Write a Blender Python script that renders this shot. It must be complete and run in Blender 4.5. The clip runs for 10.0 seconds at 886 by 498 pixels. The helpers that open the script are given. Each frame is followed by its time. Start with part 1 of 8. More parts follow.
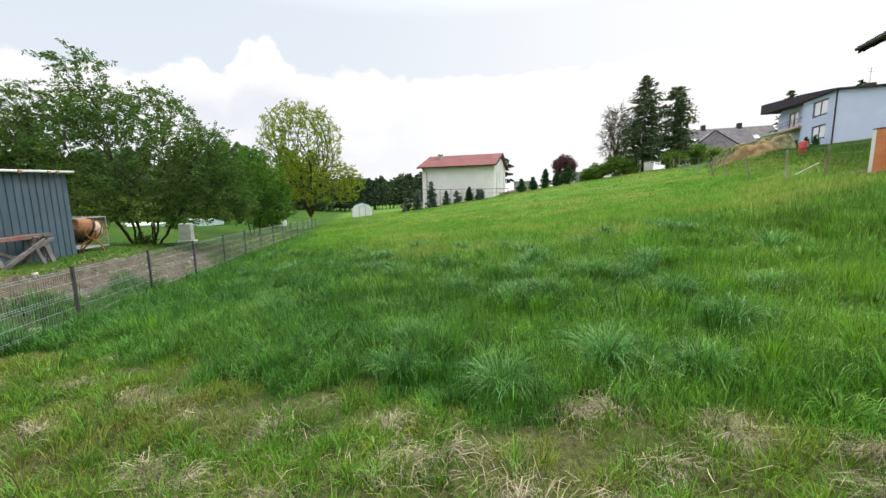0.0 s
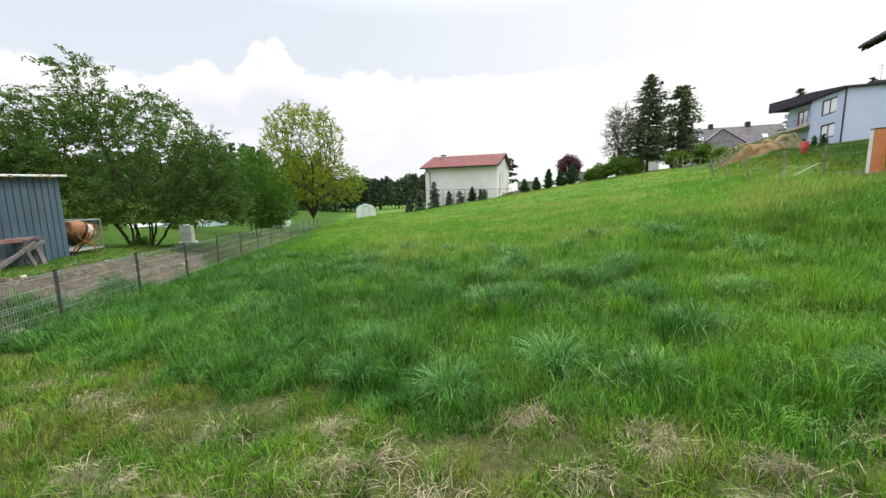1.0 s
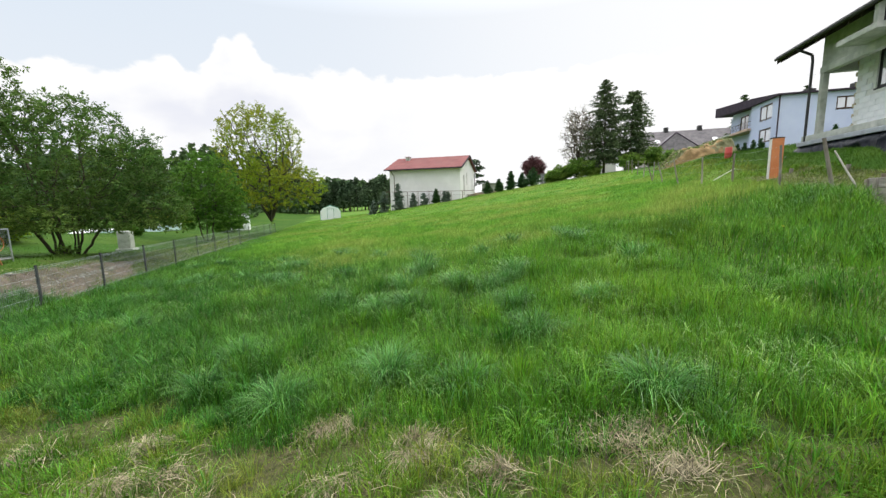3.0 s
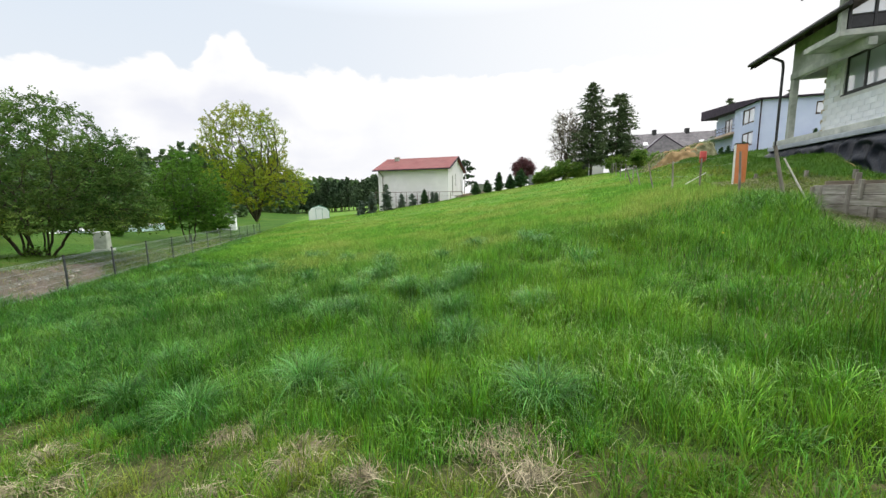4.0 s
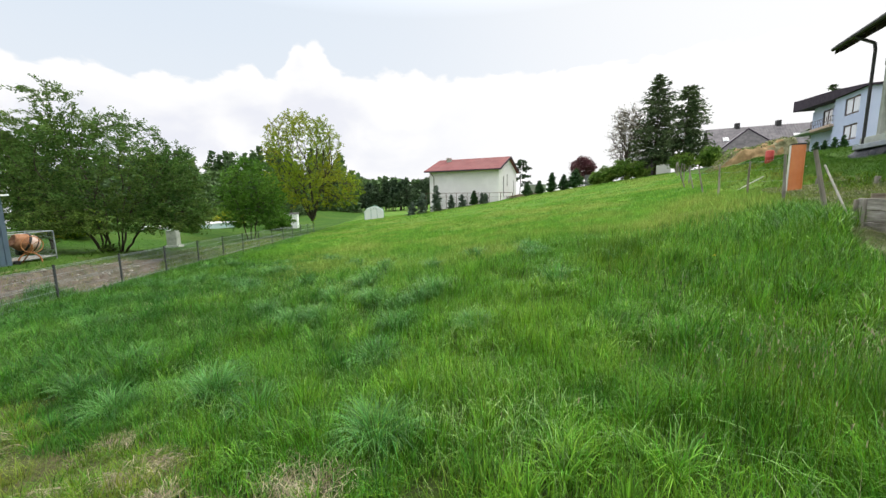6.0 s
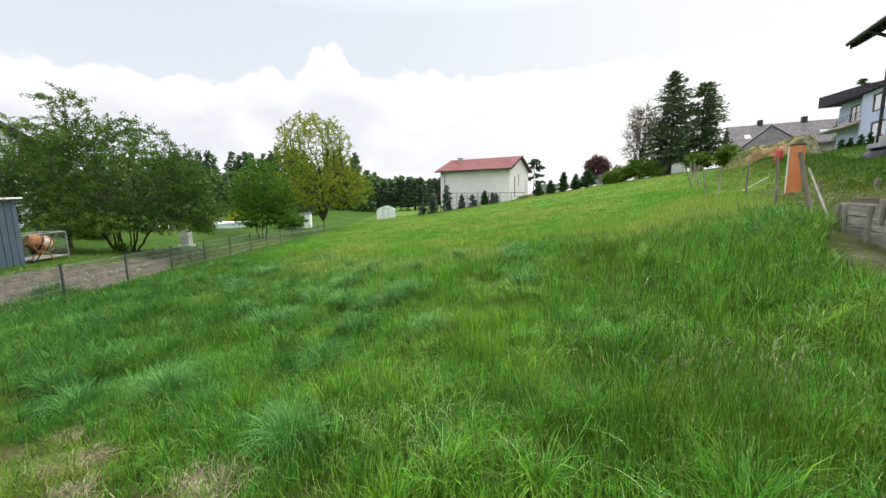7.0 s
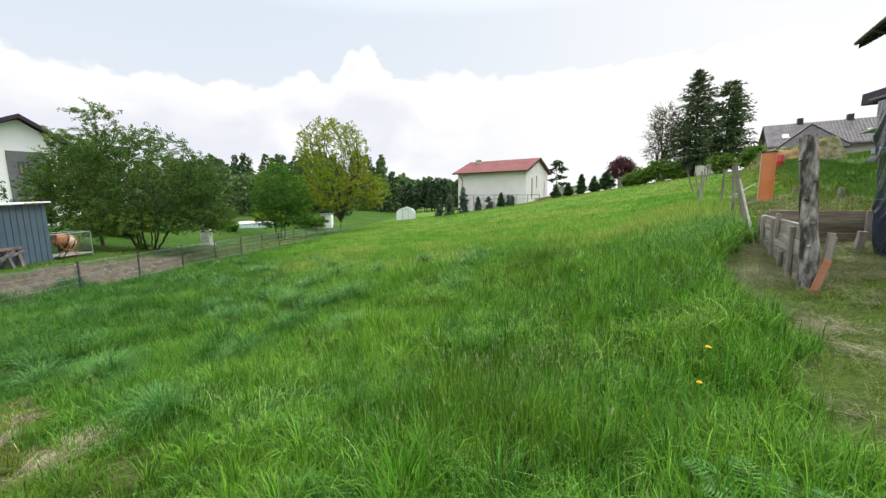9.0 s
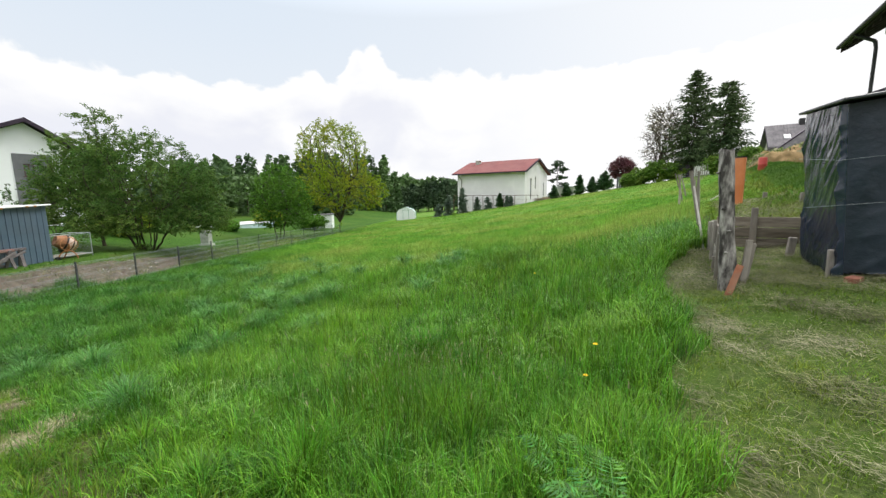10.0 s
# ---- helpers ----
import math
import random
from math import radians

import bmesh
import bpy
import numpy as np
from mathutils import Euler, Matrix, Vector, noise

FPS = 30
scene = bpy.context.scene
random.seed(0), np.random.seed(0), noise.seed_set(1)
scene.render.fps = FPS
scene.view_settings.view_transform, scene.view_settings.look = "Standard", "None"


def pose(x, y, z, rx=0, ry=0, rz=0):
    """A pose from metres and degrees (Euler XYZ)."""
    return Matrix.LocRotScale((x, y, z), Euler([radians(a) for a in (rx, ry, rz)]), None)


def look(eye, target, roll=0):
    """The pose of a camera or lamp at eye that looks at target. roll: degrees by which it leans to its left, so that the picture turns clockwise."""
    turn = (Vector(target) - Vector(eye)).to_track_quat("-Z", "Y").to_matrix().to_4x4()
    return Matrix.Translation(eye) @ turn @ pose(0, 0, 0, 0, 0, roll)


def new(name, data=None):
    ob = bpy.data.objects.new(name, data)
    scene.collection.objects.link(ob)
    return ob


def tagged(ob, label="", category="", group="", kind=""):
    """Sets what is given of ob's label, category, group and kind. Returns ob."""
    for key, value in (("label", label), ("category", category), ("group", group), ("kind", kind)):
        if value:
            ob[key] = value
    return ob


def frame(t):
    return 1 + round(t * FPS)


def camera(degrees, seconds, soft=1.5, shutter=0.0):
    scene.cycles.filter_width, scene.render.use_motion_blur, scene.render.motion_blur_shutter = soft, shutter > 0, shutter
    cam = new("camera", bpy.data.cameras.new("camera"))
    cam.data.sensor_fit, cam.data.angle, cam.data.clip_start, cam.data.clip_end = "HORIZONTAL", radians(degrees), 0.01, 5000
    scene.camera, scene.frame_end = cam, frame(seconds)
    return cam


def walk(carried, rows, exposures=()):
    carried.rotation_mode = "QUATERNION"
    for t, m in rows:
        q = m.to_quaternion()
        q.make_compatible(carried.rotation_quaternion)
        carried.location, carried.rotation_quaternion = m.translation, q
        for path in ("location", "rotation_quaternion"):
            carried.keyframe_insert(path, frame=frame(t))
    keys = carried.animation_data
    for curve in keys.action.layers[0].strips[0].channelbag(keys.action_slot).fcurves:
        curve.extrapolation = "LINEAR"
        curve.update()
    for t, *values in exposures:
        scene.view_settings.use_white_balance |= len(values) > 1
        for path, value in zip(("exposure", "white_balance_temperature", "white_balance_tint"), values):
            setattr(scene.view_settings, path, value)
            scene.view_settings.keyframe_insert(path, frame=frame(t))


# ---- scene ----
cam = camera(99.3, 10.0, soft=1.4)
PATH = [
    (0, (-0.071, 0.117, 1.624), (-0.701, 1.995, 1.349), -1.0),
    (0.5, (0.187, 0.235, 1.654), (-0.461, 2.108, 1.38), -1.1),
    (1, (0.521, 0.311, 1.692), (-0.145, 2.177, 1.417), -1.1),
    (1.5, (0.862, 0.416, 1.714), (0.197, 2.282, 1.441), -1.1),
    (2, (1.297, 0.516, 1.758), (0.653, 2.39, 1.484), -1.1),
    (2.5, (1.718, 0.582, 1.784), (1.133, 2.475, 1.509), -1.2),
    (3.8, (2.714, 0.741, 1.949), (2.199, 2.654, 1.673), -1.3),
    (4, (2.935, 0.798, 1.949), (2.421, 2.711, 1.673), -1.1),
    (4.5, (3.433, 1.035, 2.001), (2.878, 2.936, 1.724), -1.2),
    (5, (3.872, 1.26, 2.013), (3.233, 3.135, 1.737), -1.1),
    (5.2, (4.04, 1.338, 2.034), (3.365, 3.201, 1.766), -1.1),
    (6.3, (4.935, 1.639, 2.225), (4.077, 3.424, 1.945), -0.9),
    (6.5, (5.114, 1.701, 2.219), (4.241, 3.479, 1.94), -0.9),
    (7, (5.545, 1.886, 2.288), (4.645, 3.65, 2.01), -1.0),
    (7.5, (6.001, 2.016, 2.319), (5.056, 3.757, 2.042), -0.9),
    (8, (6.474, 2.168, 2.372), (5.48, 3.882, 2.097), -0.9),
    (8.5, (6.978, 2.324, 2.406), (5.966, 4.027, 2.13), -0.9),
    (9, (7.516, 2.326, 2.45), (6.48, 4.015, 2.177), -0.8),
    (9.5, (7.988, 2.302, 2.558), (6.945, 3.987, 2.285), -0.8),
    (10, (8.409, 2.404, 2.574), (7.353, 4.079, 2.299), -0.8),
]
walk(cam, [(t, look(eye, target, roll)) for t, eye, target, roll in PATH])

# ---- light ----
SUN_AZ, SUN_EL = 25.0, 52.0          # degrees to the right of straight ahead, and above the horizon
world = bpy.data.worlds.new("overcast")
scene.world = world
world.use_nodes = True
wn, wl = world.node_tree.nodes, world.node_tree.links
wn.clear()


def wnode(kind, **inputs):
    n = wn.new(kind)
    for k, v in inputs.items():
        n.inputs[k.replace("_", " ")].default_value = v
    return n


w_out, w_bg = wn.new("ShaderNodeOutputWorld"), wnode("ShaderNodeBackground", Strength=1.0)
w_sky = wn.new("ShaderNodeTexSky")
w_sky.sky_type, w_sky.sun_disc = "NISHITA", False
w_sky.sun_elevation, w_sky.sun_rotation = radians(SUN_EL), radians(SUN_AZ)
w_dim = wn.new("ShaderNodeVectorMath")
w_dim.operation, w_dim.inputs[3].default_value = "SCALE", 0.10
w_tc = wn.new("ShaderNodeTexCoord")
w_sep = wn.new("ShaderNodeSeparateXYZ")
w_map = wn.new("ShaderNodeMapping")
w_map.inputs["Scale"].default_value = (1, 1, 1.6)
w_puff = wnode("ShaderNodeTexNoise", Scale=20.0, Detail=5.0, Roughness=0.5, Distortion=0.2)
w_soft = wnode("ShaderNodeTexNoise", Scale=4.0, Detail=5.0, Roughness=0.5, Distortion=0.3)
wl.new(w_tc.outputs["Generated"], w_map.inputs["Vector"])
wl.new(w_map.outputs["Vector"], w_puff.inputs["Vector"])
wl.new(w_map.outputs["Vector"], w_soft.inputs["Vector"])
wl.new(w_tc.outputs["Generated"], w_sep.inputs["Vector"])


def wmath(kind, a, b=0.0, clamp=False):
    n = wn.new("ShaderNodeMath")
    n.operation, n.use_clamp = kind, clamp
    for k, v in enumerate((a, b)):
        if isinstance(v, (int, float)):
            n.inputs[k].default_value = v
        else:
            wl.new(v, n.inputs[k])
    return n.outputs["Value"]


def wrange(v, f0, f1, t0=0.0, t1=1.0, smooth=True):
    n = wnode("ShaderNodeMapRange", From_Min=f0, From_Max=f1, To_Min=t0, To_Max=t1)
    n.interpolation_type = "SMOOTHSTEP" if smooth else "LINEAR"
    wl.new(v, n.inputs["Value"])
    return n.outputs["Result"]


def wmix(fac, a, b):
    n = wn.new("ShaderNodeMix")
    n.data_type = "RGBA"
    for key, v in (("Factor", fac), ("A", a), ("B", b)):
        if isinstance(v, tuple):
            n.inputs[key].default_value = (*v, 1)
        elif isinstance(v, float):
            n.inputs[key].default_value = v
        else:
            wl.new(v, n.inputs[key])
    return n.outputs["Result"]


up = w_sep.outputs["Z"]
bearing = wmath("ARCTAN2", w_sep.outputs["X"], w_sep.outputs["Y"])


def hump(at, wide, tall):
    """A rounded cloud head at a bearing, in degrees."""
    u = wmath("DIVIDE", wmath("SUBTRACT", bearing, radians(at)), radians(wide))
    return wmath("MULTIPLY", wmath("EXPONENT", wmath("MULTIPLY", wmath("POWER", wmath("ABSOLUTE", u), 4.0), -1.0)), tall)


# the top of a bank of heaped clouds: one tall head, lower ones beside it, and a rise to the right, where haze takes over
bank = wrange(bearing, radians(-64), radians(-34), 0.243, 0.288)
for at, wide, tall in ((-45.0, 1.6, 0.024), (-42.7, 2.7, 0.052), (-40.4, 2.0, 0.016), (-51.0, 2.6, 0.024), (-58.5, 2.2, 0.008), (-66.5, 3.0, 0.012), (-30.0, 4.0, 0.012), (-84.0, 6.0, 0.03)):
    bank = wmath("ADD", bank, hump(at, wide, tall))
bank = wmath("ADD", bank, wmath("MULTIPLY", wmath("SUBTRACT", w_puff.outputs["Fac"], 0.5), 0.075))
w_cover = wrange(wmath("SUBTRACT", bank, up), -0.004, 0.012)
w_cover = wmath("ADD", w_cover, wrange(bearing, radians(-34), radians(24), 0.0, 0.9), True)
w_cover = wmath("ADD", w_cover, wrange(up, 0.5, 0.85), True)
w_far = wmath("MULTIPLY", wrange(wmath("ABSOLUTE", bearing), radians(85), radians(110)), wrange(w_soft.outputs["Fac"], 0.4, 0.6))
w_cover = wmath("ADD", w_cover, w_far, True)
# open sky between: thin veil over the blue, deeper to the left and higher up
w_deep = wmath("MULTIPLY", wrange(bearing, radians(-8), radians(-72)), wrange(up, 0.22, 0.42, 0.35, 1.0))
w_veil = wmix(w_deep, (0.90, 0.945, 1.0), (0.81, 0.90, 1.0))
wl.new(w_sky.outputs["Color"], w_dim.inputs[0])
w_open = wmix(0.88, w_dim.outputs["Vector"], w_veil)
# cloud: bright heads, pale lavender bellies
w_belly = wmath("MULTIPLY", wrange(wmath("SUBTRACT", bank, up), 0.015, 0.09), wrange(w_soft.outputs["Fac"], 0.36, 0.60))
w_belly = wmath("MULTIPLY", w_belly, wrange(bearing, radians(-8), radians(-45)))
w_white = wmix(w_belly, (1.02, 1.02, 1.025), (0.855, 0.87, 0.945))
w_rise = wnode("ShaderNodeMapRange", From_Min=0.40, From_Max=1.0, To_Min=1.0, To_Max=3.1)
wl.new(up, w_rise.inputs["Value"])
w_scale = wn.new("ShaderNodeVectorMath")
w_scale.operation = "SCALE"
wl.new(wmix(w_cover, w_open, w_white), w_scale.inputs[0])
wl.new(w_rise.outputs["Result"], w_scale.inputs[3])
wl.new(w_scale.outputs["Vector"], w_bg.inputs["Color"])
wl.new(w_bg.outputs["Background"], w_out.inputs["Surface"])

sun = new("sun", bpy.data.lights.new("sun", "SUN"))
sun.data.energy, sun.data.angle, sun.data.color = 1.85, radians(14), (1.0, 0.97, 0.92)
az, el = radians(SUN_AZ), radians(SUN_EL)
sun_way = Vector((math.sin(az) * math.cos(el), math.cos(az) * math.cos(el), math.sin(el)))
sun.matrix_world = look(sun_way * 50, (0, 0, 0))


# ---- materials ----
def mat(name, c1, c2, scale=4.0, rough=0.8, bump=0.2, metal=0.0, c3=None, big=0.6, vary=0.0, by="object", trans=0.0,
        spec=0.4, stretch=(1, 1, 1), bump_scale=None, amount=0.6, hue=0.0):
    """A surface of two colours mixed by fine grain, a third in large patches, with relief, and an even variation piece by piece."""
    m = bpy.data.materials.new(name)
    m.use_nodes = True
    nt = m.node_tree
    n, l = nt.nodes, nt.links
    bsdf = n["Principled BSDF"]
    tc = n.new("ShaderNodeTexCoord")
    mp = n.new("ShaderNodeMapping")
    mp.inputs["Scale"].default_value = stretch
    l.new(tc.outputs["Object"], mp.inputs["Vector"])

    def noise_tex(s, detail=5.0):
        t = n.new("ShaderNodeTexNoise")
        t.inputs["Scale"].default_value, t.inputs["Detail"].default_value, t.inputs["Roughness"].default_value = s, detail, 0.6
        l.new(mp.outputs["Vector"], t.inputs["Vector"])
        return t

    ramp = n.new("ShaderNodeValToRGB")
    e = ramp.color_ramp.elements
    e[0].position, e[0].color = 0.34, (*c1, 1)
    e[1].position, e[1].color = 0.66, (*c2, 1)
    l.new(noise_tex(scale).outputs["Fac"], ramp.inputs["Fac"])
    colour = ramp.outputs["Color"]
    if c3:
        r2 = n.new("ShaderNodeMapRange")
        r2.inputs["From Min"].default_value, r2.inputs["From Max"].default_value = 0.44, 0.62
        r2.inputs["To Max"].default_value = amount
        l.new(noise_tex(big, 3.0).outputs["Fac"], r2.inputs["Value"])
        mx = n.new("ShaderNodeMix")
        mx.data_type = "RGBA"
        mx.inputs["B"].default_value = (*c3, 1)
        l.new(r2.outputs["Result"], mx.inputs["Factor"])
        l.new(colour, mx.inputs["A"])
        colour = mx.outputs["Result"]
    if vary:
        if by == "island":
            rnd = n.new("ShaderNodeNewGeometry").outputs["Random Per Island"]
        else:
            rnd = n.new("ShaderNodeObjectInfo").outputs["Random"]
        r3 = n.new("ShaderNodeMapRange")
        r3.inputs["To Min"].default_value, r3.inputs["To Max"].default_value = 1 - vary, 1 + vary
        l.new(rnd, r3.inputs["Value"])
        hs = n.new("ShaderNodeHueSaturation")
        l.new(r3.outputs["Result"], hs.inputs["Value"])
        if hue:
            fr = n.new("ShaderNodeMath")
            fr.operation, fr.inputs[1].default_value = "MULTIPLY", 13.7
            fx = n.new("ShaderNodeMath")
            fx.operation = "FRACT"
            r4 = n.new("ShaderNodeMapRange")
            r4.inputs["To Min"].default_value, r4.inputs["To Max"].default_value = 0.5 - hue, 0.5 + hue
            l.new(rnd, fr.inputs[0])
            l.new(fr.outputs["Value"], fx.inputs[0])
            l.new(fx.outputs["Value"], r4.inputs["Value"])
            l.new(r4.outputs["Result"], hs.inputs["Hue"])
        l.new(colour, hs.inputs["Color"])
        colour = hs.outputs["Color"]
    l.new(colour, bsdf.inputs["Base Color"])
    bsdf.inputs["Roughness"].default_value, bsdf.inputs["Metallic"].default_value = rough, metal
    bsdf.inputs["Specular IOR Level"].default_value = spec
    if bump:
        b = n.new("ShaderNodeBump")
        b.inputs["Strength"].default_value, b.inputs["Distance"].default_value = bump, 0.02
        l.new(noise_tex(bump_scale or scale * 3).outputs["Fac"], b.inputs["Height"])
        l.new(b.outputs["Normal"], bsdf.inputs["Normal"])
    if trans:
        tr = n.new("ShaderNodeBsdfTranslucent")
        l.new(colour, tr.inputs["Color"])
        ms = n.new("ShaderNodeMixShader")
        ms.inputs["Fac"].default_value = trans
        l.new(bsdf.outputs["BSDF"], ms.inputs[1])
        l.new(tr.outputs["BSDF"], ms.inputs[2])
        l.new(ms.outputs["Shader"], n["Material Output"].inputs["Surface"])
    return m


M = {}
# near black: the shade between the blades is put into the soil colour
M["soil"] = mat("shaded_meadow_ground", (0.014, 0.024, 0.006), (0.035, 0.06, 0.012), 9, 0.95, 0.6, c3=(0.045, 0.06, 0.016), big=0.5, spec=0.1)
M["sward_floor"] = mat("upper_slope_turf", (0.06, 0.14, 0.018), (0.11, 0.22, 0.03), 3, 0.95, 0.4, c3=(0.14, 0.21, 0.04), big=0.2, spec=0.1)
M["lawn_blade"] = mat("lawn_blade", (0.035, 0.10, 0.010), (0.075, 0.17, 0.016), 1.5, 0.6, 0.0, c3=(0.11, 0.18, 0.025), big=0.3, vary=0.4, by="island", trans=0.25, spec=0.12)
M["lot_blade"] = mat("lot_grass_blade", (0.085, 0.165, 0.016), (0.17, 0.27, 0.028), 1.5, 0.6, 0.0, c3=(0.22, 0.25, 0.045), big=0.8, vary=0.5, by="island", trans=0.25, spec=0.12)
M["lawn"] = mat("yard_lawn", (0.022, 0.066, 0.008), (0.05, 0.115, 0.013), 6, 0.95, 0.3, c3=(0.075, 0.125, 0.02), big=0.15, spec=0.1)
M["thatch"] = mat("mown_thatch", (0.035, 0.042, 0.015), (0.12, 0.11, 0.052), 16, 0.95, 0.8, c3=(0.06, 0.09, 0.02), big=0.9, spec=0.1)
M["hay_floor"] = mat("hay_strewn_ground", (0.032, 0.058, 0.012), (0.10, 0.13, 0.036), 26, 0.95, 0.9, c3=(0.07, 0.13, 0.018), big=1.6, spec=0.1)
M["dirt"] = mat("spoil_dirt", (0.07, 0.055, 0.045), (0.19, 0.155, 0.125), 5.0, 0.97, 1.0, c3=(0.085, 0.085, 0.05), big=1.1, spec=0.1, bump_scale=18)
M["sand"] = mat("yellow_sand", (0.16, 0.105, 0.05), (0.36, 0.25, 0.13), 1.6, 0.97, 1.0, c3=(0.13, 0.10, 0.045), big=0.9, spec=0.1)
M["stone"] = mat("grey_stone", (0.25, 0.22, 0.19), (0.5, 0.47, 0.43), 8, 0.9, 0.5, vary=0.3, by="island")
M["blade"] = mat("tall_grass_blade", (0.050, 0.163, 0.012), (0.130, 0.318, 0.024), 2.3, 0.42, 0.0, c3=(0.175, 0.34, 0.027), big=0.45, vary=0.68, by="island", trans=0.27, spec=0.24, amount=0.6, hue=0.02)
# darker than the meadow blades: shade between tall stems is put into the colour
M["rank"] = mat("shade_dark_rank_blade", (0.044, 0.12, 0.009), (0.105, 0.21, 0.017), 2.3, 0.5, 0.0, vary=0.5, by="island", trans=0.22, spec=0.18, hue=0.02)
M["cool_blade"] = mat("broad_grass_blade", (0.026, 0.118, 0.010), (0.071, 0.212, 0.022), 2.3, 0.42, 0.0, c3=(0.115, 0.27, 0.03), big=0.45, vary=0.68, by="island", trans=0.26, spec=0.24, amount=0.6, hue=0.018)
# pale colour paints the sky's glints on arching blades
M["blade_light"] = mat("glint_grass_blade", (0.15, 0.31, 0.06), (0.28, 0.45, 0.13), 1.1, 0.33, 0.0, vary=0.45, by="island", trans=0.3, spec=0.5, hue=0.02)
# yellow-green sward, with extra blue in the colours for distance haze
M["sward"] = mat("sward_blade", (0.098, 0.255, 0.029), (0.208, 0.405, 0.056), 1.1, 0.6, 0.0, c3=(0.30, 0.375, 0.088), big=0.22, vary=0.45, by="island", trans=0.28, spec=0.1, amount=0.9, hue=0.018)
M["short"] = mat("short_grass", (0.07, 0.165, 0.012), (0.155, 0.275, 0.022), 1.3, 0.55, 0.0, c3=(0.22, 0.22, 0.048), big=0.7, vary=0.55, by="island", trans=0.25, spec=0.16, hue=0.03)
M["tussock"] = mat("tussock_blade", (0.022, 0.11, 0.012), (0.135, 0.325, 0.075), 1.5, 0.34, 0.0, vary=0.6, by="island", trans=0.24, spec=0.24, hue=0.02)
M["straw"] = mat("dry_straw", (0.14, 0.12, 0.065), (0.42, 0.375, 0.25), 5, 0.8, 0.0, vary=0.75, by="island", trans=0.2, spec=0.2)
M["hay"] = mat("mown_hay", (0.09, 0.095, 0.045), (0.33, 0.32, 0.20), 2, 0.8, 0.0, c3=(0.15, 0.16, 0.06), big=0.8, vary=0.75, by="island", trans=0.25, spec=0.2)
M["bark"] = mat("bark", (0.042, 0.036, 0.028), (0.11, 0.093, 0.07), 7, 0.95, 0.9, spec=0.1, stretch=(1, 1, 0.25))
M["leaf_dark"] = mat("leaf_deep_green", (0.055, 0.125, 0.028), (0.115, 0.205, 0.046), 0.5, 0.6, 0.0, c3=(0.165, 0.24, 0.05), big=0.3, vary=0.5, by="island", trans=0.38, spec=0.08, hue=0.015)
M["leaf_mid"] = mat("leaf_green", (0.065, 0.17, 0.022), (0.145, 0.285, 0.04), 0.6, 0.55, 0.0, vary=0.4, by="island", trans=0.48, spec=0.1)
M["leaf_bush"] = mat("leaf_bush", (0.10, 0.20, 0.035), (0.19, 0.31, 0.055), 0.6, 0.55, 0.0, c3=(0.24, 0.33, 0.06), big=0.5, vary=0.4, by="island", trans=0.45, spec=0.1)
M["leaf_spring"] = mat("leaf_spring", (0.17, 0.275, 0.019), (0.28, 0.375, 0.033), 0.4, 0.55, 0.0, c3=(0.35, 0.29, 0.03), big=0.16, vary=0.35, by="island", trans=0.5, spec=0.1)
M["leaf_twig"] = mat("leaf_bud", (0.24, 0.22, 0.16), (0.34, 0.32, 0.23), 0.5, 0.6, 0.0, vary=0.35, by="island", trans=0.3)
M["leaf_purple"] = mat("leaf_purple", (0.075, 0.022, 0.030), (0.14, 0.045, 0.055), 0.5, 0.5, 0.0, vary=0.35, by="island", trans=0.25)
M["needle"] = mat("spruce_needle", (0.045, 0.08, 0.036), (0.115, 0.16, 0.068), 0.4, 0.75, 0.0, vary=0.5, by="island", trans=0.22, spec=0.12)
M["thuja"] = mat("thuja_green", (0.02, 0.07, 0.018), (0.05, 0.12, 0.03), 0.8, 0.6, 0.0, vary=0.4, by="island", trans=0.15)
M["blue_fir"] = mat("blue_fir", (0.065, 0.105, 0.075), (0.12, 0.17, 0.115), 0.8, 0.6, 0.0, vary=0.4, by="island", trans=0.12)
# far woods: distance haze is painted in by lighter, greyer greens
M["pine"] = mat("pine_wood", (0.034, 0.066, 0.036), (0.078, 0.12, 0.06), 0.12, 0.8, 0.0, vary=0.5, by="island", trans=0.15, spec=0.1)
M["hazed_far_leaf"] = mat("hazed_far_leaf", (0.05, 0.105, 0.036), (0.10, 0.175, 0.052), 0.08, 0.7, 0.0, vary=0.4, by="island", trans=0.2)
M["anthracite"] = mat("anthracite_coat", (0.035, 0.04, 0.045), (0.055, 0.06, 0.065), 8, 0.5, 0.05)
M["wire"] = mat("galvanised_wire", (0.21, 0.25, 0.25), (0.33, 0.38, 0.38), 12, 0.5, 0.0)
M["galv"] = mat("galvanised_frame", (0.28, 0.31, 0.31), (0.42, 0.45, 0.45), 9, 0.5, 0.1, metal=0.5)
M["sheet"] = mat("grey_blue_sheet", (0.15, 0.23, 0.31), (0.20, 0.285, 0.375), 1.4, 0.45, 0.05, c3=(0.18, 0.225, 0.26), big=0.5, spec=0.5)
M["roof_white"] = mat("white_roof_sheet", (0.62, 0.63, 0.64), (0.82, 0.83, 0.83), 3, 0.4, 0.1)
M["rust"] = mat("rusty_bracket", (0.28, 0.16, 0.06), (0.42, 0.27, 0.12), 9, 0.8, 0.3)
M["mixer"] = mat("faded_orange_paint", (0.36, 0.13, 0.04), (0.52, 0.23, 0.09), 4, 0.6, 0.3, c3=(0.17, 0.085, 0.045), big=3.0)
M["cement"] = mat("dried_cement", (0.20, 0.085, 0.04), (0.46, 0.25, 0.14), 7, 0.9, 1.0, c3=(0.30, 0.13, 0.06), big=4.0, bump_scale=14)
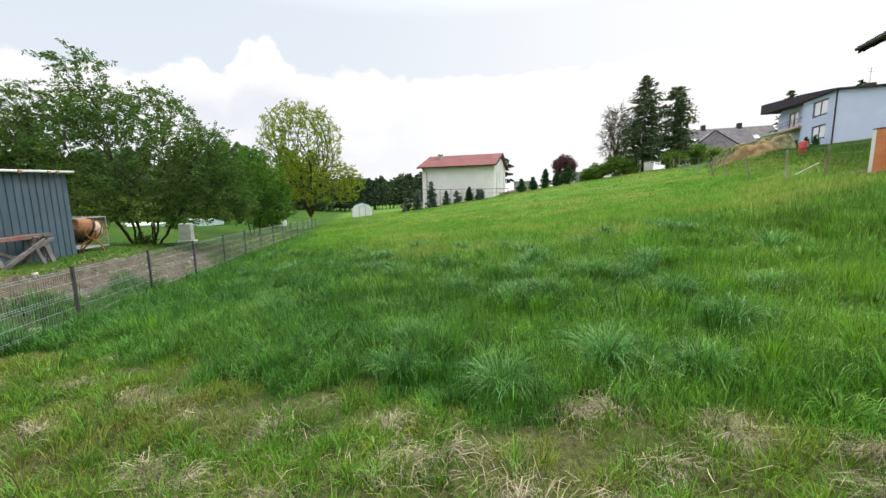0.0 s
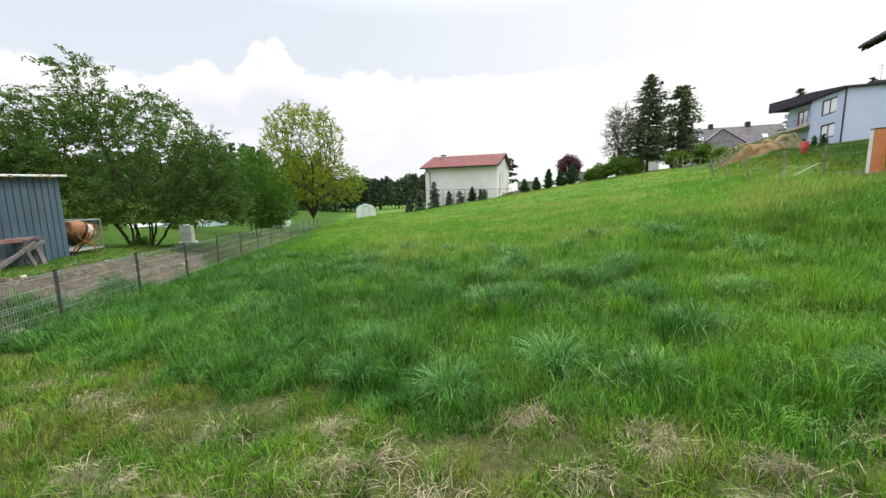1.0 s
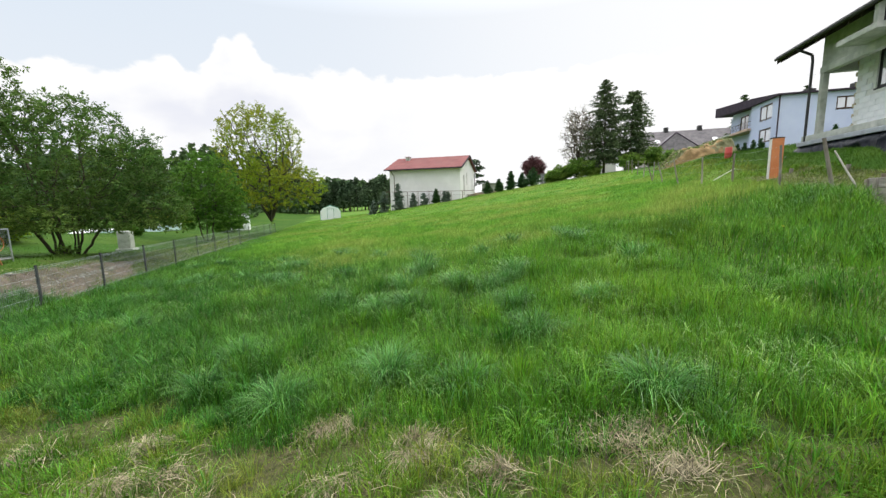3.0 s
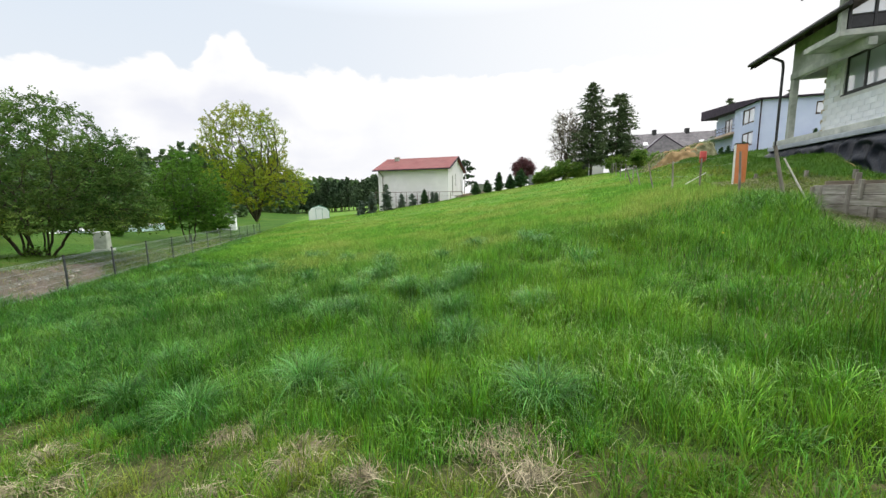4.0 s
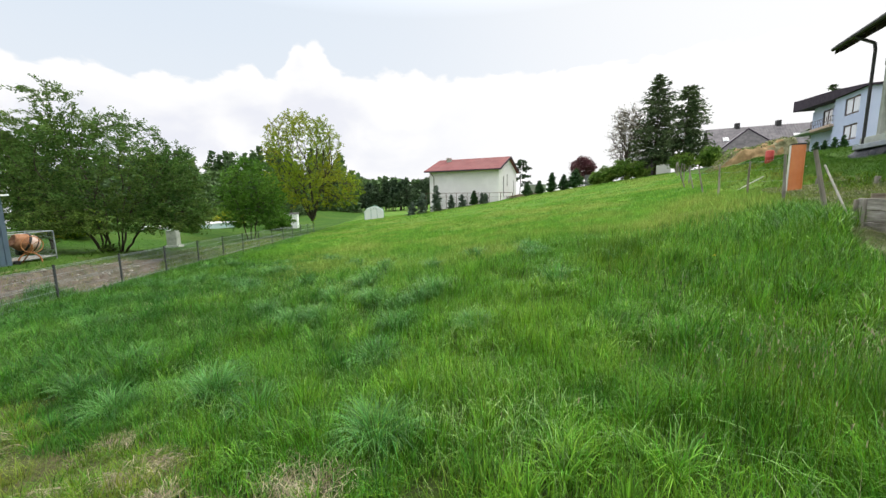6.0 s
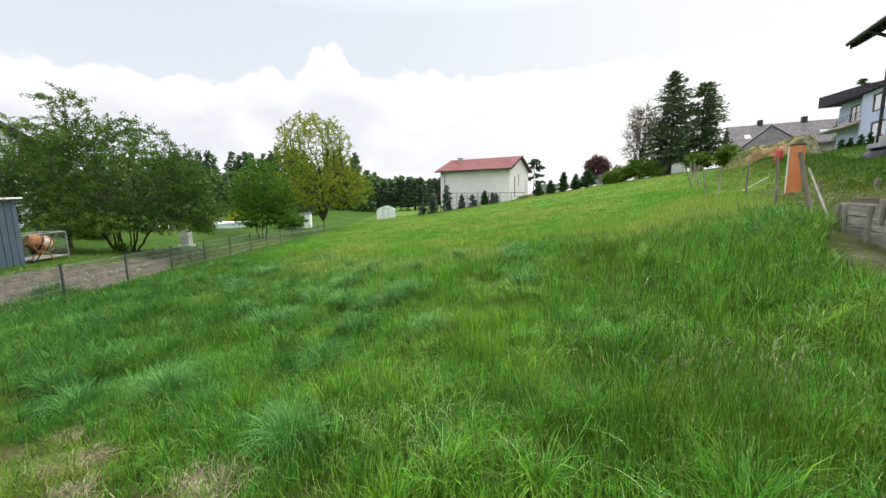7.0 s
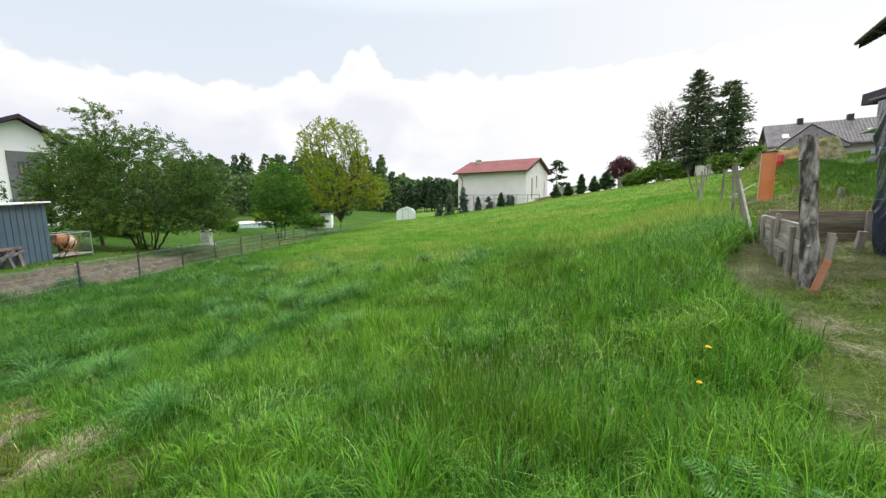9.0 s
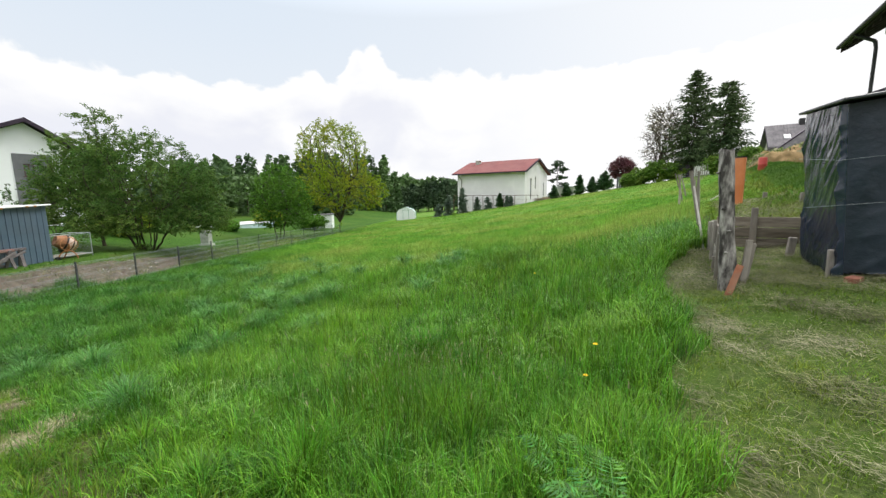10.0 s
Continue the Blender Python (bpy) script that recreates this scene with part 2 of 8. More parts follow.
M["splashed"] = mat("cement_splashed_paint", (0.44, 0.20, 0.10), (0.62, 0.50, 0.42), 4, 0.8, 0.5, c3=(0.55, 0.47, 0.41), big=2.5, bump_scale=16)
M["rubber"] = mat("black_rubber", (0.012, 0.012, 0.012), (0.03, 0.03, 0.03), 8, 0.7, 0.2)
M["grey_wood"] = mat("weathered_wood", (0.15, 0.135, 0.12), (0.37, 0.345, 0.31), 5, 0.92, 0.8, c3=(0.22, 0.185, 0.14), big=1.6, vary=0.25, spec=0.15, stretch=(1, 1, 0.35), bump_scale=26)
M["long_board"] = mat("weathered_board", (0.15, 0.135, 0.12), (0.40, 0.375, 0.34), 5, 0.92, 0.8, c3=(0.20, 0.175, 0.14), big=1.6, vary=0.25, spec=0.15, stretch=(0.35, 0.35, 2.5), bump_scale=20)
M["brown_board"] = mat("brown_stained_board", (0.12, 0.10, 0.078), (0.31, 0.27, 0.215), 5, 0.92, 0.8, c3=(0.13, 0.105, 0.075), big=1.6, vary=0.25, spec=0.15, stretch=(0.35, 0.35, 2.5), bump_scale=20)
M["red_wood"] = mat("worn_red_beam", (0.25, 0.06, 0.05), (0.27, 0.20, 0.18), 6, 0.9, 0.5, c3=(0.17, 0.14, 0.12), big=2.0)
M["log"] = mat("old_log", (0.035, 0.032, 0.03), (0.46, 0.44, 0.41), 6.5, 0.95, 1.0, c3=(0.028, 0.025, 0.023), big=4.5, spec=0.1, stretch=(1.8, 1.8, 0.6), bump_scale=22, amount=0.9)
M["peeled"] = mat("peeled_pole", (0.32, 0.30, 0.27), (0.50, 0.48, 0.44), 6, 0.85, 0.3, spec=0.15)
M["orange_board"] = mat("painted_orange_board", (0.25, 0.085, 0.045), (0.34, 0.15, 0.085), 5, 0.8, 0.4, c3=(0.22, 0.15, 0.11), big=4.0)
M["white_paint"] = mat("white_paint_bar", (0.6, 0.58, 0.54), (0.78, 0.76, 0.72), 6, 0.7, 0.2)
M["tarp"] = mat("black_foil", (0.011, 0.018, 0.034), (0.024, 0.036, 0.062), 2.0, 0.16, 0.45, spec=0.85, bump_scale=9)
M["tarp_dark"] = mat("black_roofing_felt", (0.008, 0.015, 0.024), (0.018, 0.028, 0.042), 3.0, 0.42, 0.5, spec=0.35)
M["brick"] = mat("red_brick", (0.20, 0.075, 0.05), (0.30, 0.12, 0.075), 7, 0.9, 0.4)
M["orange_can"] = mat("orange_enamel", (0.52, 0.165, 0.055), (0.60, 0.22, 0.085), 2.5, 0.38, 0.08, spec=0.5)
M["white_can"] = mat("white_enamel", (0.66, 0.63, 0.60), (0.78, 0.76, 0.73), 3, 0.45, 0.08)
M["dark_metal"] = mat("dark_metal", (0.02, 0.02, 0.022), (0.05, 0.05, 0.05), 7, 0.5, 0.1, metal=0.3)
M["red_drum"] = mat("red_plastic_drum", (0.44, 0.05, 0.045), (0.56, 0.10, 0.08), 3, 0.5, 0.1)
M["concrete"] = mat("raw_concrete", (0.31, 0.33, 0.295), (0.51, 0.525, 0.48), 2.2, 0.92, 0.4, c3=(0.26, 0.295, 0.235), big=0.8)
M["galv_grey"] = mat("blue_grey_screed", (0.30, 0.33, 0.36), (0.42, 0.45, 0.49), 3.0, 0.9, 0.4, c3=(0.26, 0.28, 0.30), big=0.8)
M["aac"] = mat("aerated_block", (0.76, 0.79, 0.83), (0.85, 0.87, 0.90), 5, 0.95, 0.3, c3=(0.70, 0.72, 0.73), big=0.9, vary=0.04)
M["sandstone"] = mat("ochre_block_end", (0.36, 0.31, 0.2), (0.52, 0.46, 0.33), 9, 0.95, 0.5)
M["mortar"] = mat("block_mortar", (0.64, 0.65, 0.64), (0.74, 0.75, 0.73), 9, 0.95, 0.4)
M["base_foil"] = mat("foundation_foil", (0.006, 0.008, 0.013), (0.014, 0.017, 0.025), 2.5, 0.30, 1.0, spec=0.22, bump_scale=7)
M["beige_wall"] = mat("beige_render", (0.40, 0.37, 0.33), (0.50, 0.47, 0.42), 0.9, 0.9, 0.15, c3=(0.36, 0.34, 0.31), big=0.3, spec=0.1)
M["trestle_wood"] = mat("old_beam_wood", (0.10, 0.09, 0.09), (0.26, 0.24, 0.24), 6, 0.92, 0.6, c3=(0.14, 0.12, 0.115), big=2.0, vary=0.25, spec=0.12)
M["soffit"] = mat("dark_soffit_wood", (0.028, 0.022, 0.019), (0.06, 0.046, 0.038), 4, 0.8, 0.3, stretch=(1, 0.2, 1))
M["rooftile"] = mat("dark_roof_tile", (0.03, 0.03, 0.034), (0.065, 0.062, 0.066), 3, 0.5, 0.2, vary=0.15)
M["grey_roof"] = mat("grey_roof_tile", (0.12, 0.112, 0.12), (0.20, 0.188, 0.195), 1.5, 0.75, 0.3, spec=0.2)
M["red_roof"] = mat("red_roof_sheet", (0.165, 0.055, 0.055), (0.235, 0.085, 0.082), 0.8, 0.75, 0.3, c3=(0.19, 0.08, 0.075), big=0.3, spec=0.2)
M["blue_wall"] = mat("pale_blue_render", (0.51, 0.57, 0.78), (0.58, 0.635, 0.83), 0.8, 0.9, 0.15, c3=(0.53, 0.59, 0.77), big=0.25, spec=0.1)
M["white_wall"] = mat("white_render", (0.74, 0.725, 0.745), (0.82, 0.805, 0.82), 0.9, 0.9, 0.15, c3=(0.71, 0.70, 0.705), big=0.3, spec=0.1)
M["clean_wall"] = mat("clean_white_render", (0.84, 0.86, 0.88), (0.89, 0.91, 0.93), 0.9, 0.9, 0.1)
M["grey_wall"] = mat("grey_render", (0.13, 0.135, 0.145), (0.17, 0.175, 0.185), 2, 0.9, 0.1)
M["brown_fascia"] = mat("brown_fascia", (0.038, 0.028, 0.044), (0.066, 0.05, 0.07), 3, 0.8, 0.2, spec=0.15)
M["brown_trim"] = mat("brown_wood_trim", (0.10, 0.055, 0.035), (0.17, 0.10, 0.07), 5, 0.7, 0.3)
M["peach"] = mat("peach_slab_edge", (0.46, 0.33, 0.25), (0.55, 0.42, 0.33), 3, 0.9, 0.2)
M["frame_dark"] = mat("dark_window_frame", (0.012, 0.013, 0.016), (0.024, 0.025, 0.028), 6, 0.4, 0.05)
M["frame_brown"] = mat("brown_window_frame", (0.05, 0.03, 0.025), (0.09, 0.055, 0.045), 6, 0.5, 0.1)
M["film"] = mat("greenhouse_film", (0.86, 0.90, 0.93), (0.94, 0.96, 0.98), 1.2, 0.35, 0.3, trans=0.3)
M["green_frame"] = mat("green_frame", (0.06, 0.22, 0.16), (0.10, 0.30, 0.22), 5, 0.6, 0.1)
M["pool"] = mat("pale_blue_pool_wall", (0.46, 0.64, 0.68), (0.60, 0.75, 0.78), 1.0, 0.5, 0.1)
M["yellow"] = mat("yellow_petal", (0.80, 0.52, 0.01), (0.85, 0.62, 0.02), 20, 0.6, 0.1)
M["seed"] = mat("seed_head", (0.22, 0.22, 0.11), (0.35, 0.34, 0.20), 20, 0.8, 0.0, vary=0.3, by="island")


def glass(name, tint, rough=0.03):
    m = bpy.data.materials.new(name)
    m.use_nodes = True
    b = m.node_tree.nodes["Principled BSDF"]
    b.inputs["Base Color"].default_value = (*tint, 1)
    b.inputs["Roughness"].default_value = rough
    b.inputs["Specular IOR Level"].default_value = 1.0
    b.inputs["IOR"].default_value = 2.6
    return m


# reflected sky is put into these pale base colours, along with the curtains
M["glass"] = glass("curtained_sky_sheen_glass", (0.20, 0.22, 0.24))
M["bright_glass"] = glass("sky_lit_window_glass", (0.42, 0.47, 0.54), 0.08)


# ---- mesh helpers ----
def thing(name, x, y, z, rz=0.0, label="", category="", group="", kind=""):
    ob = new(name)
    ob.empty_display_size = 0.2
    ob.matrix_basis = pose(x, y, z, 0, 0, rz)
    return tagged(ob, label, category, group, kind)


def part(name, bm, material, parent=None, label="", smooth=False, world_space=False):
    """Links bm as one mesh under parent. world_space: its vertices are in the world's metres, not the thing's."""
    me = bpy.data.meshes.new(name)
    bm.to_mesh(me)
    bm.free()
    return part_mesh(name, me, material, parent, label, smooth, world_space)


def part_mesh(name, me, material, parent=None, label="", smooth=False, world_space=False):
    if material:
        me.materials.append(material)
    if smooth:
        me.polygons.foreach_set("use_smooth", [True] * len(me.polygons))
    ob = new(name, me)
    if parent:
        ob.parent = parent
        if world_space:
            ob.matrix_parent_inverse = parent.matrix_basis.inverted() if parent.parent is None else Matrix()
    return tagged(ob, label) if label else ob


def box(bm, lo, hi, bevel=0.0, m=None):
    """An upright block from corner lo to corner hi, set by the matrix m."""
    size = [b - a for a, b in zip(lo, hi)]
    mid = [(a + b) / 2 for a, b in zip(lo, hi)]
    mm = Matrix.Translation(mid) @ Matrix.Diagonal((*size, 1))
    r = bmesh.ops.create_cube(bm, size=1, matrix=(m or Matrix()) @ mm)
    if bevel:
        edges = list({e for v in r["verts"] for e in v.link_edges})
        bmesh.ops.bevel(bm, geom=edges, offset=bevel, segments=1, affect="EDGES", profile=0.5)
    return bm


def rod(bm, p0, p1, r0, r1=None, sides=6, caps=True):
    """A tapered rod from p0 to p1."""
    p0, p1 = Vector(p0), Vector(p1)
    d = p1 - p0
    if d.length < 1e-6:
        return bm
    m = Matrix.Translation((p0 + p1) / 2) @ d.to_track_quat("Z", "Y").to_matrix().to_4x4()
    bmesh.ops.create_cone(bm, cap_ends=caps, segments=sides, radius1=r0, radius2=r0 if r1 is None else r1, depth=d.length, matrix=m)
    return bm


def tube(bm, pts, radius, sides=6):
    for a, b in zip(pts, pts[1:]):
        rod(bm, a, b, radius, radius, sides)
    return bm


def lathe(bm, profile, sides=20, m=None, closed=False):
    """Turns a profile of (radius, height) about z."""
    rings = []
    for r, z in profile:
        ring = [bm.verts.new((m or Matrix()) @ Vector((r * math.cos(t), r * math.sin(t), z)))
                for t in (2 * math.pi * k / sides for k in range(sides))]
        rings.append(ring)
    for a, b in zip(rings, rings[1:]):
        for k in range(sides):
            bm.faces.new((a[k], a[(k + 1) % sides], b[(k + 1) % sides], b[k]))
    if closed:
        bm.faces.new(rings[0][::-1])
        bm.faces.new(rings[-1])
    return bm


def prism(bm, poly, way, m=None):
    """A flat polygon pushed along way."""
    mm = m or Matrix()
    a = [bm.verts.new(mm @ Vector(p)) for p in poly]
    b = [bm.verts.new(mm @ (Vector(p) + Vector(way))) for p in poly]
    n = len(poly)
    bm.faces.new(a)
    bm.faces.new(b[::-1])
    for k in range(n):
        bm.faces.new((a[k], b[k], b[(k + 1) % n], a[(k + 1) % n]))
    bmesh.ops.recalc_face_normals(bm, faces=bm.faces)
    return bm


def mesh_from(name, verts, loops, sizes):
    """A mesh from numpy arrays: vertices, the corners' vertex numbers, the corner count of each face."""
    me = bpy.data.meshes.new(name)
    me.vertices.add(len(verts))
    me.vertices.foreach_set("co", np.asarray(verts, np.float32).ravel())
    me.loops.add(len(loops))
    me.loops.foreach_set("vertex_index", np.asarray(loops, np.int32))
    starts = np.concatenate(([0], np.cumsum(sizes)[:-1])).astype(np.int32)
    me.polygons.add(len(sizes))
    me.polygons.foreach_set("loop_start", starts)
    me.polygons.foreach_set("loop_total", np.asarray(sizes, np.int32))
    me.update(calc_edges=True)
    me.validate()
    return me


# ---- lie of the land ----
def sstep(a, b, v):
    u = np.clip((v - a) / (b - a), 0.0, 1.0)
    return u * u * (3 - 2 * u)


FENCE_A, FENCE_D = np.array((-10.2, 6.72)), np.array((-0.49, 0.8717))   # a post of the mesh fence, and the way the fence runs


def along_fence(x, y):
    """How far along the mesh fence, and how far to its yard side."""
    dx, dy = x - FENCE_A[0], y - FENCE_A[1]
    return dx * FENCE_D[0] + dy * FENCE_D[1], -dx * FENCE_D[1] + dy * FENCE_D[0]


def height(x, y):
    """The lie of the land: a meadow that climbs ahead and to the right, with banks at both sides."""
    x, y = np.asarray(x, float), np.asarray(y, float)
    cx = 48 * np.tanh(x / 48)
    cy = np.where(y > 0, 75 * np.tanh(y / 75 * 1.0), 12 * np.tanh(y / 12))
    a, b = cx / 10, cy / 10
    z = (-0.1505 + 0.8144 * a + 0.0977 * b + 0.2959 * a * a + 0.3918 * a * b + 0.1888 * b * b
         - 0.0646 * a * a * b - 0.0535 * a * b * b - 0.0168 * b ** 3 - 0.0055 * a ** 3)
    s, u = -0.275 * x + 0.961 * y, 0.961 * x + 0.275 * y
    z = z + 0.15 * np.exp(-(s / 1.6) ** 2) * sstep(-6, -2, u) * sstep(14, 10, u)
    z = z - 0.24 * np.exp(-((s - 4.6) / 2.8) ** 2) * sstep(-5, 0, u) * sstep(12, 8, u)
    z = z + 0.27 * np.exp(-((y - 16.5) / 4.6) ** 2) * sstep(5.5, 8.3, x) * sstep(30, 18, x)
    z = z + 0.30 * sstep(30, 57, y) * sstep(-32, -13, x) * sstep(40, 20, x)
    # yard behind the mesh fence: a bank of spoil, then level ground
    f, d = along_fence(x, y)
    lift = 0.62 * sstep(10, 1, f) + 0.42 * sstep(34, 10, f)
    z = z + lift * sstep(0.35, 2.05, d) * sstep(60, 25, d)
    z = z + 0.16 * d.clip(0, 30) * sstep(4, 12, d) * 0.6
    z = z + 0.42 * np.exp(-((f - 8.0) / 5.0) ** 2) * sstep(1.6, 3.4, d) * sstep(10.5, 6.0, d)
    # building plot: a level strip, then a bank up to the slab of the shell house
    end = sstep(14.2, 16.8, y - 1.55 * (x - 12).clip(0, 3))
    z = z - 0.38 * sstep(11.9, 13.0, x) * (1 - end) * sstep(12.0, 14.0, y) * sstep(22, 18, x)
    z = z + 0.55 * sstep(10.7, 12.3, x) * end * sstep(38, 29, y) * sstep(60, 30, x)
    z = z + 0.50 * sstep(9.6, 10.9, x) * sstep(13.6, 11.6, x) * sstep(20.5, 23.6, y) * sstep(38, 30, y)
    z = z - 0.70 * sstep(12.6, 14.4, x) * sstep(12, 14, y) * sstep(34, 26, y) * sstep(60, 30, x)
    return z


# ---- ground ----
def steps(*runs):
    out = []
    for a, b, n in runs:
        out += list(np.linspace(a, b, n, endpoint=False))
    return np.array(out + [runs[-1][1]])


gx = steps((-900, -120, 14), (-120, -40, 20), (-40, -14, 40), (-14, 14, 140), (14, 40, 40), (40, 120, 18), (120, 900, 12))
gy = steps((-300, -30, 8), (-30, -3, 14), (-3, 14, 90), (14, 40, 70), (40, 75, 50), (75, 200, 20), (200, 1200, 12))
XX, YY = np.meshgrid(gx, gy)


def lie(x, y):
    """The ground's height with its small bumps."""
    near = sstep(70, 20, np.hypot(x, y))
    bumps = (0.022 * np.sin(2.3 * x + 1.4 * np.sin(1.9 * y)) + 0.018 * np.sin(3.1 * y + 1.2 * np.sin(2.7 * x + 1))
             + 0.028 * np.sin(0.8 * x + 1.1 * np.sin(0.6 * y + 2)) + 0.010 * np.sin(5.3 * x + 2.0 * y) * np.sin(4.7 * y - 1.3 * x))
    return height(x, y) + bumps * near


ZZ = lie(XX, YY)
gw = len(gx)
quad = np.arange(len(gx) * len(gy)).reshape(len(gy), gw)
faces = np.stack([quad[:-1, :-1], quad[:-1, 1:], quad[1:, 1:], quad[1:, :-1]], -1).reshape(-1, 4)
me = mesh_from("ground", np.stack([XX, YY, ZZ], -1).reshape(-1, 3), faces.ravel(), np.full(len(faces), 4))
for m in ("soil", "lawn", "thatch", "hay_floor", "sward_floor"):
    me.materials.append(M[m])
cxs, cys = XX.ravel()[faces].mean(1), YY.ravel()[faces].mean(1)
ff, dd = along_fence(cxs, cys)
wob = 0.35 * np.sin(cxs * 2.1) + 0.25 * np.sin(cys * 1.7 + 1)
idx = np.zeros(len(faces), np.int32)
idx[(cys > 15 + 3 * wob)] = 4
idx[(dd > 0.3 + wob * 0.3)] = 1
idx[(cxs > 11.0) & (cys > 12.5)] = 1
idx[(dd > 0.3 + wob * 0.3) & (dd < 2.4 + wob) & (ff > 4) & (ff < 25)] = 3
idx[(cys < 3.3 + 0.3 * wob) & (dd < 0)] = 2
idx[np.hypot((cxs - 8.7) / 0.6, (cys - 9.5) / 1.5) < 1] = 3
idx[(cxs > 8.6 + 0.3 * wob) & (cys < 11.2)] = 3
idx[(cxs > 9.2 + 0.2 * wob) & (cxs < 11.1) & (cys > 11.2) & (cys < 18 + wob)] = 4
me.polygons.foreach_set("material_index", idx)
me.polygons.foreach_set("use_smooth", [True] * len(faces))
ground = tagged(new("ground", me), "sloping meadow ground with green turf, mown thatch and a yard lawn", "ground", kind="structure")


def surface(x, y):
    """The ground's height with its small bumps, for one place."""
    return float(lie(x, y))


# ---- grass ----
def blades(x, y, length, width, lean, rng, segments=3, droop=0.5, z=None, heading=None, rise=1.0):
    """Arrays for tapered, bent blades that stand at (x, y)."""
    n = len(x)
    if z is None:
        z = lie(x, y) - 0.02
    turn = rng.uniform(0, 2 * np.pi, n) if heading is None else heading + rng.normal(0, 0.7, n)
    ax, ay = np.cos(turn), np.sin(turn)
    face = turn + np.pi / 2 + rng.normal(0, 0.5, n)
    wx, wy = np.cos(face) * width / 2, np.sin(face) * width / 2
    rows = []
    for k in range(segments + 1):
        u = k / segments
        out = length * (lean * u + droop * u * u * u * 0.6)
        up = length * rise * (u - droop * 0.55 * u ** 3 - 0.25 * lean * u)
        taper = 1.0 - 0.55 * u
        px, py, pz = x + ax * out, y + ay * out, z + up
        if k < segments:
            rows.append(np.stack([px - wx * taper, py - wy * taper, pz], -1))
            rows.append(np.stack([px + wx * taper, py + wy * taper, pz], -1))
        else:
            rows.append(np.stack([px, py, pz], -1))
    per = 2 * segments + 1
    verts = np.stack(rows, 1).reshape(-1, 3)
    pattern, sizes = [], []
    for k in range(segments - 1):
        a = 2 * k
        pattern += [a, a + 1, a + 3, a + 2]
        sizes.append(4)
    a = 2 * (segments - 1)
    pattern += [a, a + 1, a + 2]
    sizes.append(3)
    loops = (np.arange(n)[:, None] * per + np.array(pattern)[None]).ravel()
    return verts, loops, np.tile(sizes, n)


def joined(name, batches, material, label, category):
    verts, loops, sizes, base = [], [], [], 0
    for v, l, s in batches:
        verts.append(v)
        loops.append(l + base)
        sizes.append(s)
        base += len(v)
    me = mesh_from(name, np.concatenate(verts), np.concatenate(loops), np.concatenate(sizes))
    me.materials.append(material)
    return tagged(new(name, me), label, category, kind="stuff")


rng = np.random.default_rng(7)


def patch(x, y, s):
    """Slow waves from 0 to 1 for the sward's patches."""
    return 0.5 + 0.25 * (np.sin(x * 1.3 * s + 1.7 * np.sin(y * 0.9 * s)) + np.sin(y * 1.7 * s + 1.3 * np.sin(x * 1.1 * s + 2)))


def in_meadow(x, y):
    f, d = along_fence(x, y)
    wob = 0.22 * np.sin(x * 2.3) + 0.2 * np.sin(x * 5.1 + 1) + 0.12 * np.sin(x * 11)
    wob2 = 0.12 * np.sin(y * 2.9) + 0.1 * np.sin(y * 6.7)
    keep = (y > 3.35 + wob) & (d < 0.35) & (y < 62)
    keep &= ~((x > 8.55 + wob2) & (y < 11.2))
    keep &= ~((x > 8.95) & (x < 10.9) & (y > 11.0) & (y < 24))
    keep &= x < 10.9
    # the worn patch at the foot of the plank wall
    keep &= ~(np.hypot((x - 8.75) / 0.55, (y - 9.4) / 1.4) < 1)
    return keep


def sow(x0, x1, y0, y1, per_m2):
    n = int((x1 - x0) * (y1 - y0) * per_m2)
    return rng.uniform(x0, x1, n), rng.uniform(y0, y1, n)


batches, upper, blue = [], [], []


def thin_edge(x, y):
    """Lower growth towards the mown edge."""
    return 0.66 + 0.34 * sstep(3.2, 4.3, y + 0.15 * np.sin(x * 3.1)) * np.where(y < 11.2, sstep(8.75, 8.0, x + 0.1 * np.sin(y * 3.7)), 1.0)


def rank(x, y):
    """A rank, tall stand short of the plank wall."""
    return np.exp(-(((x - 6.0) / 0.8) ** 2 + ((y - 5.1) / 0.6) ** 2)) + 0.5 * np.exp(-(((x - 4.9) / 0.7) ** 2 + ((y - 11.0) / 0.9) ** 2))


def cool(x, y, spread=0.22):
    """Where the stand is of broad blue-green grass: chiefly down the slope, towards the wire fence."""
    p = sstep(4.5, -3.5, x + 0.15 * (y - 5)) * sstep(19, 10, y) * 0.75 + 0.1 * rank(x, y) + 0.5 * (patch(x + 3, y + 8, 1.1) - 0.5)
    return p + rng.normal(0, spread, len(x)) > 0.45


def yellow(x, y, mix=0.17):
    """Where the sward is shorter and yellower: up the slope."""
    return patch(x - 5, y + 3, 0.35) * 0.45 + patch(x, y, 1.6) * 0.15 + mix * rng.normal(0, 1, len(x)) + sstep(5, 19, y + 0.2 * x) * 0.75 - 0.3 * sstep(4.0, 7.5, x) * sstep(18, 12, y) > 0.62


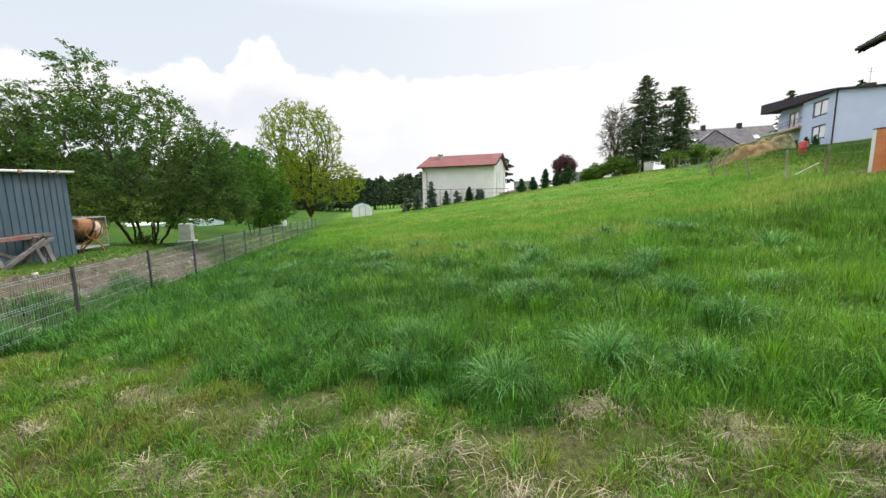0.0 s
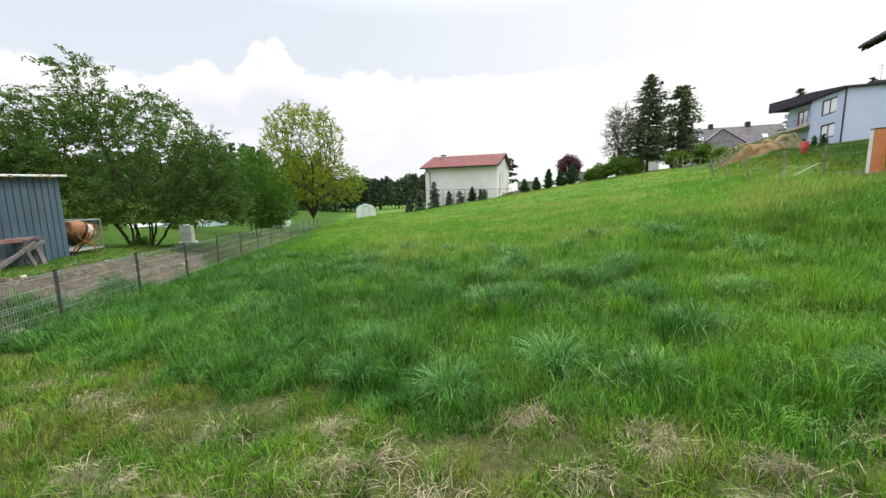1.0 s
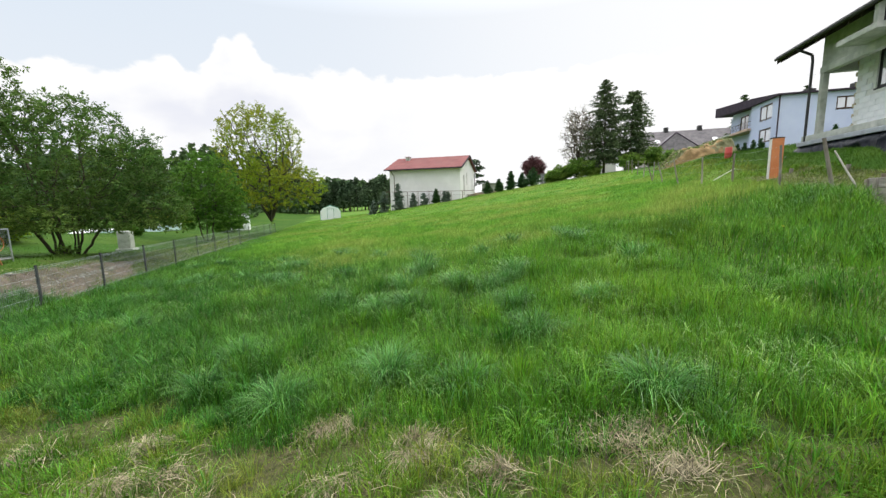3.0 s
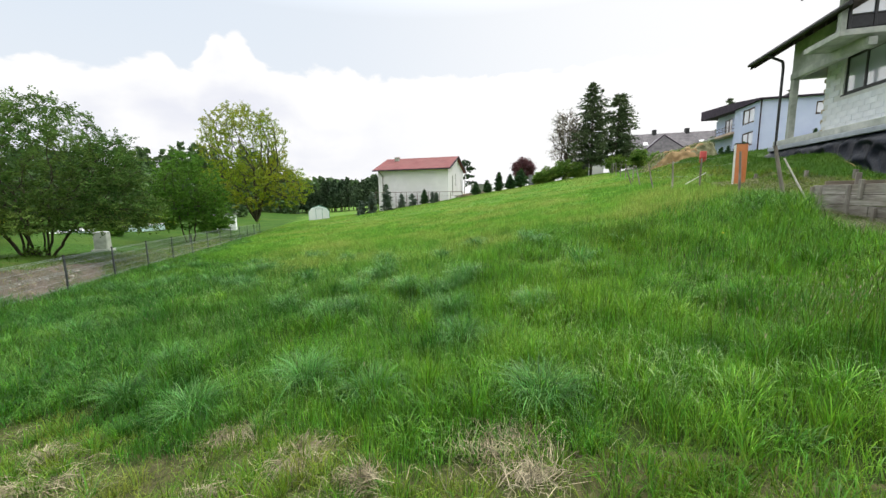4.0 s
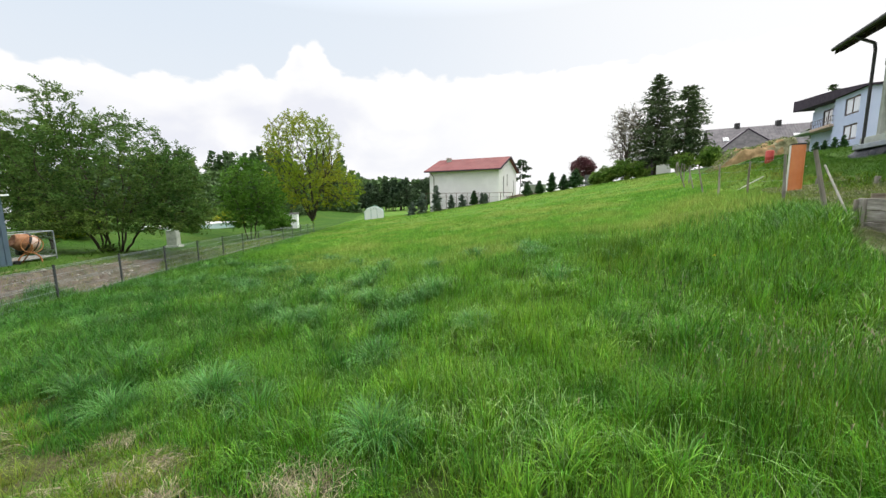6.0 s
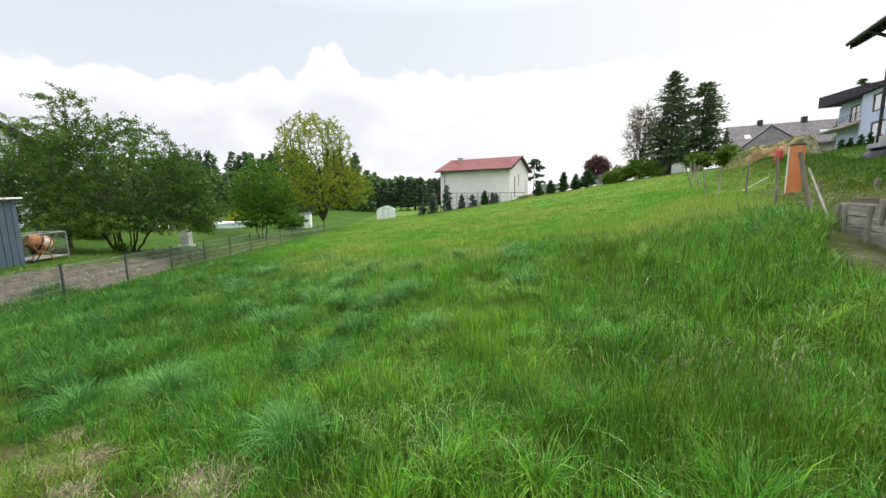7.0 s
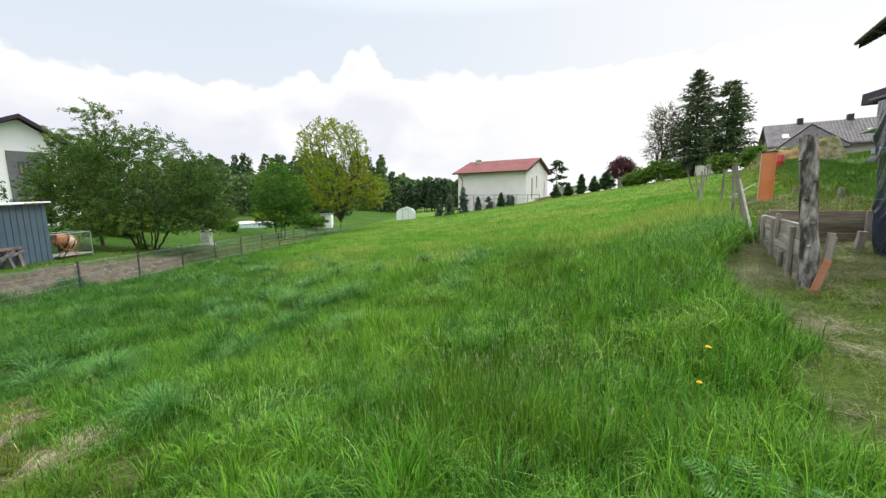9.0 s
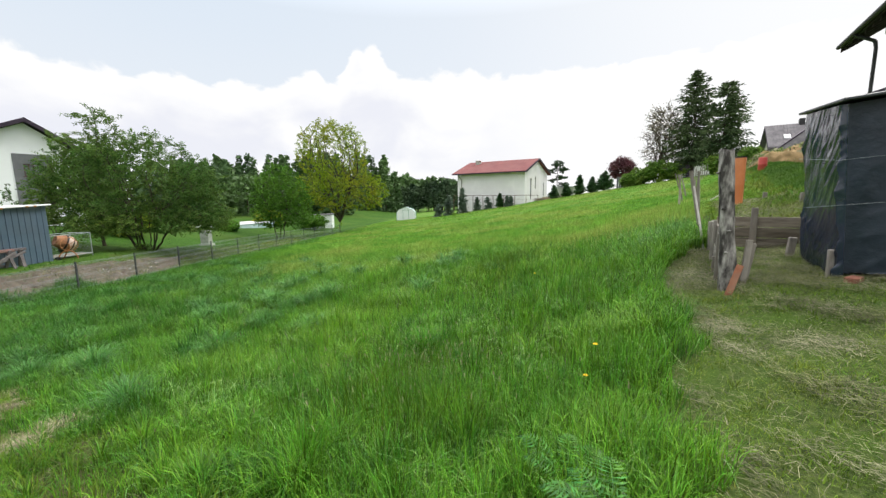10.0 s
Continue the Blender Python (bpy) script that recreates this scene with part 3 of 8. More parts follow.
for (x0, x1, y0, y1, dens, wid, seg) in (
        (-7.5, 9.0, 3.0, 5.5, 2100, 0.0062, 3), (-10.5, 9.0, 5.5, 8.5, 1250, 0.0078, 2), (-13, 9.2, 8.5, 13, 700, 0.0105, 2),
        (-18, 10.9, 13, 20, 520, 0.017, 1), (-25, 10.9, 20, 33, 260, 0.030, 1), (-36, 10.9, 33, 62, 85, 0.058, 1)):
    x, y = sow(x0, x1, y0, y1, dens)
    k = in_meadow(x, y)
    x, y = x[k], y[k]
    tall = 0.14 + 0.14 * patch(x, y, 0.8) + 0.2 * patch(x + 9, y, 2.3) + 0.06 * sstep(3, 8, x)
    tall *= (1 - 0.45 * sstep(9, 22, y)) * thin_edge(x, y)
    length = tall * rng.uniform(0.6, 1.3, len(x)) * (1 - 0.4 * sstep(18, 36, y))
    light, bluish = yellow(x, y), cool(x, y)
    made = (length, wid * rng.uniform(0.6, 1.4, len(x)), rng.uniform(0.0, 0.3, len(x)), rng.uniform(0.0, 0.8, len(x)))
    for pick, out in ((~light & ~bluish, batches), (light, upper), (~light & bluish, blue)):
        out.append(blades(x[pick], y[pick], made[0][pick], made[1][pick], made[2][pick], rng, seg, made[3][pick]))
# the sward grows in clumps that stand above it and fall outwards
for (x0, x1, y0, y1, dens, count, wid, seg) in (
        (-7.5, 8.8, 3.3, 5.5, 8.0, 95, 0.0085, 3), (-10.5, 8.8, 5.5, 8.5, 6.0, 80, 0.0098, 3), (-13, 9.0, 8.5, 13, 4.4, 60, 0.013, 2),
        (-18, 10.8, 13, 20, 2.2, 56, 0.017, 1), (-25, 10.8, 20, 33, 1.0, 46, 0.030, 1), (-32, 10.8, 33, 60, 0.3, 40, 0.055, 1)):
    cx, cy = sow(x0, x1, y0, y1, dens)
    k = in_meadow(cx, cy)
    cx, cy = cx[k], cy[k]
    m = len(cx)
    high = rng.uniform(0.26, 0.5, m) * (1 + 0.35 * rank(cx, cy)) * (0.75 + 0.5 * patch(cx + 4, cy, 1.2)) * thin_edge(cx, cy) * (1 - 0.35 * sstep(9, 20, cy)) * (1 - 0.4 * sstep(18, 36, cy))
    wide = rng.uniform(0.06, 0.15, m) * (1 + sstep(12, 30, cy) * 1.5)
    fall = rng.uniform(0.2, 1.0, m)
    light, bluish = yellow(cx, cy, 0.07), cool(cx, cy, 0.3)
    own = np.repeat(np.arange(m), count)
    a = rng.uniform(0, 2 * np.pi, len(own))
    r = np.abs(rng.normal(0, 1, len(own))) * wide[own]
    x, y = cx[own] + r * np.cos(a), cy[own] + r * np.sin(a)
    length = high[own] * rng.uniform(0.65, 1.25, len(own))
    width = wid * rng.uniform(0.6, 1.4, len(own))
    lean = rng.uniform(0.02, 0.3, len(own))
    droop = fall[own] * rng.uniform(0.6, 1.25, len(own))
    keep = in_meadow(x, y)
    for pick, out in ((~light & ~bluish, batches), (light, upper), (~light & bluish, blue)):
        k = pick[own] & keep
        out.append(blades(x[k], y[k], length[k], width[k], lean[k], rng, seg, droop[k], heading=a[k]))
# longer blades that arch over the sward, paler to paint the glints on bent grass
ab = []
for (x0, x1, y0, y1, dens, wid) in ((-6, 8.8, 3.3, 5.5, 210, 0.0062), (-9, 8.8, 5.5, 9, 130, 0.0078), (-12, 8.8, 9, 14, 40, 0.010)):
    x, y = sow(x0, x1, y0, y1, dens)
    k = in_meadow(x, y) & (0.6 * patch(x + 6, y - 2, 1.7) + 0.4 * patch(x, y + 5, 3.7) + rng.uniform(-0.25, 0.25, len(x)) > 0.52)
    x, y = x[k], y[k]
    ab.append(blades(x, y, rng.uniform(0.26, 0.52, len(x)) * thin_edge(x, y), wid * rng.uniform(0.6, 1.3, len(x)), rng.uniform(0.1, 0.4, len(x)), rng, 5, rng.uniform(0.8, 1.5, len(x))))
joined("arching_grass", ab, M["blade_light"], "long grass blades arching over the meadow, with glints painted as a pale colour", "grass")
# lush growth at the corner of the plank wall
x, y = rng.normal(8.1, 0.55, 5200), rng.normal(11.9, 1.0, 5200)
k = in_meadow(x, y)
batches.append(blades(x[k], y[k], rng.uniform(0.28, 0.62, k.sum()), 0.0095 * rng.uniform(0.6, 1.4, k.sum()), rng.uniform(0.05, 0.4, k.sum()), rng, 4, rng.uniform(0.2, 1.0, k.sum())))
x, y = sow(7.5, 8.6, 7.2, 10.9, 620)
k = in_meadow(x, y) & (patch(x + 1, y, 2.2) + rng.uniform(-0.15, 0.15, len(x)) > 0.42)
batches.append(blades(x[k], y[k], rng.uniform(0.3, 0.62, k.sum()), 0.0085 * rng.uniform(0.6, 1.4, k.sum()), rng.uniform(0.0, 0.3, k.sum()), rng, 4, rng.uniform(0.3, 1.2, k.sum())))
x, y = rng.normal(8.35, 0.26, 3400), rng.normal(11.45, 0.75, 3400)
k = in_meadow(x, y)
lush = rng.uniform(0.38, 0.80, k.sum()), 0.0105 * rng.uniform(0.6, 1.4, k.sum()), rng.uniform(0.0, 0.25, k.sum()), rng.uniform(0.3, 1.1, k.sum())
half = np.arange(k.sum()) % 2 == 0
for pick, out in ((half, batches), (~half, blue)):
    out.append(blades(x[k][pick], y[k][pick], lush[0][pick], lush[1][pick], lush[2][pick], rng, 4, lush[3][pick]))
# bank below the unfinished house: darker blades stand in for the house's shade
x, y = sow(11.0, 14.5, 12.5, 30, 1000)
k = (x > 11.15 + 0.15 * np.sin(y * 2.3)) & ~(np.hypot((x - 12.5) / 0.45, (y - 15.9) / 0.9) < 0.85)
bank = [blades(x[k], y[k], rng.uniform(0.10, 0.24, k.sum()), 0.012 * rng.uniform(0.6, 1.4, k.sum()), rng.uniform(0.05, 0.4, k.sum()), rng, 1, rng.uniform(0.2, 1.0, k.sum()))]
x, y = sow(14.5, 25.0, 22.8, 52, 75)
bank.append(blades(x, y, rng.uniform(0.12, 0.36, len(x)), 0.035 * rng.uniform(0.6, 1.4, len(x)), rng.uniform(0.05, 0.4, len(x)), rng, 1, rng.uniform(0.2, 1.0, len(x))))
joined("bank_grass", bank, M["lawn_blade"], "dense grass on the bank below the unfinished house, the house's shade put into its deep green", "grass")
# a lush corner between the mown strip and the wire fence
x, y = sow(-9.5, -2.6, 3.2, 6.2, 480)
f, d = along_fence(x, y)
k = in_meadow(x, y) & (patch(x + 2, y, 1.3) + rng.uniform(-0.2, 0.2, len(x)) > 0.4)
blue.append(blades(x[k], y[k], rng.uniform(0.3, 0.6, k.sum()) * thin_edge(x[k], y[k]), 0.009 * rng.uniform(0.6, 1.4, k.sum()), rng.uniform(0.05, 0.35, k.sum()), rng, 4, rng.uniform(0.3, 1.2, k.sum())))
# a rank belt along the foot of the wire fence, and weeds on its yard side
x, y = sow(-22, -5, -2.0, 26.0, 260)
f, d = along_fence(x, y)
belt = (d > -1.3 + 0.5 * np.sin(f * 1.3)) & (d < 0.2) & in_meadow(x, y)
weeds = (d > 0.1) & (d < 0.95 + 0.2 * np.sin(f * 2.1)) & (f < 0.5) | (d > 0.1) & (d < 0.8) & (patch(x, y, 1.1) > 0.66) & (f < 9)
for k, low, high in ((belt, 0.3, 0.6), (weeds, 0.3, 0.75)):
    blue.append(blades(x[k], y[k], rng.uniform(low, high, k.sum()) * (1 - 0.3 * sstep(8, 20, y[k])), 0.016 * rng.uniform(0.6, 1.4, k.sum()), rng.uniform(0.05, 0.4, k.sum()), rng, 3, rng.uniform(0.2, 1.2, k.sum())))
x, y = sow(-13.5, -5.5, -3.0, 8.5, 1500)
f, d = along_fence(x, y)
k = (d > 0.12) & (d < 0.85 + 0.2 * np.sin(f * 2.1)) & (f < 0.9) & (f > -9) & (patch(x, y, 1.7) > 0.3)
blue.append(blades(x[k], y[k], rng.uniform(0.25, 0.7, k.sum()), 0.012 * rng.uniform(0.6, 1.4, k.sum()), rng.uniform(0.05, 0.4, k.sum()), rng, 3, rng.uniform(0.2, 1.0, k.sum())))
# tall seeding stand; its dark colour includes the shade between stems
dark = []
for cx, cy, sx, sy, n in ((6.0, 5.15, 0.55, 0.45, 900), (6.5, 4.8, 0.4, 0.35, 500), (6.2, 5.9, 0.5, 0.5, 300), (4.9, 11.0, 0.38, 0.45, 1500)):
    x, y = rng.normal(cx, sx, n), rng.normal(cy, sy, n)
    k = in_meadow(x, y)
    m = k.sum()
    dark.append(blades(x[k], y[k], rng.uniform(0.35, 0.68, m), 0.0065 * rng.uniform(0.6, 1.4, m), rng.uniform(0.0, 0.22, m), rng, 4, rng.uniform(0.0, 0.5, m)))
joined("rank_grass", dark, M["rank"], "olive stand of tall thin grass in seed, darkened for the shade between its stems", "grass")
joined("meadow_grass", batches, M["blade"], "tall fresh green uncut meadow grass", "grass")
joined("upper_sward", upper, M["sward"], "shorter yellow-green grass on the upper slope", "grass")
joined("broad_grass", blue, M["cool_blade"], "rank blue-green broad grass on the lower slope", "grass")

# the yard's lawn
yb = []
x, y = sow(-34, -9, -2, 34, 110)
f, d = along_fence(x, y)
k = (d > 1.55 + 0.12 * np.sin(f * 5)) & (d < 4.2) | (d > 0.5) & (d < 2.2) & (f > 22)
x, y = x[k], y[k]
yb.append(blades(x, y, rng.uniform(0.05, 0.16, len(x)), 0.022 * rng.uniform(0.6, 1.4, len(x)), rng.uniform(0.1, 0.6, len(x)), rng, 1, 0.4))
x, y = sow(-48, -12, 2, 52, 22)
f, d = along_fence(x, y)
k = d > 4.2
x, y = x[k], y[k]
yb.append(blades(x, y, rng.uniform(0.05, 0.12, len(x)), 0.05 * rng.uniform(0.6, 1.4, len(x)), rng.uniform(0.1, 0.8, len(x)), rng, 1, 0.4))
joined("lawn_grass", yb, M["lawn_blade"], "green garden lawn behind the wire fence", "grass")

# tussocks of coarser, bluish grass
spots = [(1.9, 5.5), (1.2, 4.22), (2.79, 6.76), (1.5, 6.63), (-0.4, 6.88), (-0.88, 8.96), (-0.68, 3.75), (-2.1, 7.13), (-4.03, 8.32), (-0.95, 6.7), (-6.5, 9.5), (-7.6, 6.9),
         (-2.06, 4.67), (-5.1, 5.38), (0.33, 7.63), (0.34, 4.3), (-1.9, 3.9), (2.95, 3.96), (-3.06, 9.4), (1.2, 7.9), (2.9, 11.3), (-4.7, 8.9), (-3.35, 12), (4.76, 10.6), (5.2, 11.2),
         (3.7, 9.0), (8.0, 11.6), (8.3, 12.4)]
for _ in range(26):
    spots.append((rng.uniform(-12, 3), rng.uniform(7.5, 13)))
tb = []
for tx, ty in spots:
    if not in_meadow(np.array([tx]), np.array([ty]))[0]:
        continue
    near = ty < 9
    n = int(rng.uniform(240, 360)) if near else 150
    r = 0.14 * np.sqrt(rng.uniform(0, 1, n))
    a = rng.uniform(0, 2 * np.pi, n)
    x, y = tx + 1.3 * r * np.cos(a), ty + r * np.sin(a)
    size = rng.uniform(0.8, 1.15) * (0.9 if ty < 4.2 else 1.0)
    tb.append(blades(x, y, size * rng.uniform(0.42, 0.74, n), (0.0075 if near else 0.013) * rng.uniform(0.6, 1.4, n), rng.uniform(0.0, 0.08, n) + r * 0.9, rng, 5 if near else 3,
                     rng.uniform(0.25, 0.7, n) + r * 3.5 * rng.uniform(0.6, 1.4, n), heading=a + rng.normal(0, 0.5, n)))
joined("tussock_grass", tb, M["tussock"], "coarse blue-green grass tussocks with arching blades", "grass")

# short regrowth on the mown strip, the lot and the level strip above
sb, hb, st, gb, lb = [], [], [], [], []


def clumps(x0, x1, y0, y1, dens, count, spread, low, high, width, out, keep):
    """Small rooted clumps of short blades."""
    cx, cy = sow(x0, x1, y0, y1, dens)
    k = keep(cx, cy)
    cx, cy = cx[k], cy[k]
    tall = rng.uniform(low, high, len(cx))
    own = np.repeat(np.arange(len(cx)), count)
    a, r = rng.uniform(0, 2 * np.pi, len(own)), np.abs(rng.normal(0, spread, len(own)))
    out.append(blades(cx[own] + r * np.cos(a), cy[own] + r * np.sin(a), tall[own] * rng.uniform(0.5, 1.3, len(own)), width * rng.uniform(0.6, 1.4, len(own)),
                      rng.uniform(0.05, 0.45, len(own)), rng, 2, rng.uniform(0.1, 0.9, len(own)), heading=a))


def off_meadow(x, y):
    return ~in_meadow(x, y)


# cut hay lying on the ground
def lying(x, y, length, width, rng, lift=0.02, bend=1.2, heading=None):
    """Arrays for strips that lie curled on the ground."""
    n = len(x)
    way = rng.uniform(0, 2 * np.pi, n) if heading is None else heading + rng.normal(0, 0.5, n)
    curl = rng.normal(0, bend, n)
    base = rng.uniform(0.0, 1.0, n) * lift + 0.006
    hump = rng.uniform(0.0, 0.28, n) * length
    rows = []
    px, py = x.copy(), y.copy()
    gz = lie(x, y)
    for k in range(3):
        u = k / 2
        ang = way + curl * u
        w = width * (0.5 if k < 2 else 0.12)
        z = gz + base + hump * 4 * u * (1 - u)
        rows.append(np.stack([px + np.sin(ang) * w, py - np.cos(ang) * w, z], -1))
        rows.append(np.stack([px - np.sin(ang) * w, py + np.cos(ang) * w, z + 0.3 * w], -1))
        px, py = px + np.cos(ang) * length / 2, py + np.sin(ang) * length / 2
    verts = np.stack(rows, 1).reshape(-1, 3)
    loops = (np.arange(n)[:, None] * 6 + np.array([0, 1, 3, 2, 2, 3, 5, 4])[None]).ravel()
    return verts, loops, np.full(2 * n, 4)


def strip_green(x, y):
    return ~in_meadow(x, y) & (0.6 * patch(x, y, 1.9) + 0.4 * patch(x + 2, y, 4.7) + rng.uniform(-0.25, 0.25, len(x)) > 0.34)


x, y = sow(-8, 9.2, 0.7, 4.2, 1900)
k = ~in_meadow(x, y)
x, y = x[k], y[k]
sb.append(blades(x, y, rng.uniform(0.04, 0.13, len(x)), 0.007 * rng.uniform(0.6, 1.4, len(x)), rng.uniform(0.1, 0.7, len(x)), rng, 1, 0.4))
x, y = sow(-6, 12, -4.5, 0.7, 110)
sb.append(blades(x, y, rng.uniform(0.05, 0.15, len(x)), 0.009 * rng.uniform(0.6, 1.4, len(x)), rng.uniform(0.1, 0.7, len(x)), rng, 1, 0.4))
clumps(-7.5, 8.6, 1.2, 3.9, 50, 36, 0.07, 0.10, 0.26, 0.007, sb, strip_green)
clumps(-7.5, 8.6, 1.2, 3.9, 15, 36, 0.06, 0.10, 0.30, 0.0075, gb, strip_green)
x, y = sow(8.3, 12.6, 3.0, 11.1, 3000)
k = ~in_meadow(x, y) & (0.6 * patch(x + 3, y, 1.5) + 0.4 * patch(x, y + 1, 4.1) + rng.uniform(-0.2, 0.2, len(x)) > 0.36)
x, y = x[k], y[k]
sb.append(blades(x, y, rng.uniform(0.03, 0.09, len(x)), 0.007 * rng.uniform(0.6, 1.4, len(x)), rng.uniform(0.1, 0.8, len(x)), rng, 1, 0.4))
clumps(7.4, 12.5, 3.0, 11.1, 60, 22, 0.07, 0.04, 0.11, 0.006, lb, off_meadow)
clumps(9.1, 11.2, 11.4, 18.5, 85, 20, 0.09, 0.05, 0.13, 0.011, lb, off_meadow)
x, y = sow(-26, -9, 8, 32, 420)
f, d = along_fence(x, y)
k = (d > 0.3) & (d < 2.5) & (f > 4.0 + 1.5 * d) & (f < 24)
x, y = x[k], y[k]
sb.append(blades(x, y, rng.uniform(0.05, 0.2, len(x)), 0.018 * rng.uniform(0.6, 1.4, len(x)), rng.uniform(0.1, 0.6, len(x)), rng, 1, 0.4))
hb.append(lying(x[::7], y[::7] + 0.1, rng.uniform(0.1, 0.3, len(x[::7])), 0.012 * rng.uniform(0.6, 1.4, len(x[::7])), rng, 0.12))
x, y = sow(9.0, 13.4, 11.2, 34, 420)
k = (x < 11.3) & (y > 18) | (x < 10.2 + 0.15 * np.sin(y * 2)) | (x < 11.3) & (patch(x, y, 1.2) + rng.uniform(-0.2, 0.2, len(x)) > 0.36)
x, y = x[k], y[k]
sb.append(blades(x, y, rng.uniform(0.06, 0.26, len(x)) * sstep(9.5, 11.5, x) + 0.07, 0.02 * rng.uniform(0.6, 1.4, len(x)), rng.uniform(0.1, 0.6, len(x)), rng, 2, 0.4))
joined("short_grass", sb, M["short"], "short yellow-green grass regrowth between dry thatch", "grass")
joined("lot_grass", lb, M["lot_blade"], "low yellow-green grass showing through raked hay", "grass")
joined("fresh_tufts", gb, M["blade"], "fresh green tufts springing from the mown strip", "grass")


def matted(x, y):
    """Where the raked hay lies thick: streaks along the rake's way, thick all over beside the shed."""
    u, v = 0.83 * x - 0.56 * y, 0.56 * x + 0.83 * y
    streak = np.array([noise.noise(Vector((a * 0.9, b * 2.3, 3.0))) + 0.5 * noise.noise(Vector((a * 2.4, b * 6.0, 7.0))) for a, b in zip(u, v)])
    return streak + 0.5 * sstep(7.6, 9.2, y) + 0.25 * sstep(9.3, 8.7, x)


x, y = sow(7.6, 12.2, 3.0, 11.3, 2600)
k = ~in_meadow(x, y) & (matted(x, y) + rng.normal(0, 0.14, len(x)) > 0.26)
x, y = x[k], y[k]
hb.append(lying(x, y, rng.uniform(0.05, 0.16, len(x)), 0.0033 * rng.uniform(0.6, 1.4, len(x)), rng, 0.06, 0.5, heading=-0.6))
x, y = sow(7.6, 12.2, 3.0, 11.3, 260)
k = ~in_meadow(x, y)
x, y = x[k], y[k]
hb.append(lying(x, y, rng.uniform(0.08, 0.22, len(x)), 0.0024 * rng.uniform(0.6, 1.4, len(x)), rng, 0.05, 0.4))
x, y = sow(9.3, 11.2, 11.6, 18.5, 1100)
hb.append(lying(x, y, rng.uniform(0.06, 0.2, len(x)), 0.006 * rng.uniform(0.6, 1.4, len(x)), rng, 0.04, 0.5))
x, y = sow(-8, 9, 0.7, 3.8, 130)
k = ~in_meadow(x, y)
hb.append(lying(x[k], y[k], rng.uniform(0.06, 0.2, k.sum()), 0.0032 * rng.uniform(0.6, 1.4, k.sum()), rng, 0.03, 0.5))
joined("mown_hay", hb, M["hay"], "thin layer of mown grey-green hay", "hay")

heaps = [(-1.9, 1.9), (-0.3, 2.2), (-2.53, 2.62), (-3.11, 1.93), (-1.15, 2.41), (0.28, 3.54), (0.62, 2.72), (1.07, 3.05), (-5.52, 2.66), (-4.6, 1.91), (-3.49, 2.5), (-0.88, 2.68),
         (2.81, 3.44), (2.89, 3.05), (2.6, 3.3), (0.0, 3.5), (1.04, 3.2), (-0.26, 3.42), (5.85, 6.46), (1.8, 2.9), (-6.5, 2.3)]
for k in range(12):
    heaps.append((rng.uniform(-6.5, 4), rng.uniform(1.2, 3.5)))
for hx, hy in heaps:
    if in_meadow(np.array([hx]), np.array([hy - 0.1]))[0]:
        continue
    n = int(rng.uniform(110, 300))
    r, a = np.abs(rng.normal(0, rng.uniform(0.07, 0.20), n)), rng.uniform(0, 2 * np.pi, n)
    x, y = hx + 1.4 * r * np.cos(a), hy + r * np.sin(a)
    st.append(lying(x, y, rng.uniform(0.08, 0.28, n), 0.0036 * rng.uniform(0.6, 1.5, n), rng, 0.07, 0.8, heading=rng.uniform(0, 6.28) + rng.normal(0, 0.7, n)))
joined("dry_straw", st, M["straw"], "pale dry straw wisps in flattened heaps", "straw")

# seed heads over the sward
hx = np.concatenate([rng.uniform(-4, 8.3, 120), rng.normal(6.1, 0.6, 210), rng.normal(-3.5, 0.8, 60)])
hy = np.concatenate([rng.uniform(3.8, 9.0, 120), rng.normal(5.4, 0.55, 210), rng.normal(6.2, 0.7, 60)])
k = in_meadow(hx, hy)
x, y = hx[k], hy[k]
stalk = rng.uniform(0.45, 0.72, len(x))
tilt, way = rng.uniform(0.0, 0.3, len(x)), rng.uniform(0, 2 * np.pi, len(x))
se = [blades(x, y, stalk, np.full(len(x), 0.0025), tilt, rng, 2, 0.05, heading=way)]
tx, ty = x + np.cos(way) * stalk * tilt * 0.95, y + np.sin(way) * stalk * tilt * 0.95
for turn in (0.0, 1.57):
    se.append(blades(tx, ty, rng.uniform(0.03, 0.06, len(x)), np.full(len(x), 0.008), tilt, rng, 3, 0.2, z=lie(x, y) - 0.02 + stalk * 0.9, heading=way + turn))
joined("grass_seed_heads", se, M["seed"], "greyish brown grass seed heads on thin stalks", "grass")

# spoil bank beside the mesh fence
u, v = np.meshgrid(np.linspace(-9, 8.6, 110), np.linspace(0.25, 1.75, 26))
end = 0.7 + 0.35 * np.sin(v * 4) + v * 1.7
u = -9 + (u + 9) * (13.4 + end) / 17.6
bx = FENCE_A[0] + u * FENCE_D[0] - v * FENCE_D[1]
by = FENCE_A[1] + u * FENCE_D[1] + v * FENCE_D[0]
bz = lie(bx, by) + 0.03
edge = np.minimum(np.minimum(sstep(0.25, 0.5, v), sstep(1.75, 1.55, v)), sstep(4.4 + end, 3.4 + end, u))
bz += edge * (0.05 + np.array([noise.fractal(Vector((a * 2.2, b * 2.2, 5)), 0.8, 2.2, 4) * 0.07 for a, b in zip(bx.ravel(), by.ravel())]).reshape(bx.shape)) - (1 - edge) * 0.06
q = np.arange(bx.size).reshape(bx.shape)
fc = np.stack([q[:-1, :-1], q[1:, :-1], q[1:, 1:], q[:-1, 1:]], -1).reshape(-1, 4)
me = mesh_from("dirt_bank", np.stack([bx, by, bz], -1).reshape(-1, 3), fc.ravel(), np.full(len(fc), 4))
tagged(part_mesh("dirt_bank", me, M["dirt"], smooth=True), "bank of bare brown spoil dirt along the wire fence", "bank", kind="structure")


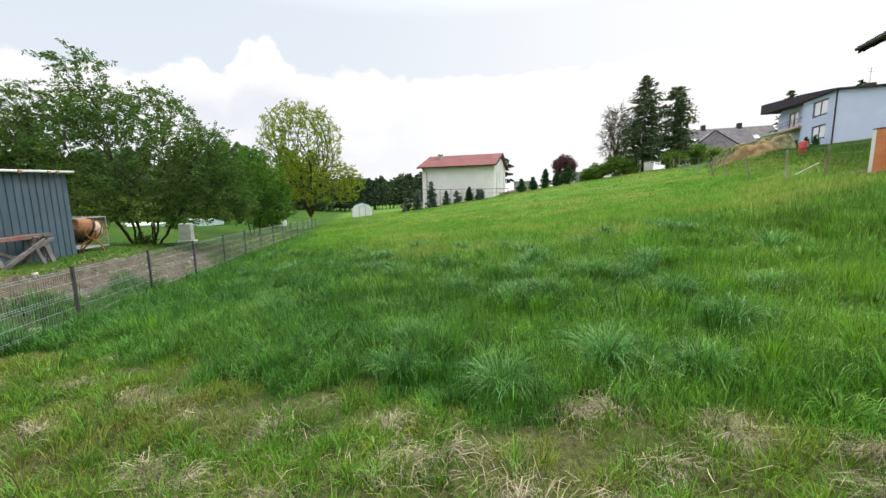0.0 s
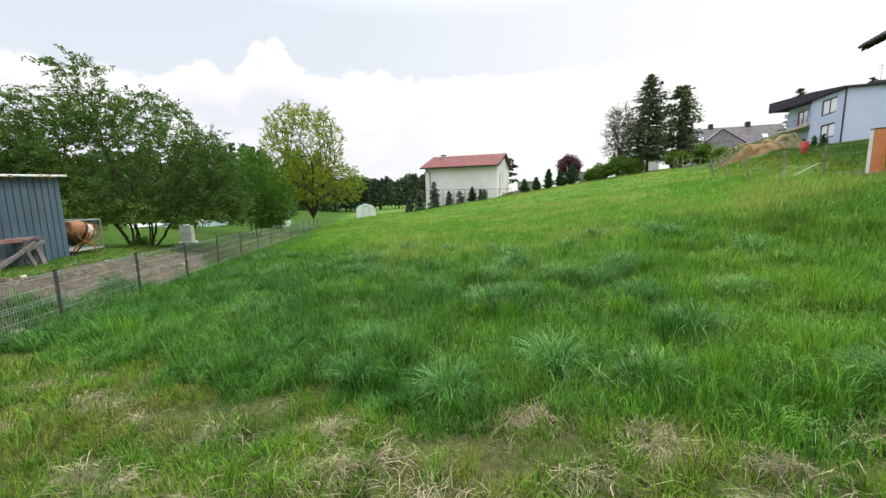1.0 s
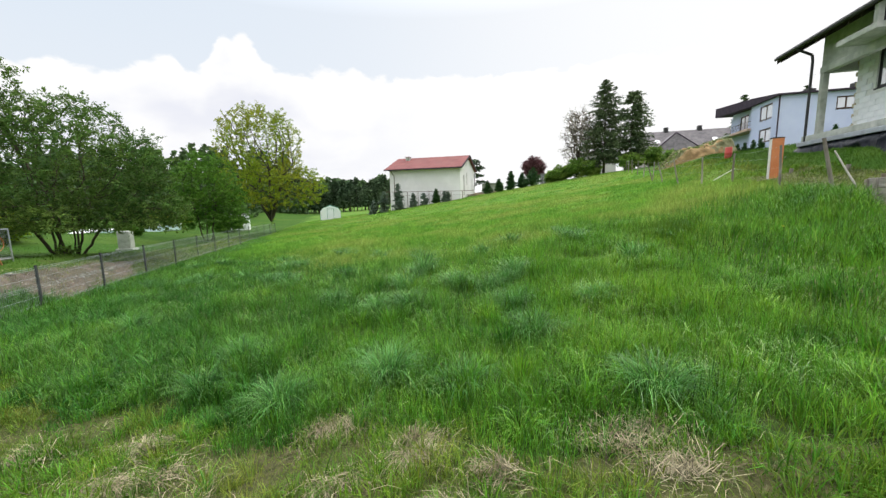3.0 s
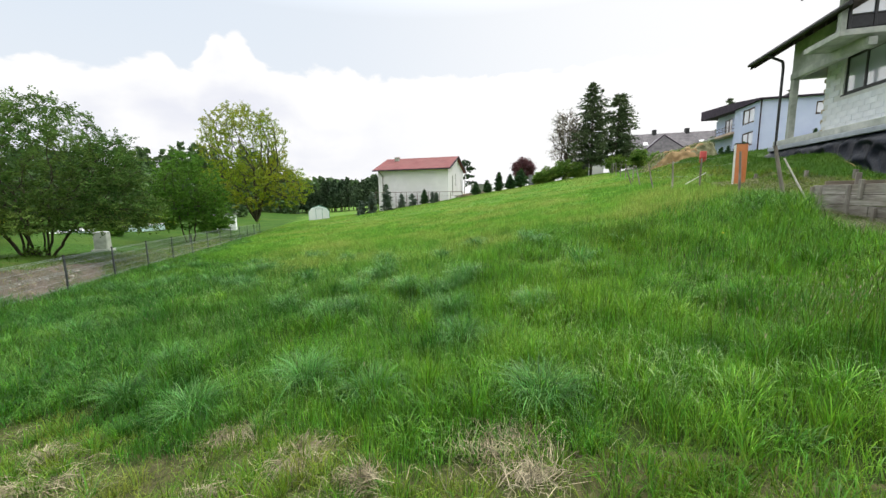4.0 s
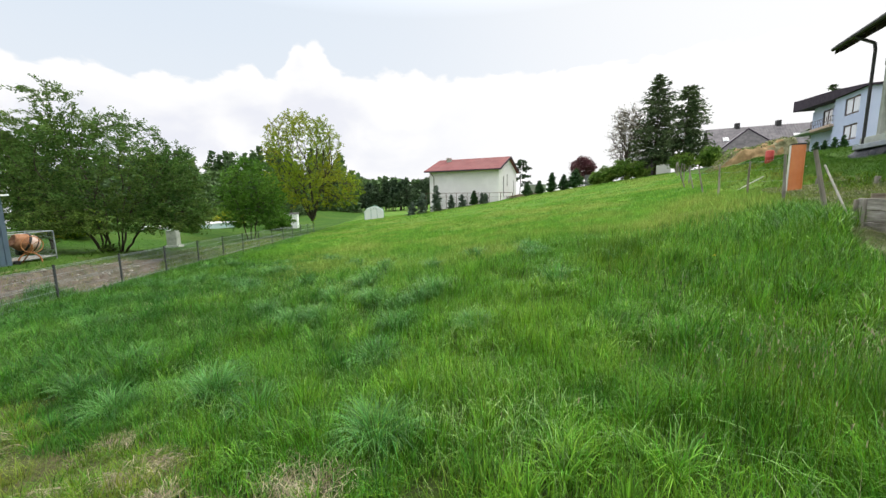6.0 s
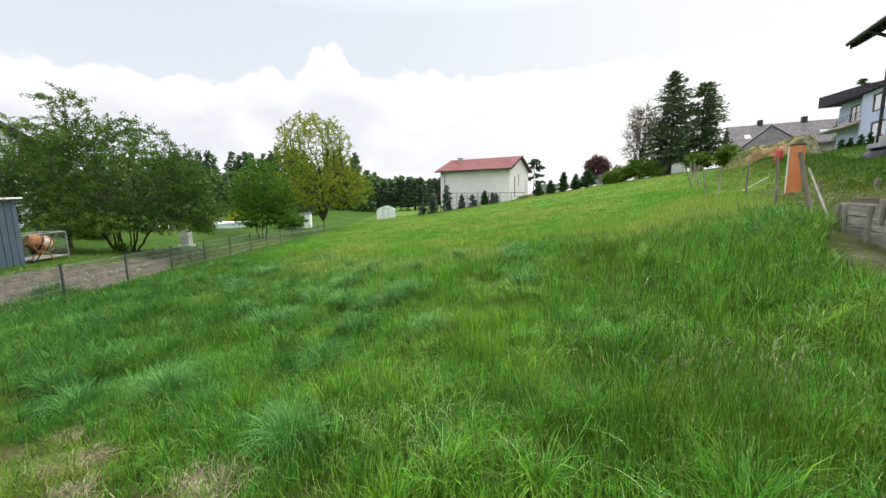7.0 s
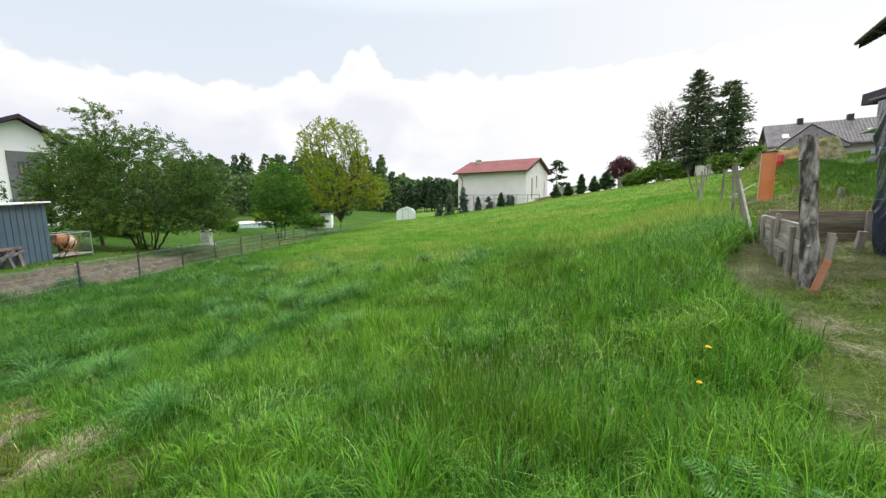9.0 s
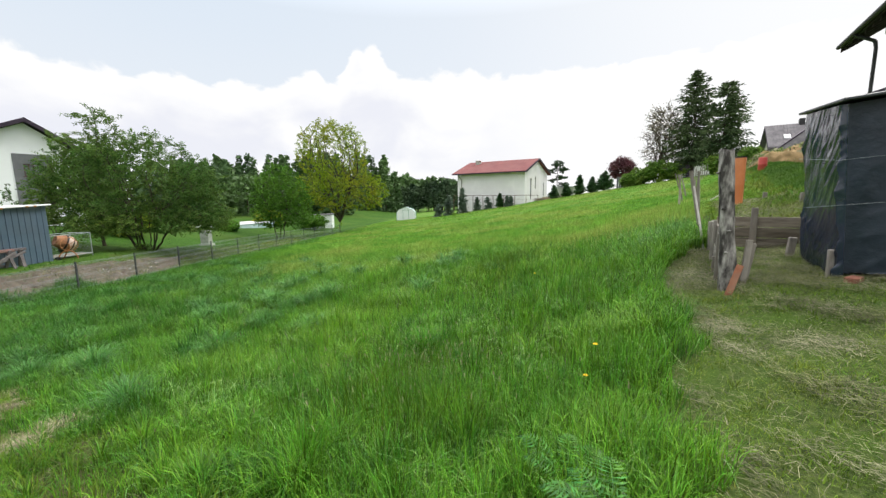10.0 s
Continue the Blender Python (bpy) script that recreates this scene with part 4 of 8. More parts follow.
def stones(name, xs, ys, zs, sizes, rng, label):
    vs, ls, ss = [], [], []
    cube = np.array([(sx, sy, sz) for sz in (-1, 1) for sy in (-1, 1) for sx in (-1, 1)], float) * 0.5
    fq = np.array([0, 2, 3, 1, 4, 5, 7, 6, 0, 1, 5, 4, 2, 6, 7, 3, 0, 4, 6, 2, 1, 3, 7, 5])
    for k, (x, y, z, s) in enumerate(zip(xs, ys, zs, sizes)):
        c = cube * rng.uniform(0.5, 1.2, 3) * s + rng.normal(0, 0.12 * s, (8, 3))
        t = rng.uniform(0, 6.28)
        c = np.stack([c[:, 0] * math.cos(t) - c[:, 1] * math.sin(t), c[:, 0] * math.sin(t) + c[:, 1] * math.cos(t), c[:, 2] * 0.7], -1)
        vs.append(c + (x, y, z))
        ls.append(fq + 8 * k)
        ss.append(np.full(6, 4))
    me = mesh_from(name, np.concatenate(vs), np.concatenate(ls), np.concatenate(ss))
    me.materials.append(M["stone"])
    return tagged(new(name, me), label, "stones", kind="stuff")


def bank_spots(n):
    u, v = rng.uniform(-8, 5.0, n), rng.uniform(0.4, 1.7, n)
    k = patch(u * 1.7, v * 2.1, 1.3) + rng.uniform(-0.3, 0.3, n) > 0.5
    u, v = u[k], v[k]
    return FENCE_A[0] + u * FENCE_D[0] - v * FENCE_D[1], FENCE_A[1] + u * FENCE_D[1] + v * FENCE_D[0]


x, y = bank_spots(5200)
z = height(x, y) + 0.07
v, l, c = lying(x, y, rng.uniform(0.08, 0.35, len(x)), 0.007 * rng.uniform(0.5, 1.5, len(x)), rng, 0.05)
v[:, 2] += 0.075
joined("bank_litter", [(v, l, c)], M["straw"], "dry stalks and roots littering the dirt bank", "litter")
x, y = bank_spots(2600)
joined("bank_weeds", [blades(x, y, rng.uniform(0.06, 0.26, len(x)), 0.012 * rng.uniform(0.6, 1.4, len(x)), rng.uniform(0.1, 0.6, len(x)), rng, 2, 0.4, z=lie(x, y) + 0.05)],
       M["short"], "sparse green weeds on the dirt bank", "weeds")
n = 420
u, v = rng.uniform(-8, 5.0, n), rng.uniform(0.45, 1.6, n)
sx, sy = FENCE_A[0] + u * FENCE_D[0] - v * FENCE_D[1], FENCE_A[1] + u * FENCE_D[1] + v * FENCE_D[0]
stones("bank_stones", sx, sy, lie(sx, sy) + 0.08, rng.exponential(0.02, n) + 0.01, rng, "small pale stones and clods on the dirt bank")


# ---- trees ----
def leaf_cloud(centres, spread, count, size, rng, flat=0.6, hang=0.0, long=1.5, ways=None, streak=0.0):
    """Small four-cornered leaves scattered round the centres."""
    n = len(centres) * count
    c = np.repeat(centres, count, 0)
    p = c + rng.normal(0, 1, (n, 3)) * spread * np.array((1, 1, flat))
    if streak:
        p += np.repeat(ways, count, 0) * rng.uniform(-0.5, 0.5, n)[:, None] * streak
    if hang:
        p[:, 2] -= np.abs(rng.normal(0, hang, n))
    a = rng.normal(0, 1, (n, 3))
    a[:, 2] *= 0.6
    a /= np.linalg.norm(a, axis=1)[:, None] + 1e-9
    b = np.cross(a, rng.normal(0, 1, (n, 3)))
    b /= np.linalg.norm(b, axis=1)[:, None] + 1e-9
    s = size * rng.uniform(0.55, 1.35, n)[:, None]
    a, b = a * s * long / 2, b * s / 2
    v = np.stack([p - a, p + b, p + a, p - b], 1).reshape(-1, 3)
    return v, np.arange(4 * n), np.full(n, 4)


def sprays(centres, ways, length, width, count, size, rng, long=1.7, tilt=0.35):
    """Flat leafy sprays: leaves spread to both sides of a twig that grows along each way."""
    m = len(centres)
    w = ways / (np.linalg.norm(ways, axis=1)[:, None] + 1e-9)
    up = np.array((0.0, 0.0, 1.0)) + rng.normal(0, tilt, (m, 3))
    side = np.cross(w, up)
    side /= np.linalg.norm(side, axis=1)[:, None] + 1e-9
    n = m * count
    own = np.repeat(np.arange(m), count)
    t = rng.uniform(0, 1, n)
    reach = length * rng.uniform(0.6, 1.25, m)[own]
    s = rng.uniform(-1, 1, n) * width * np.sqrt(np.clip(1.05 - t, 0, 1)) * (0.35 + t)
    p = centres[own] + w[own] * ((t - 0.5) * reach)[:, None] + side[own] * s[:, None] + rng.normal(0, 0.035, (n, 3))
    p[:, 2] -= 0.25 * np.abs(s) + 0.12 * t * t * reach
    a = w[own] * 0.7 + side[own] * np.sign(s)[:, None] + rng.normal(0, 0.45, (n, 3))
    a /= np.linalg.norm(a, axis=1)[:, None] + 1e-9
    b = np.cross(a, np.cross(w, side)[own] + rng.normal(0, 0.5, (n, 3)))
    b /= np.linalg.norm(b, axis=1)[:, None] + 1e-9
    k = size * rng.uniform(0.6, 1.35, n)[:, None]
    a, b = a * k * long / 2, b * k / 2
    v = np.stack([p - a, p + b, p + a, p - b], 1).reshape(-1, 3)
    return v, np.arange(4 * n), np.full(n, 4)


def mesh_of(name, batches):
    vs, ls, ss, base = [], [], [], 0
    for v, l, s in batches:
        vs.append(v)
        ls.append(l + base)
        ss.append(s)
        base += len(v)
    return mesh_from(name, np.concatenate(vs), np.concatenate(ls), np.concatenate(ss))


def sticks(segments, sides=4):
    """Tapered sticks (p0, p1, r0, r1) as arrays."""
    vs, ls, ss = [], [], []
    for k, (p0, p1, r0, r1) in enumerate(segments):
        p0, p1 = np.asarray(p0, float), np.asarray(p1, float)
        d = p1 - p0
        d /= np.linalg.norm(d) + 1e-9
        a = np.cross(d, (0.3, 0.9, 0.2) if abs(d[2]) > 0.8 else (0, 0, 1))
        a /= np.linalg.norm(a) + 1e-9
        b = np.cross(d, a)
        t = np.arange(sides) * 2 * np.pi / sides
        ring = np.cos(t)[:, None] * a + np.sin(t)[:, None] * b
        vs.append(np.concatenate([p0 + ring * r0, p1 + ring * r1]))
        i = np.arange(sides)
        j = (i + 1) % sides
        ls.append(np.stack([i, j, j + sides, i + sides], -1).ravel() + k * 2 * sides)
        ss.append(np.full(sides, 4))
    return np.concatenate(vs), np.concatenate(ls), np.concatenate(ss)


def bent(p0, p1, r0, r1, n, rng, wob):
    """A wandering limb as n sticks, and its points."""
    p0, p1 = np.asarray(p0, float), np.asarray(p1, float)
    pts = [p0 + (p1 - p0) * t for t in np.linspace(0, 1, n + 1)]
    ln = np.linalg.norm(p1 - p0)
    for k in range(1, n):
        pts[k] = pts[k] + rng.normal(0, wob * ln, 3)
    rr = np.linspace(r0, r1, n + 1)
    return [(pts[k], pts[k + 1], rr[k], rr[k + 1]) for k in range(n)], pts


def broadleaf(name, x, y, seed, stems, stem_top, centre, radii, clusters, per, leaf, leaf_size, spread, label, category="tree",
              trunk_r=0.2, gap=0.0, long=1.6, hang=0.0, shell=0.45, twig=0.012, pull=None, low=-1.0, limbs=5, point=0.0, streak=0.0, airy=0.0, wild=0, shoots=420, fan=0.0, tilt=0.35):
    """A tree: stems from the foot, limbs into the crown, twigs to every clump, and loose leaves. centre and radii from the foot."""
    r = np.random.default_rng(seed)
    z = surface(x, y)
    root = thing(name, x, y, z, 0, label, category)
    segs, tips = [], []
    centre, radii = np.array(centre, float), np.array(radii, float)
    for k in range(stems):
        a = 2 * np.pi * (k + r.uniform(0, 0.6)) / stems
        foot = np.array((math.cos(a), math.sin(a), 0)) * (0.10 * stems if stems > 1 else 0.0)
        foot[2] = -0.15
        top = np.array(stem_top, float) + (np.array((math.cos(a), math.sin(a), 0)) * radii[0] * 0.30 if stems > 1 else 0)
        s, pts = bent(foot, top, trunk_r, trunk_r * 0.6, 5, r, 0.03)
        segs += s
        tips += pts[2:]
        for j in range(limbs):
            q = r.normal(0, 1, 3)
            q /= np.linalg.norm(q)
            q[2] = abs(q[2]) * 0.9 - 0.15
            start = pts[r.integers(2, 6)]
            s2, p2 = bent(start, centre + q * radii * r.uniform(0.55, 0.9), trunk_r * 0.45, trunk_r * 0.10, 5, r, 0.05)
            segs += s2
            tips += p2[1:]
            for _ in range(3):
                st = p2[r.integers(1, 5)]
                q2 = q + r.normal(0, 0.5, 3)
                q2 /= np.linalg.norm(q2)
                s3, p3 = bent(st, centre + q2 * radii * r.uniform(0.7, 1.0), trunk_r * 0.18, trunk_r * 0.05, 4, r, 0.05)
                segs += s3
                tips += p3[1:]
    tips = np.array(tips)
    c = []
    while len(c) < clusters:
        q = r.normal(0, 1, 3)
        q /= np.linalg.norm(q)
        q *= r.uniform(shell, 1.0) ** 0.7
        q *= 1 + 0.22 * noise.noise(Vector(q * 2.1) + Vector((seed, 0, 0)))
        if q[2] < low:
            continue
        q[:2] *= 1 - point * q[2]
        p = centre + q * radii
        if pull:
            p[:2] += np.array(pull) * max(0.0, q[2])
        if noise.noise(Vector(p * 0.55) + Vector((0, seed, 0))) < gap + airy * max(0.0, q[2]):
            continue
        c.append(p)
    c = np.array(c)
    # long shoots that stick out of the crown's outline
    for _ in range(wild):
        q = r.normal(0, 1, 3)
        q /= np.linalg.norm(q)
        q[2] = abs(q[2]) * 0.9 + 0.35
        p = centre + q * radii * r.uniform(0.92, 1.1)
        way = q * np.array((1, 1, 0.7)) + r.normal(0, 0.3, 3)
        for u in np.arange(0, r.uniform(0.3, 0.9), 0.3):
            c = np.concatenate([c, [p + way * u]])
    ways = (c - centre) / radii + r.normal(0, 0.35, c.shape)
    ways[:, 2] = ways[:, 2] * 0.6 + 0.1
    ways /= np.linalg.norm(ways, axis=1)[:, None]
    for k in range(0, len(c), max(1, len(c) // shoots)):
        p, w = c[k], ways[k] * max(streak, 0.3) * 0.5
        t = tips[np.argmin(((tips - (p - w)) ** 2).sum(1))]
        segs.append((t, p - w, twig * 1.6, twig))
        segs.append((p - w, p + w, twig, twig * 0.4))
    part_mesh("trunk", mesh_of("trunk", [sticks(segs, 4)]), M["bark"], root, smooth=True)
    part_mesh("crown", mesh_of("crown", [sprays(c, ways, streak, fan, per, leaf_size, r, long, tilt) if fan else leaf_cloud(c, spread, per, leaf_size, r, 0.6, hang, long, ways, streak)]), M[leaf], root)
    return root


def conifer(name, x, y, seed, tall, wide, needle, label, category="spruce", clear=0.06, per_m=16, gap=0.0, size=0.30, taper=0.85, droop=0.25, tufts=9, z=None):
    """A conifer: a straight stem with whorls of drooping boughs, each fringed with needle sprays."""
    r = np.random.default_rng(seed)
    root = thing(name, x, y, (surface(x, y) if z is None else z), 0, label, category)
    segs = [((0, 0, -0.15), (0, 0, tall * 0.98), max(0.035, tall * 0.016), 0.012)]
    pts, dirs = [], []
    n = int(tall * per_m)
    for k in range(n):
        u = clear + (1 - clear) * (k + r.uniform(0, 1)) / n
        a = r.uniform(0, 6.283)
        lump = noise.noise(Vector((math.cos(a) * 1.1, math.sin(a) * 1.1, u * tall * 0.45 + seed)))
        reach = wide * (1 - u) ** taper * r.uniform(0.4, 1.12) * (1 + gap * 1.5 * lump) + 0.05 * wide
        if lump < -0.6 + gap:
            continue
        base = np.array((0, 0, u * tall))
        d = np.array((math.cos(a), math.sin(a), 0.12 - droop * (1 - u)))
        tip = base + d * reach
        segs.append((base, tip, 0.02 + 0.02 * (1 - u), 0.006))
        m = max(3, int(tufts * reach / max(wide, 0.1)) + 2)
        t = r.uniform(0.22, 1.0, m)
        p = base + d * reach * t[:, None]
        p += r.normal(0, 0.07 * reach + 0.03, (m, 3)) * (1, 1, 0.6)
        pts.append(p)
        dirs.append(np.repeat(d[None], m, 0))
    pts, dirs = np.concatenate(pts), np.concatenate(dirs)
    nn = len(pts)
    along = dirs + r.normal(0, 0.45, (nn, 3))
    along[:, 2] -= 0.25
    along /= np.linalg.norm(along, axis=1)[:, None]
    side = np.cross(along, r.normal(0, 1, (nn, 3)))
    side /= np.linalg.norm(side, axis=1)[:, None] + 1e-9
    s = size * r.uniform(0.6, 1.3, nn)[:, None]
    v = np.stack([pts - along * s * 0.5, pts + side * s * 0.26, pts + along * s * 0.9, pts - side * s * 0.26], 1).reshape(-1, 3)
    part_mesh("trunk", mesh_of("trunk", [sticks(segs, 4)]), M["bark"], root)
    part_mesh("needles", mesh_of("needles", [(v, np.arange(4 * nn), np.full(nn, 4))]), M[needle], root)
    return root


def wood_edge(name, x0, y0, x1, y1, count, tall, wide, seed, material, label, depth=14.0, leaves=150, size=1.0, clear=0.35, dip=0.0, round_top=False):
    """A far stand of trees as one mass of trunks and leaf sprays."""
    r = np.random.default_rng(seed)
    segs, cl = [], []
    for k in range(count):
        u = (k + r.uniform(0, 1)) / count
        x, y = x0 + (x1 - x0) * u + r.normal(0, depth * 0.3), y0 + (y1 - y0) * u + r.uniform(0, depth)
        z = float(height(x, y)) - dip
        t = tall * r.uniform(0.75, 1.12)
        segs.append(((x, y, z), (x, y, z + t * 0.9), 0.16, 0.05))
        uu = r.uniform(0, 1, leaves) ** (0.8 if round_top else 1.2)
        rad = wide * (np.sqrt(np.clip(1 - (2 * uu - 1) ** 2, 0.02, 1)) if round_top else (1 - uu) ** 0.7 + 0.12) * np.sqrt(r.uniform(0.1, 1, leaves))
        a = r.uniform(0, 6.283, leaves)
        cl.append(np.stack([x + rad * np.cos(a), y + rad * np.sin(a), z + t * (clear + (1 - clear) * uu)], -1))
    lv = leaf_cloud(np.concatenate(cl), size * 0.25, 1, size, r, 0.7, 0, 1.5)
    root = thing(name, (x0 + x1) / 2, (y0 + y1) / 2, 0, 0, label, "woods", kind="stuff")
    part_mesh("trunks", mesh_of("trunks", [sticks(segs, 4)]), M["bark"], root, world_space=True)
    part_mesh("foliage", mesh_of("foliage", [lv]), M[material], root, world_space=True)
    return root


def colonise(stems, points, step, reach, kill, rounds=160):
    """Grows limbs from the stems towards the points until each point is reached. Gives nodes, each node's parent, and the count of tips that it bears."""
    nodes, parent = [], []
    for line in stems:
        for k, p in enumerate(line):
            nodes.append(np.asarray(p, float))
            parent.append(len(nodes) - 2 if k else -1)
    borne = {}
    near = np.full(len(points), 1e9)
    who = np.zeros(len(points), int)
    first = 0
    for _ in range(rounds):
        fresh = np.array(nodes[first:])
        if not len(fresh) or not len(points):
            break
        gap = np.linalg.norm(points[:, None] - fresh[None], axis=2)
        best = gap.argmin(1)
        d = gap[np.arange(len(points)), best]
        closer = d < near
        near, who = np.where(closer, d, near), np.where(closer, best + first, who)
        left = near > kill
        points, near, who = points[left], near[left], who[left]
        first = len(nodes)
        pull = near < reach
        if not pull.any():
            break
        at = np.array(nodes)
        ways = (points[pull] - at[who[pull]]) / near[pull][:, None]
        total = np.zeros((first, 3))
        np.add.at(total, who[pull], ways)
        for k in np.unique(who[pull]):
            w = total[k]
            size = np.linalg.norm(w)
            if size < 0.05 or borne.get(k, 0) > 2:
                continue
            p = at[k] + w / size * step
            if ((at - p) ** 2).sum(1).min() > (0.6 * step) ** 2:
                nodes.append(p)
                parent.append(k)
                borne[k] = borne.get(k, 0) + 1
    tips = np.zeros(len(nodes))
    bears = np.bincount([q for q in parent if q >= 0], minlength=len(nodes))
    for k in range(len(nodes) - 1, -1, -1):
        tips[k] += bears[k] == 0
        if parent[k] >= 0:
            tips[parent[k]] += tips[k]
    return np.array(nodes), np.array(parent), tips


def lobes(r, count, parts, across, low, airy=0.0, gap=-0.2, seed=0):
    """Points spread through a crown of overlapping lobes (sideways, deep, up, three radii, share); across: the bearing of 'sideways'."""
    e1 = np.array((across[0], across[1], 0.0))
    e2 = np.array((-across[1], across[0], 0.0))
    top = max(p[2] + p[5] for p in parts)
    share = np.array([p[6] for p in parts])
    out = []
    while len(out) < count:
        p = parts[r.choice(len(parts), p=share / share.sum())]
        q = r.normal(0, 1, 3)
        q *= r.uniform(0.25, 1.0) ** 0.6 / np.linalg.norm(q)
        v = e1 * (p[0] + q[0] * p[3]) + e2 * (p[1] + q[1] * p[4])
        v[2] = p[2] + q[2] * p[5]
        if v[2] < low + 0.25 * noise.noise(Vector((v[0], v[1], seed))):
            continue
        if noise.noise(Vector(v * 0.6) + Vector((0, seed, 0))) < gap + airy * max(0.0, (v[2] - low) / (top - low)) ** 2:
            continue
        out.append(v)
    return np.array(out)


def grown_tree(name, x, y, z, seed, stems, points, step, reach, kill, twig, leaf, leaf_size, per, length, width, label,
               trunk_r=0.2, long=1.7, tilt=0.5, thin=6, grow=0.43, flat=0.6):
    """A tree whose limbs grow through its crown: stems, limbs and twigs in one skeleton, and leafy sprays on the thin twigs."""
    r = np.random.default_rng(seed)
    root = thing(name, x, y, z, 0, label, "tree")
    nodes, parent, tips = colonise(stems, points, step, reach, kill)
    rad = np.minimum(twig * tips ** grow, trunk_r)
    has = parent >= 0
    segs = [(nodes[q], nodes[k], min(rad[q], rad[k] * 1.5), rad[k]) for k, q in enumerate(parent) if q >= 0]
    part_mesh("trunk", mesh_of("trunk", [sticks(segs, 5)]), M["bark"], root, smooth=True)
    k = np.nonzero(has & (tips <= thin))[0]
    way = nodes[k] - nodes[parent[k]]
    way = way / (np.linalg.norm(way, axis=1)[:, None] + 1e-9) + r.normal(0, 0.55, (len(k), 3))
    way[:, 2] = way[:, 2] * flat + 0.05
    part_mesh("crown", mesh_of("crown", [sprays(nodes[k] + way * length * 0.3, way, length, width, per, leaf_size, r, long, tilt)]), M[leaf], root)
    return root


def stem(r, p0, p1, n, wob):
    return bent(p0, p1, 1, 1, n, r, wob)[1]


def spreading_tree():
    r = np.random.default_rng(11)
    across = np.array((0.43, 0.90))
    stems = []
    for k, (u, v, lean, up) in enumerate(((-0.50, 0.10, -2.3, 2.1), (-0.42, -0.10, -1.2, 2.5), (-0.30, 0.15, -0.3, 2.8), (0.42, -0.05, 0.5, 2.7), (0.50, 0.10, 1.5, 2.4), (0.58, -0.10, 2.6, 1.9), (-0.36, -0.2, -0.7, 2.6), (0.46, 0.18, 1.0, 2.6))):
        foot = (across[0] * (u * 0.5 - 0.05) - across[1] * v, across[1] * (u * 0.5 - 0.05) + across[0] * v, -0.25)
        head = (across[0] * lean * 0.6 - across[1] * v * 2.4, across[1] * lean * 0.6 + across[0] * v * 2.4, up)
        stems.append(stem(r, foot, head, 9, 0.012))
    parts = ((0.2, 0, 3.9, 3.5, 3.6, 2.9, 1.0), (2.4, 0, 2.1, 2.0, 2.8, 1.6, 0.5), (-1.8, 0.7, 2.3, 1.8, 2.4, 1.7, 0.42), (-2.2, 0.7, 4.7, 1.7, 2.2, 1.9, 0.60), (-1.4, 0, 6.7, 1.2, 1.4, 1.1, 0.08), (2.2, -1.6, 1.7, 1.7, 1.3, 0.9, 0.3), (-1.7, -1.6, 1.8, 1.5, 1.3, 0.9, 0.22), (3.0, 0.8, 1.6, 1.3, 1.5, 0.8, 0.15),
             (-3.2, 2.4, 4.2, 1.9, 2.0, 1.9, 0.42), (-3.0, 2.0, 5.5, 1.7, 1.8, 1.2, 0.26), (-3.6, 2.2, 2.6, 1.6, 2.0, 1.4, 0.3), (2.5, 0, 3.9, 1.5, 1.8, 1.3, 0.28), (0.3, -2.2, 1.9, 2.2, 1.2, 1.0, 0.3))
    pts = lobes(r, 7400, parts, across, 1.12, 0.36, -0.24, 3.0)
    grown_tree("spreading_tree", -17.6, 11.6, surface(-17.6, 11.6), 11, stems, pts, 0.2, 1.3, 0.27, 0.006, "leaf_dark", 0.052, 34, 0.64, 0.16,
               "wide multi-stemmed broadleaf tree with dark green leaves", trunk_r=0.11, long=2.1, tilt=0.4, thin=7)


def spring_tree():
    r = np.random.default_rng(13)
    across = np.array((0.79, 0.61))
    trunk = [np.array((0.0, 0.0, h)) for h in (-0.3, 0.2, 0.7, 1.2, 1.7)]
    stems = [trunk]
    for k in range(9):
        a = 2 * math.pi * (k + r.uniform(-0.25, 0.25)) / 9
        out = r.uniform(1.0, 2.0)
        stems.append([trunk[3 + k % 2]] + stem(r, trunk[3 + k % 2] + np.array((0.1 * math.cos(a), 0.1 * math.sin(a), 0.25)), (out * math.cos(a), out * math.sin(a), r.uniform(4.5, 6.5)), 9, 0.015))
    parts = ((-0.5, 0, 8.9, 4.3, 4.3, 4.7, 1.0), (2.9, 0, 4.9, 3.1, 3.1, 2.3, 0.36), (-2.6, 0, 5.6, 2.5, 2.7, 2.5, 0.28), (0, -2.5, 5.0, 3.0, 2.6, 2.4, 0.22))
    pts = lobes(r, 3600, parts, across, 2.3, 0.05, -0.22, 7.0)
    grown_tree("spring_tree", -27.0, 34.9, surface(-27.0, 34.9), 13, stems, pts, 0.30, 2.2, 0.36, 0.013, "leaf_spring", 0.092, 20, 0.7, 0.2,
               "tall tree with thin yellow-green spring leaves and a dark trunk", trunk_r=0.27, long=1.5, tilt=0.9, thin=4, grow=0.47, flat=0.9)


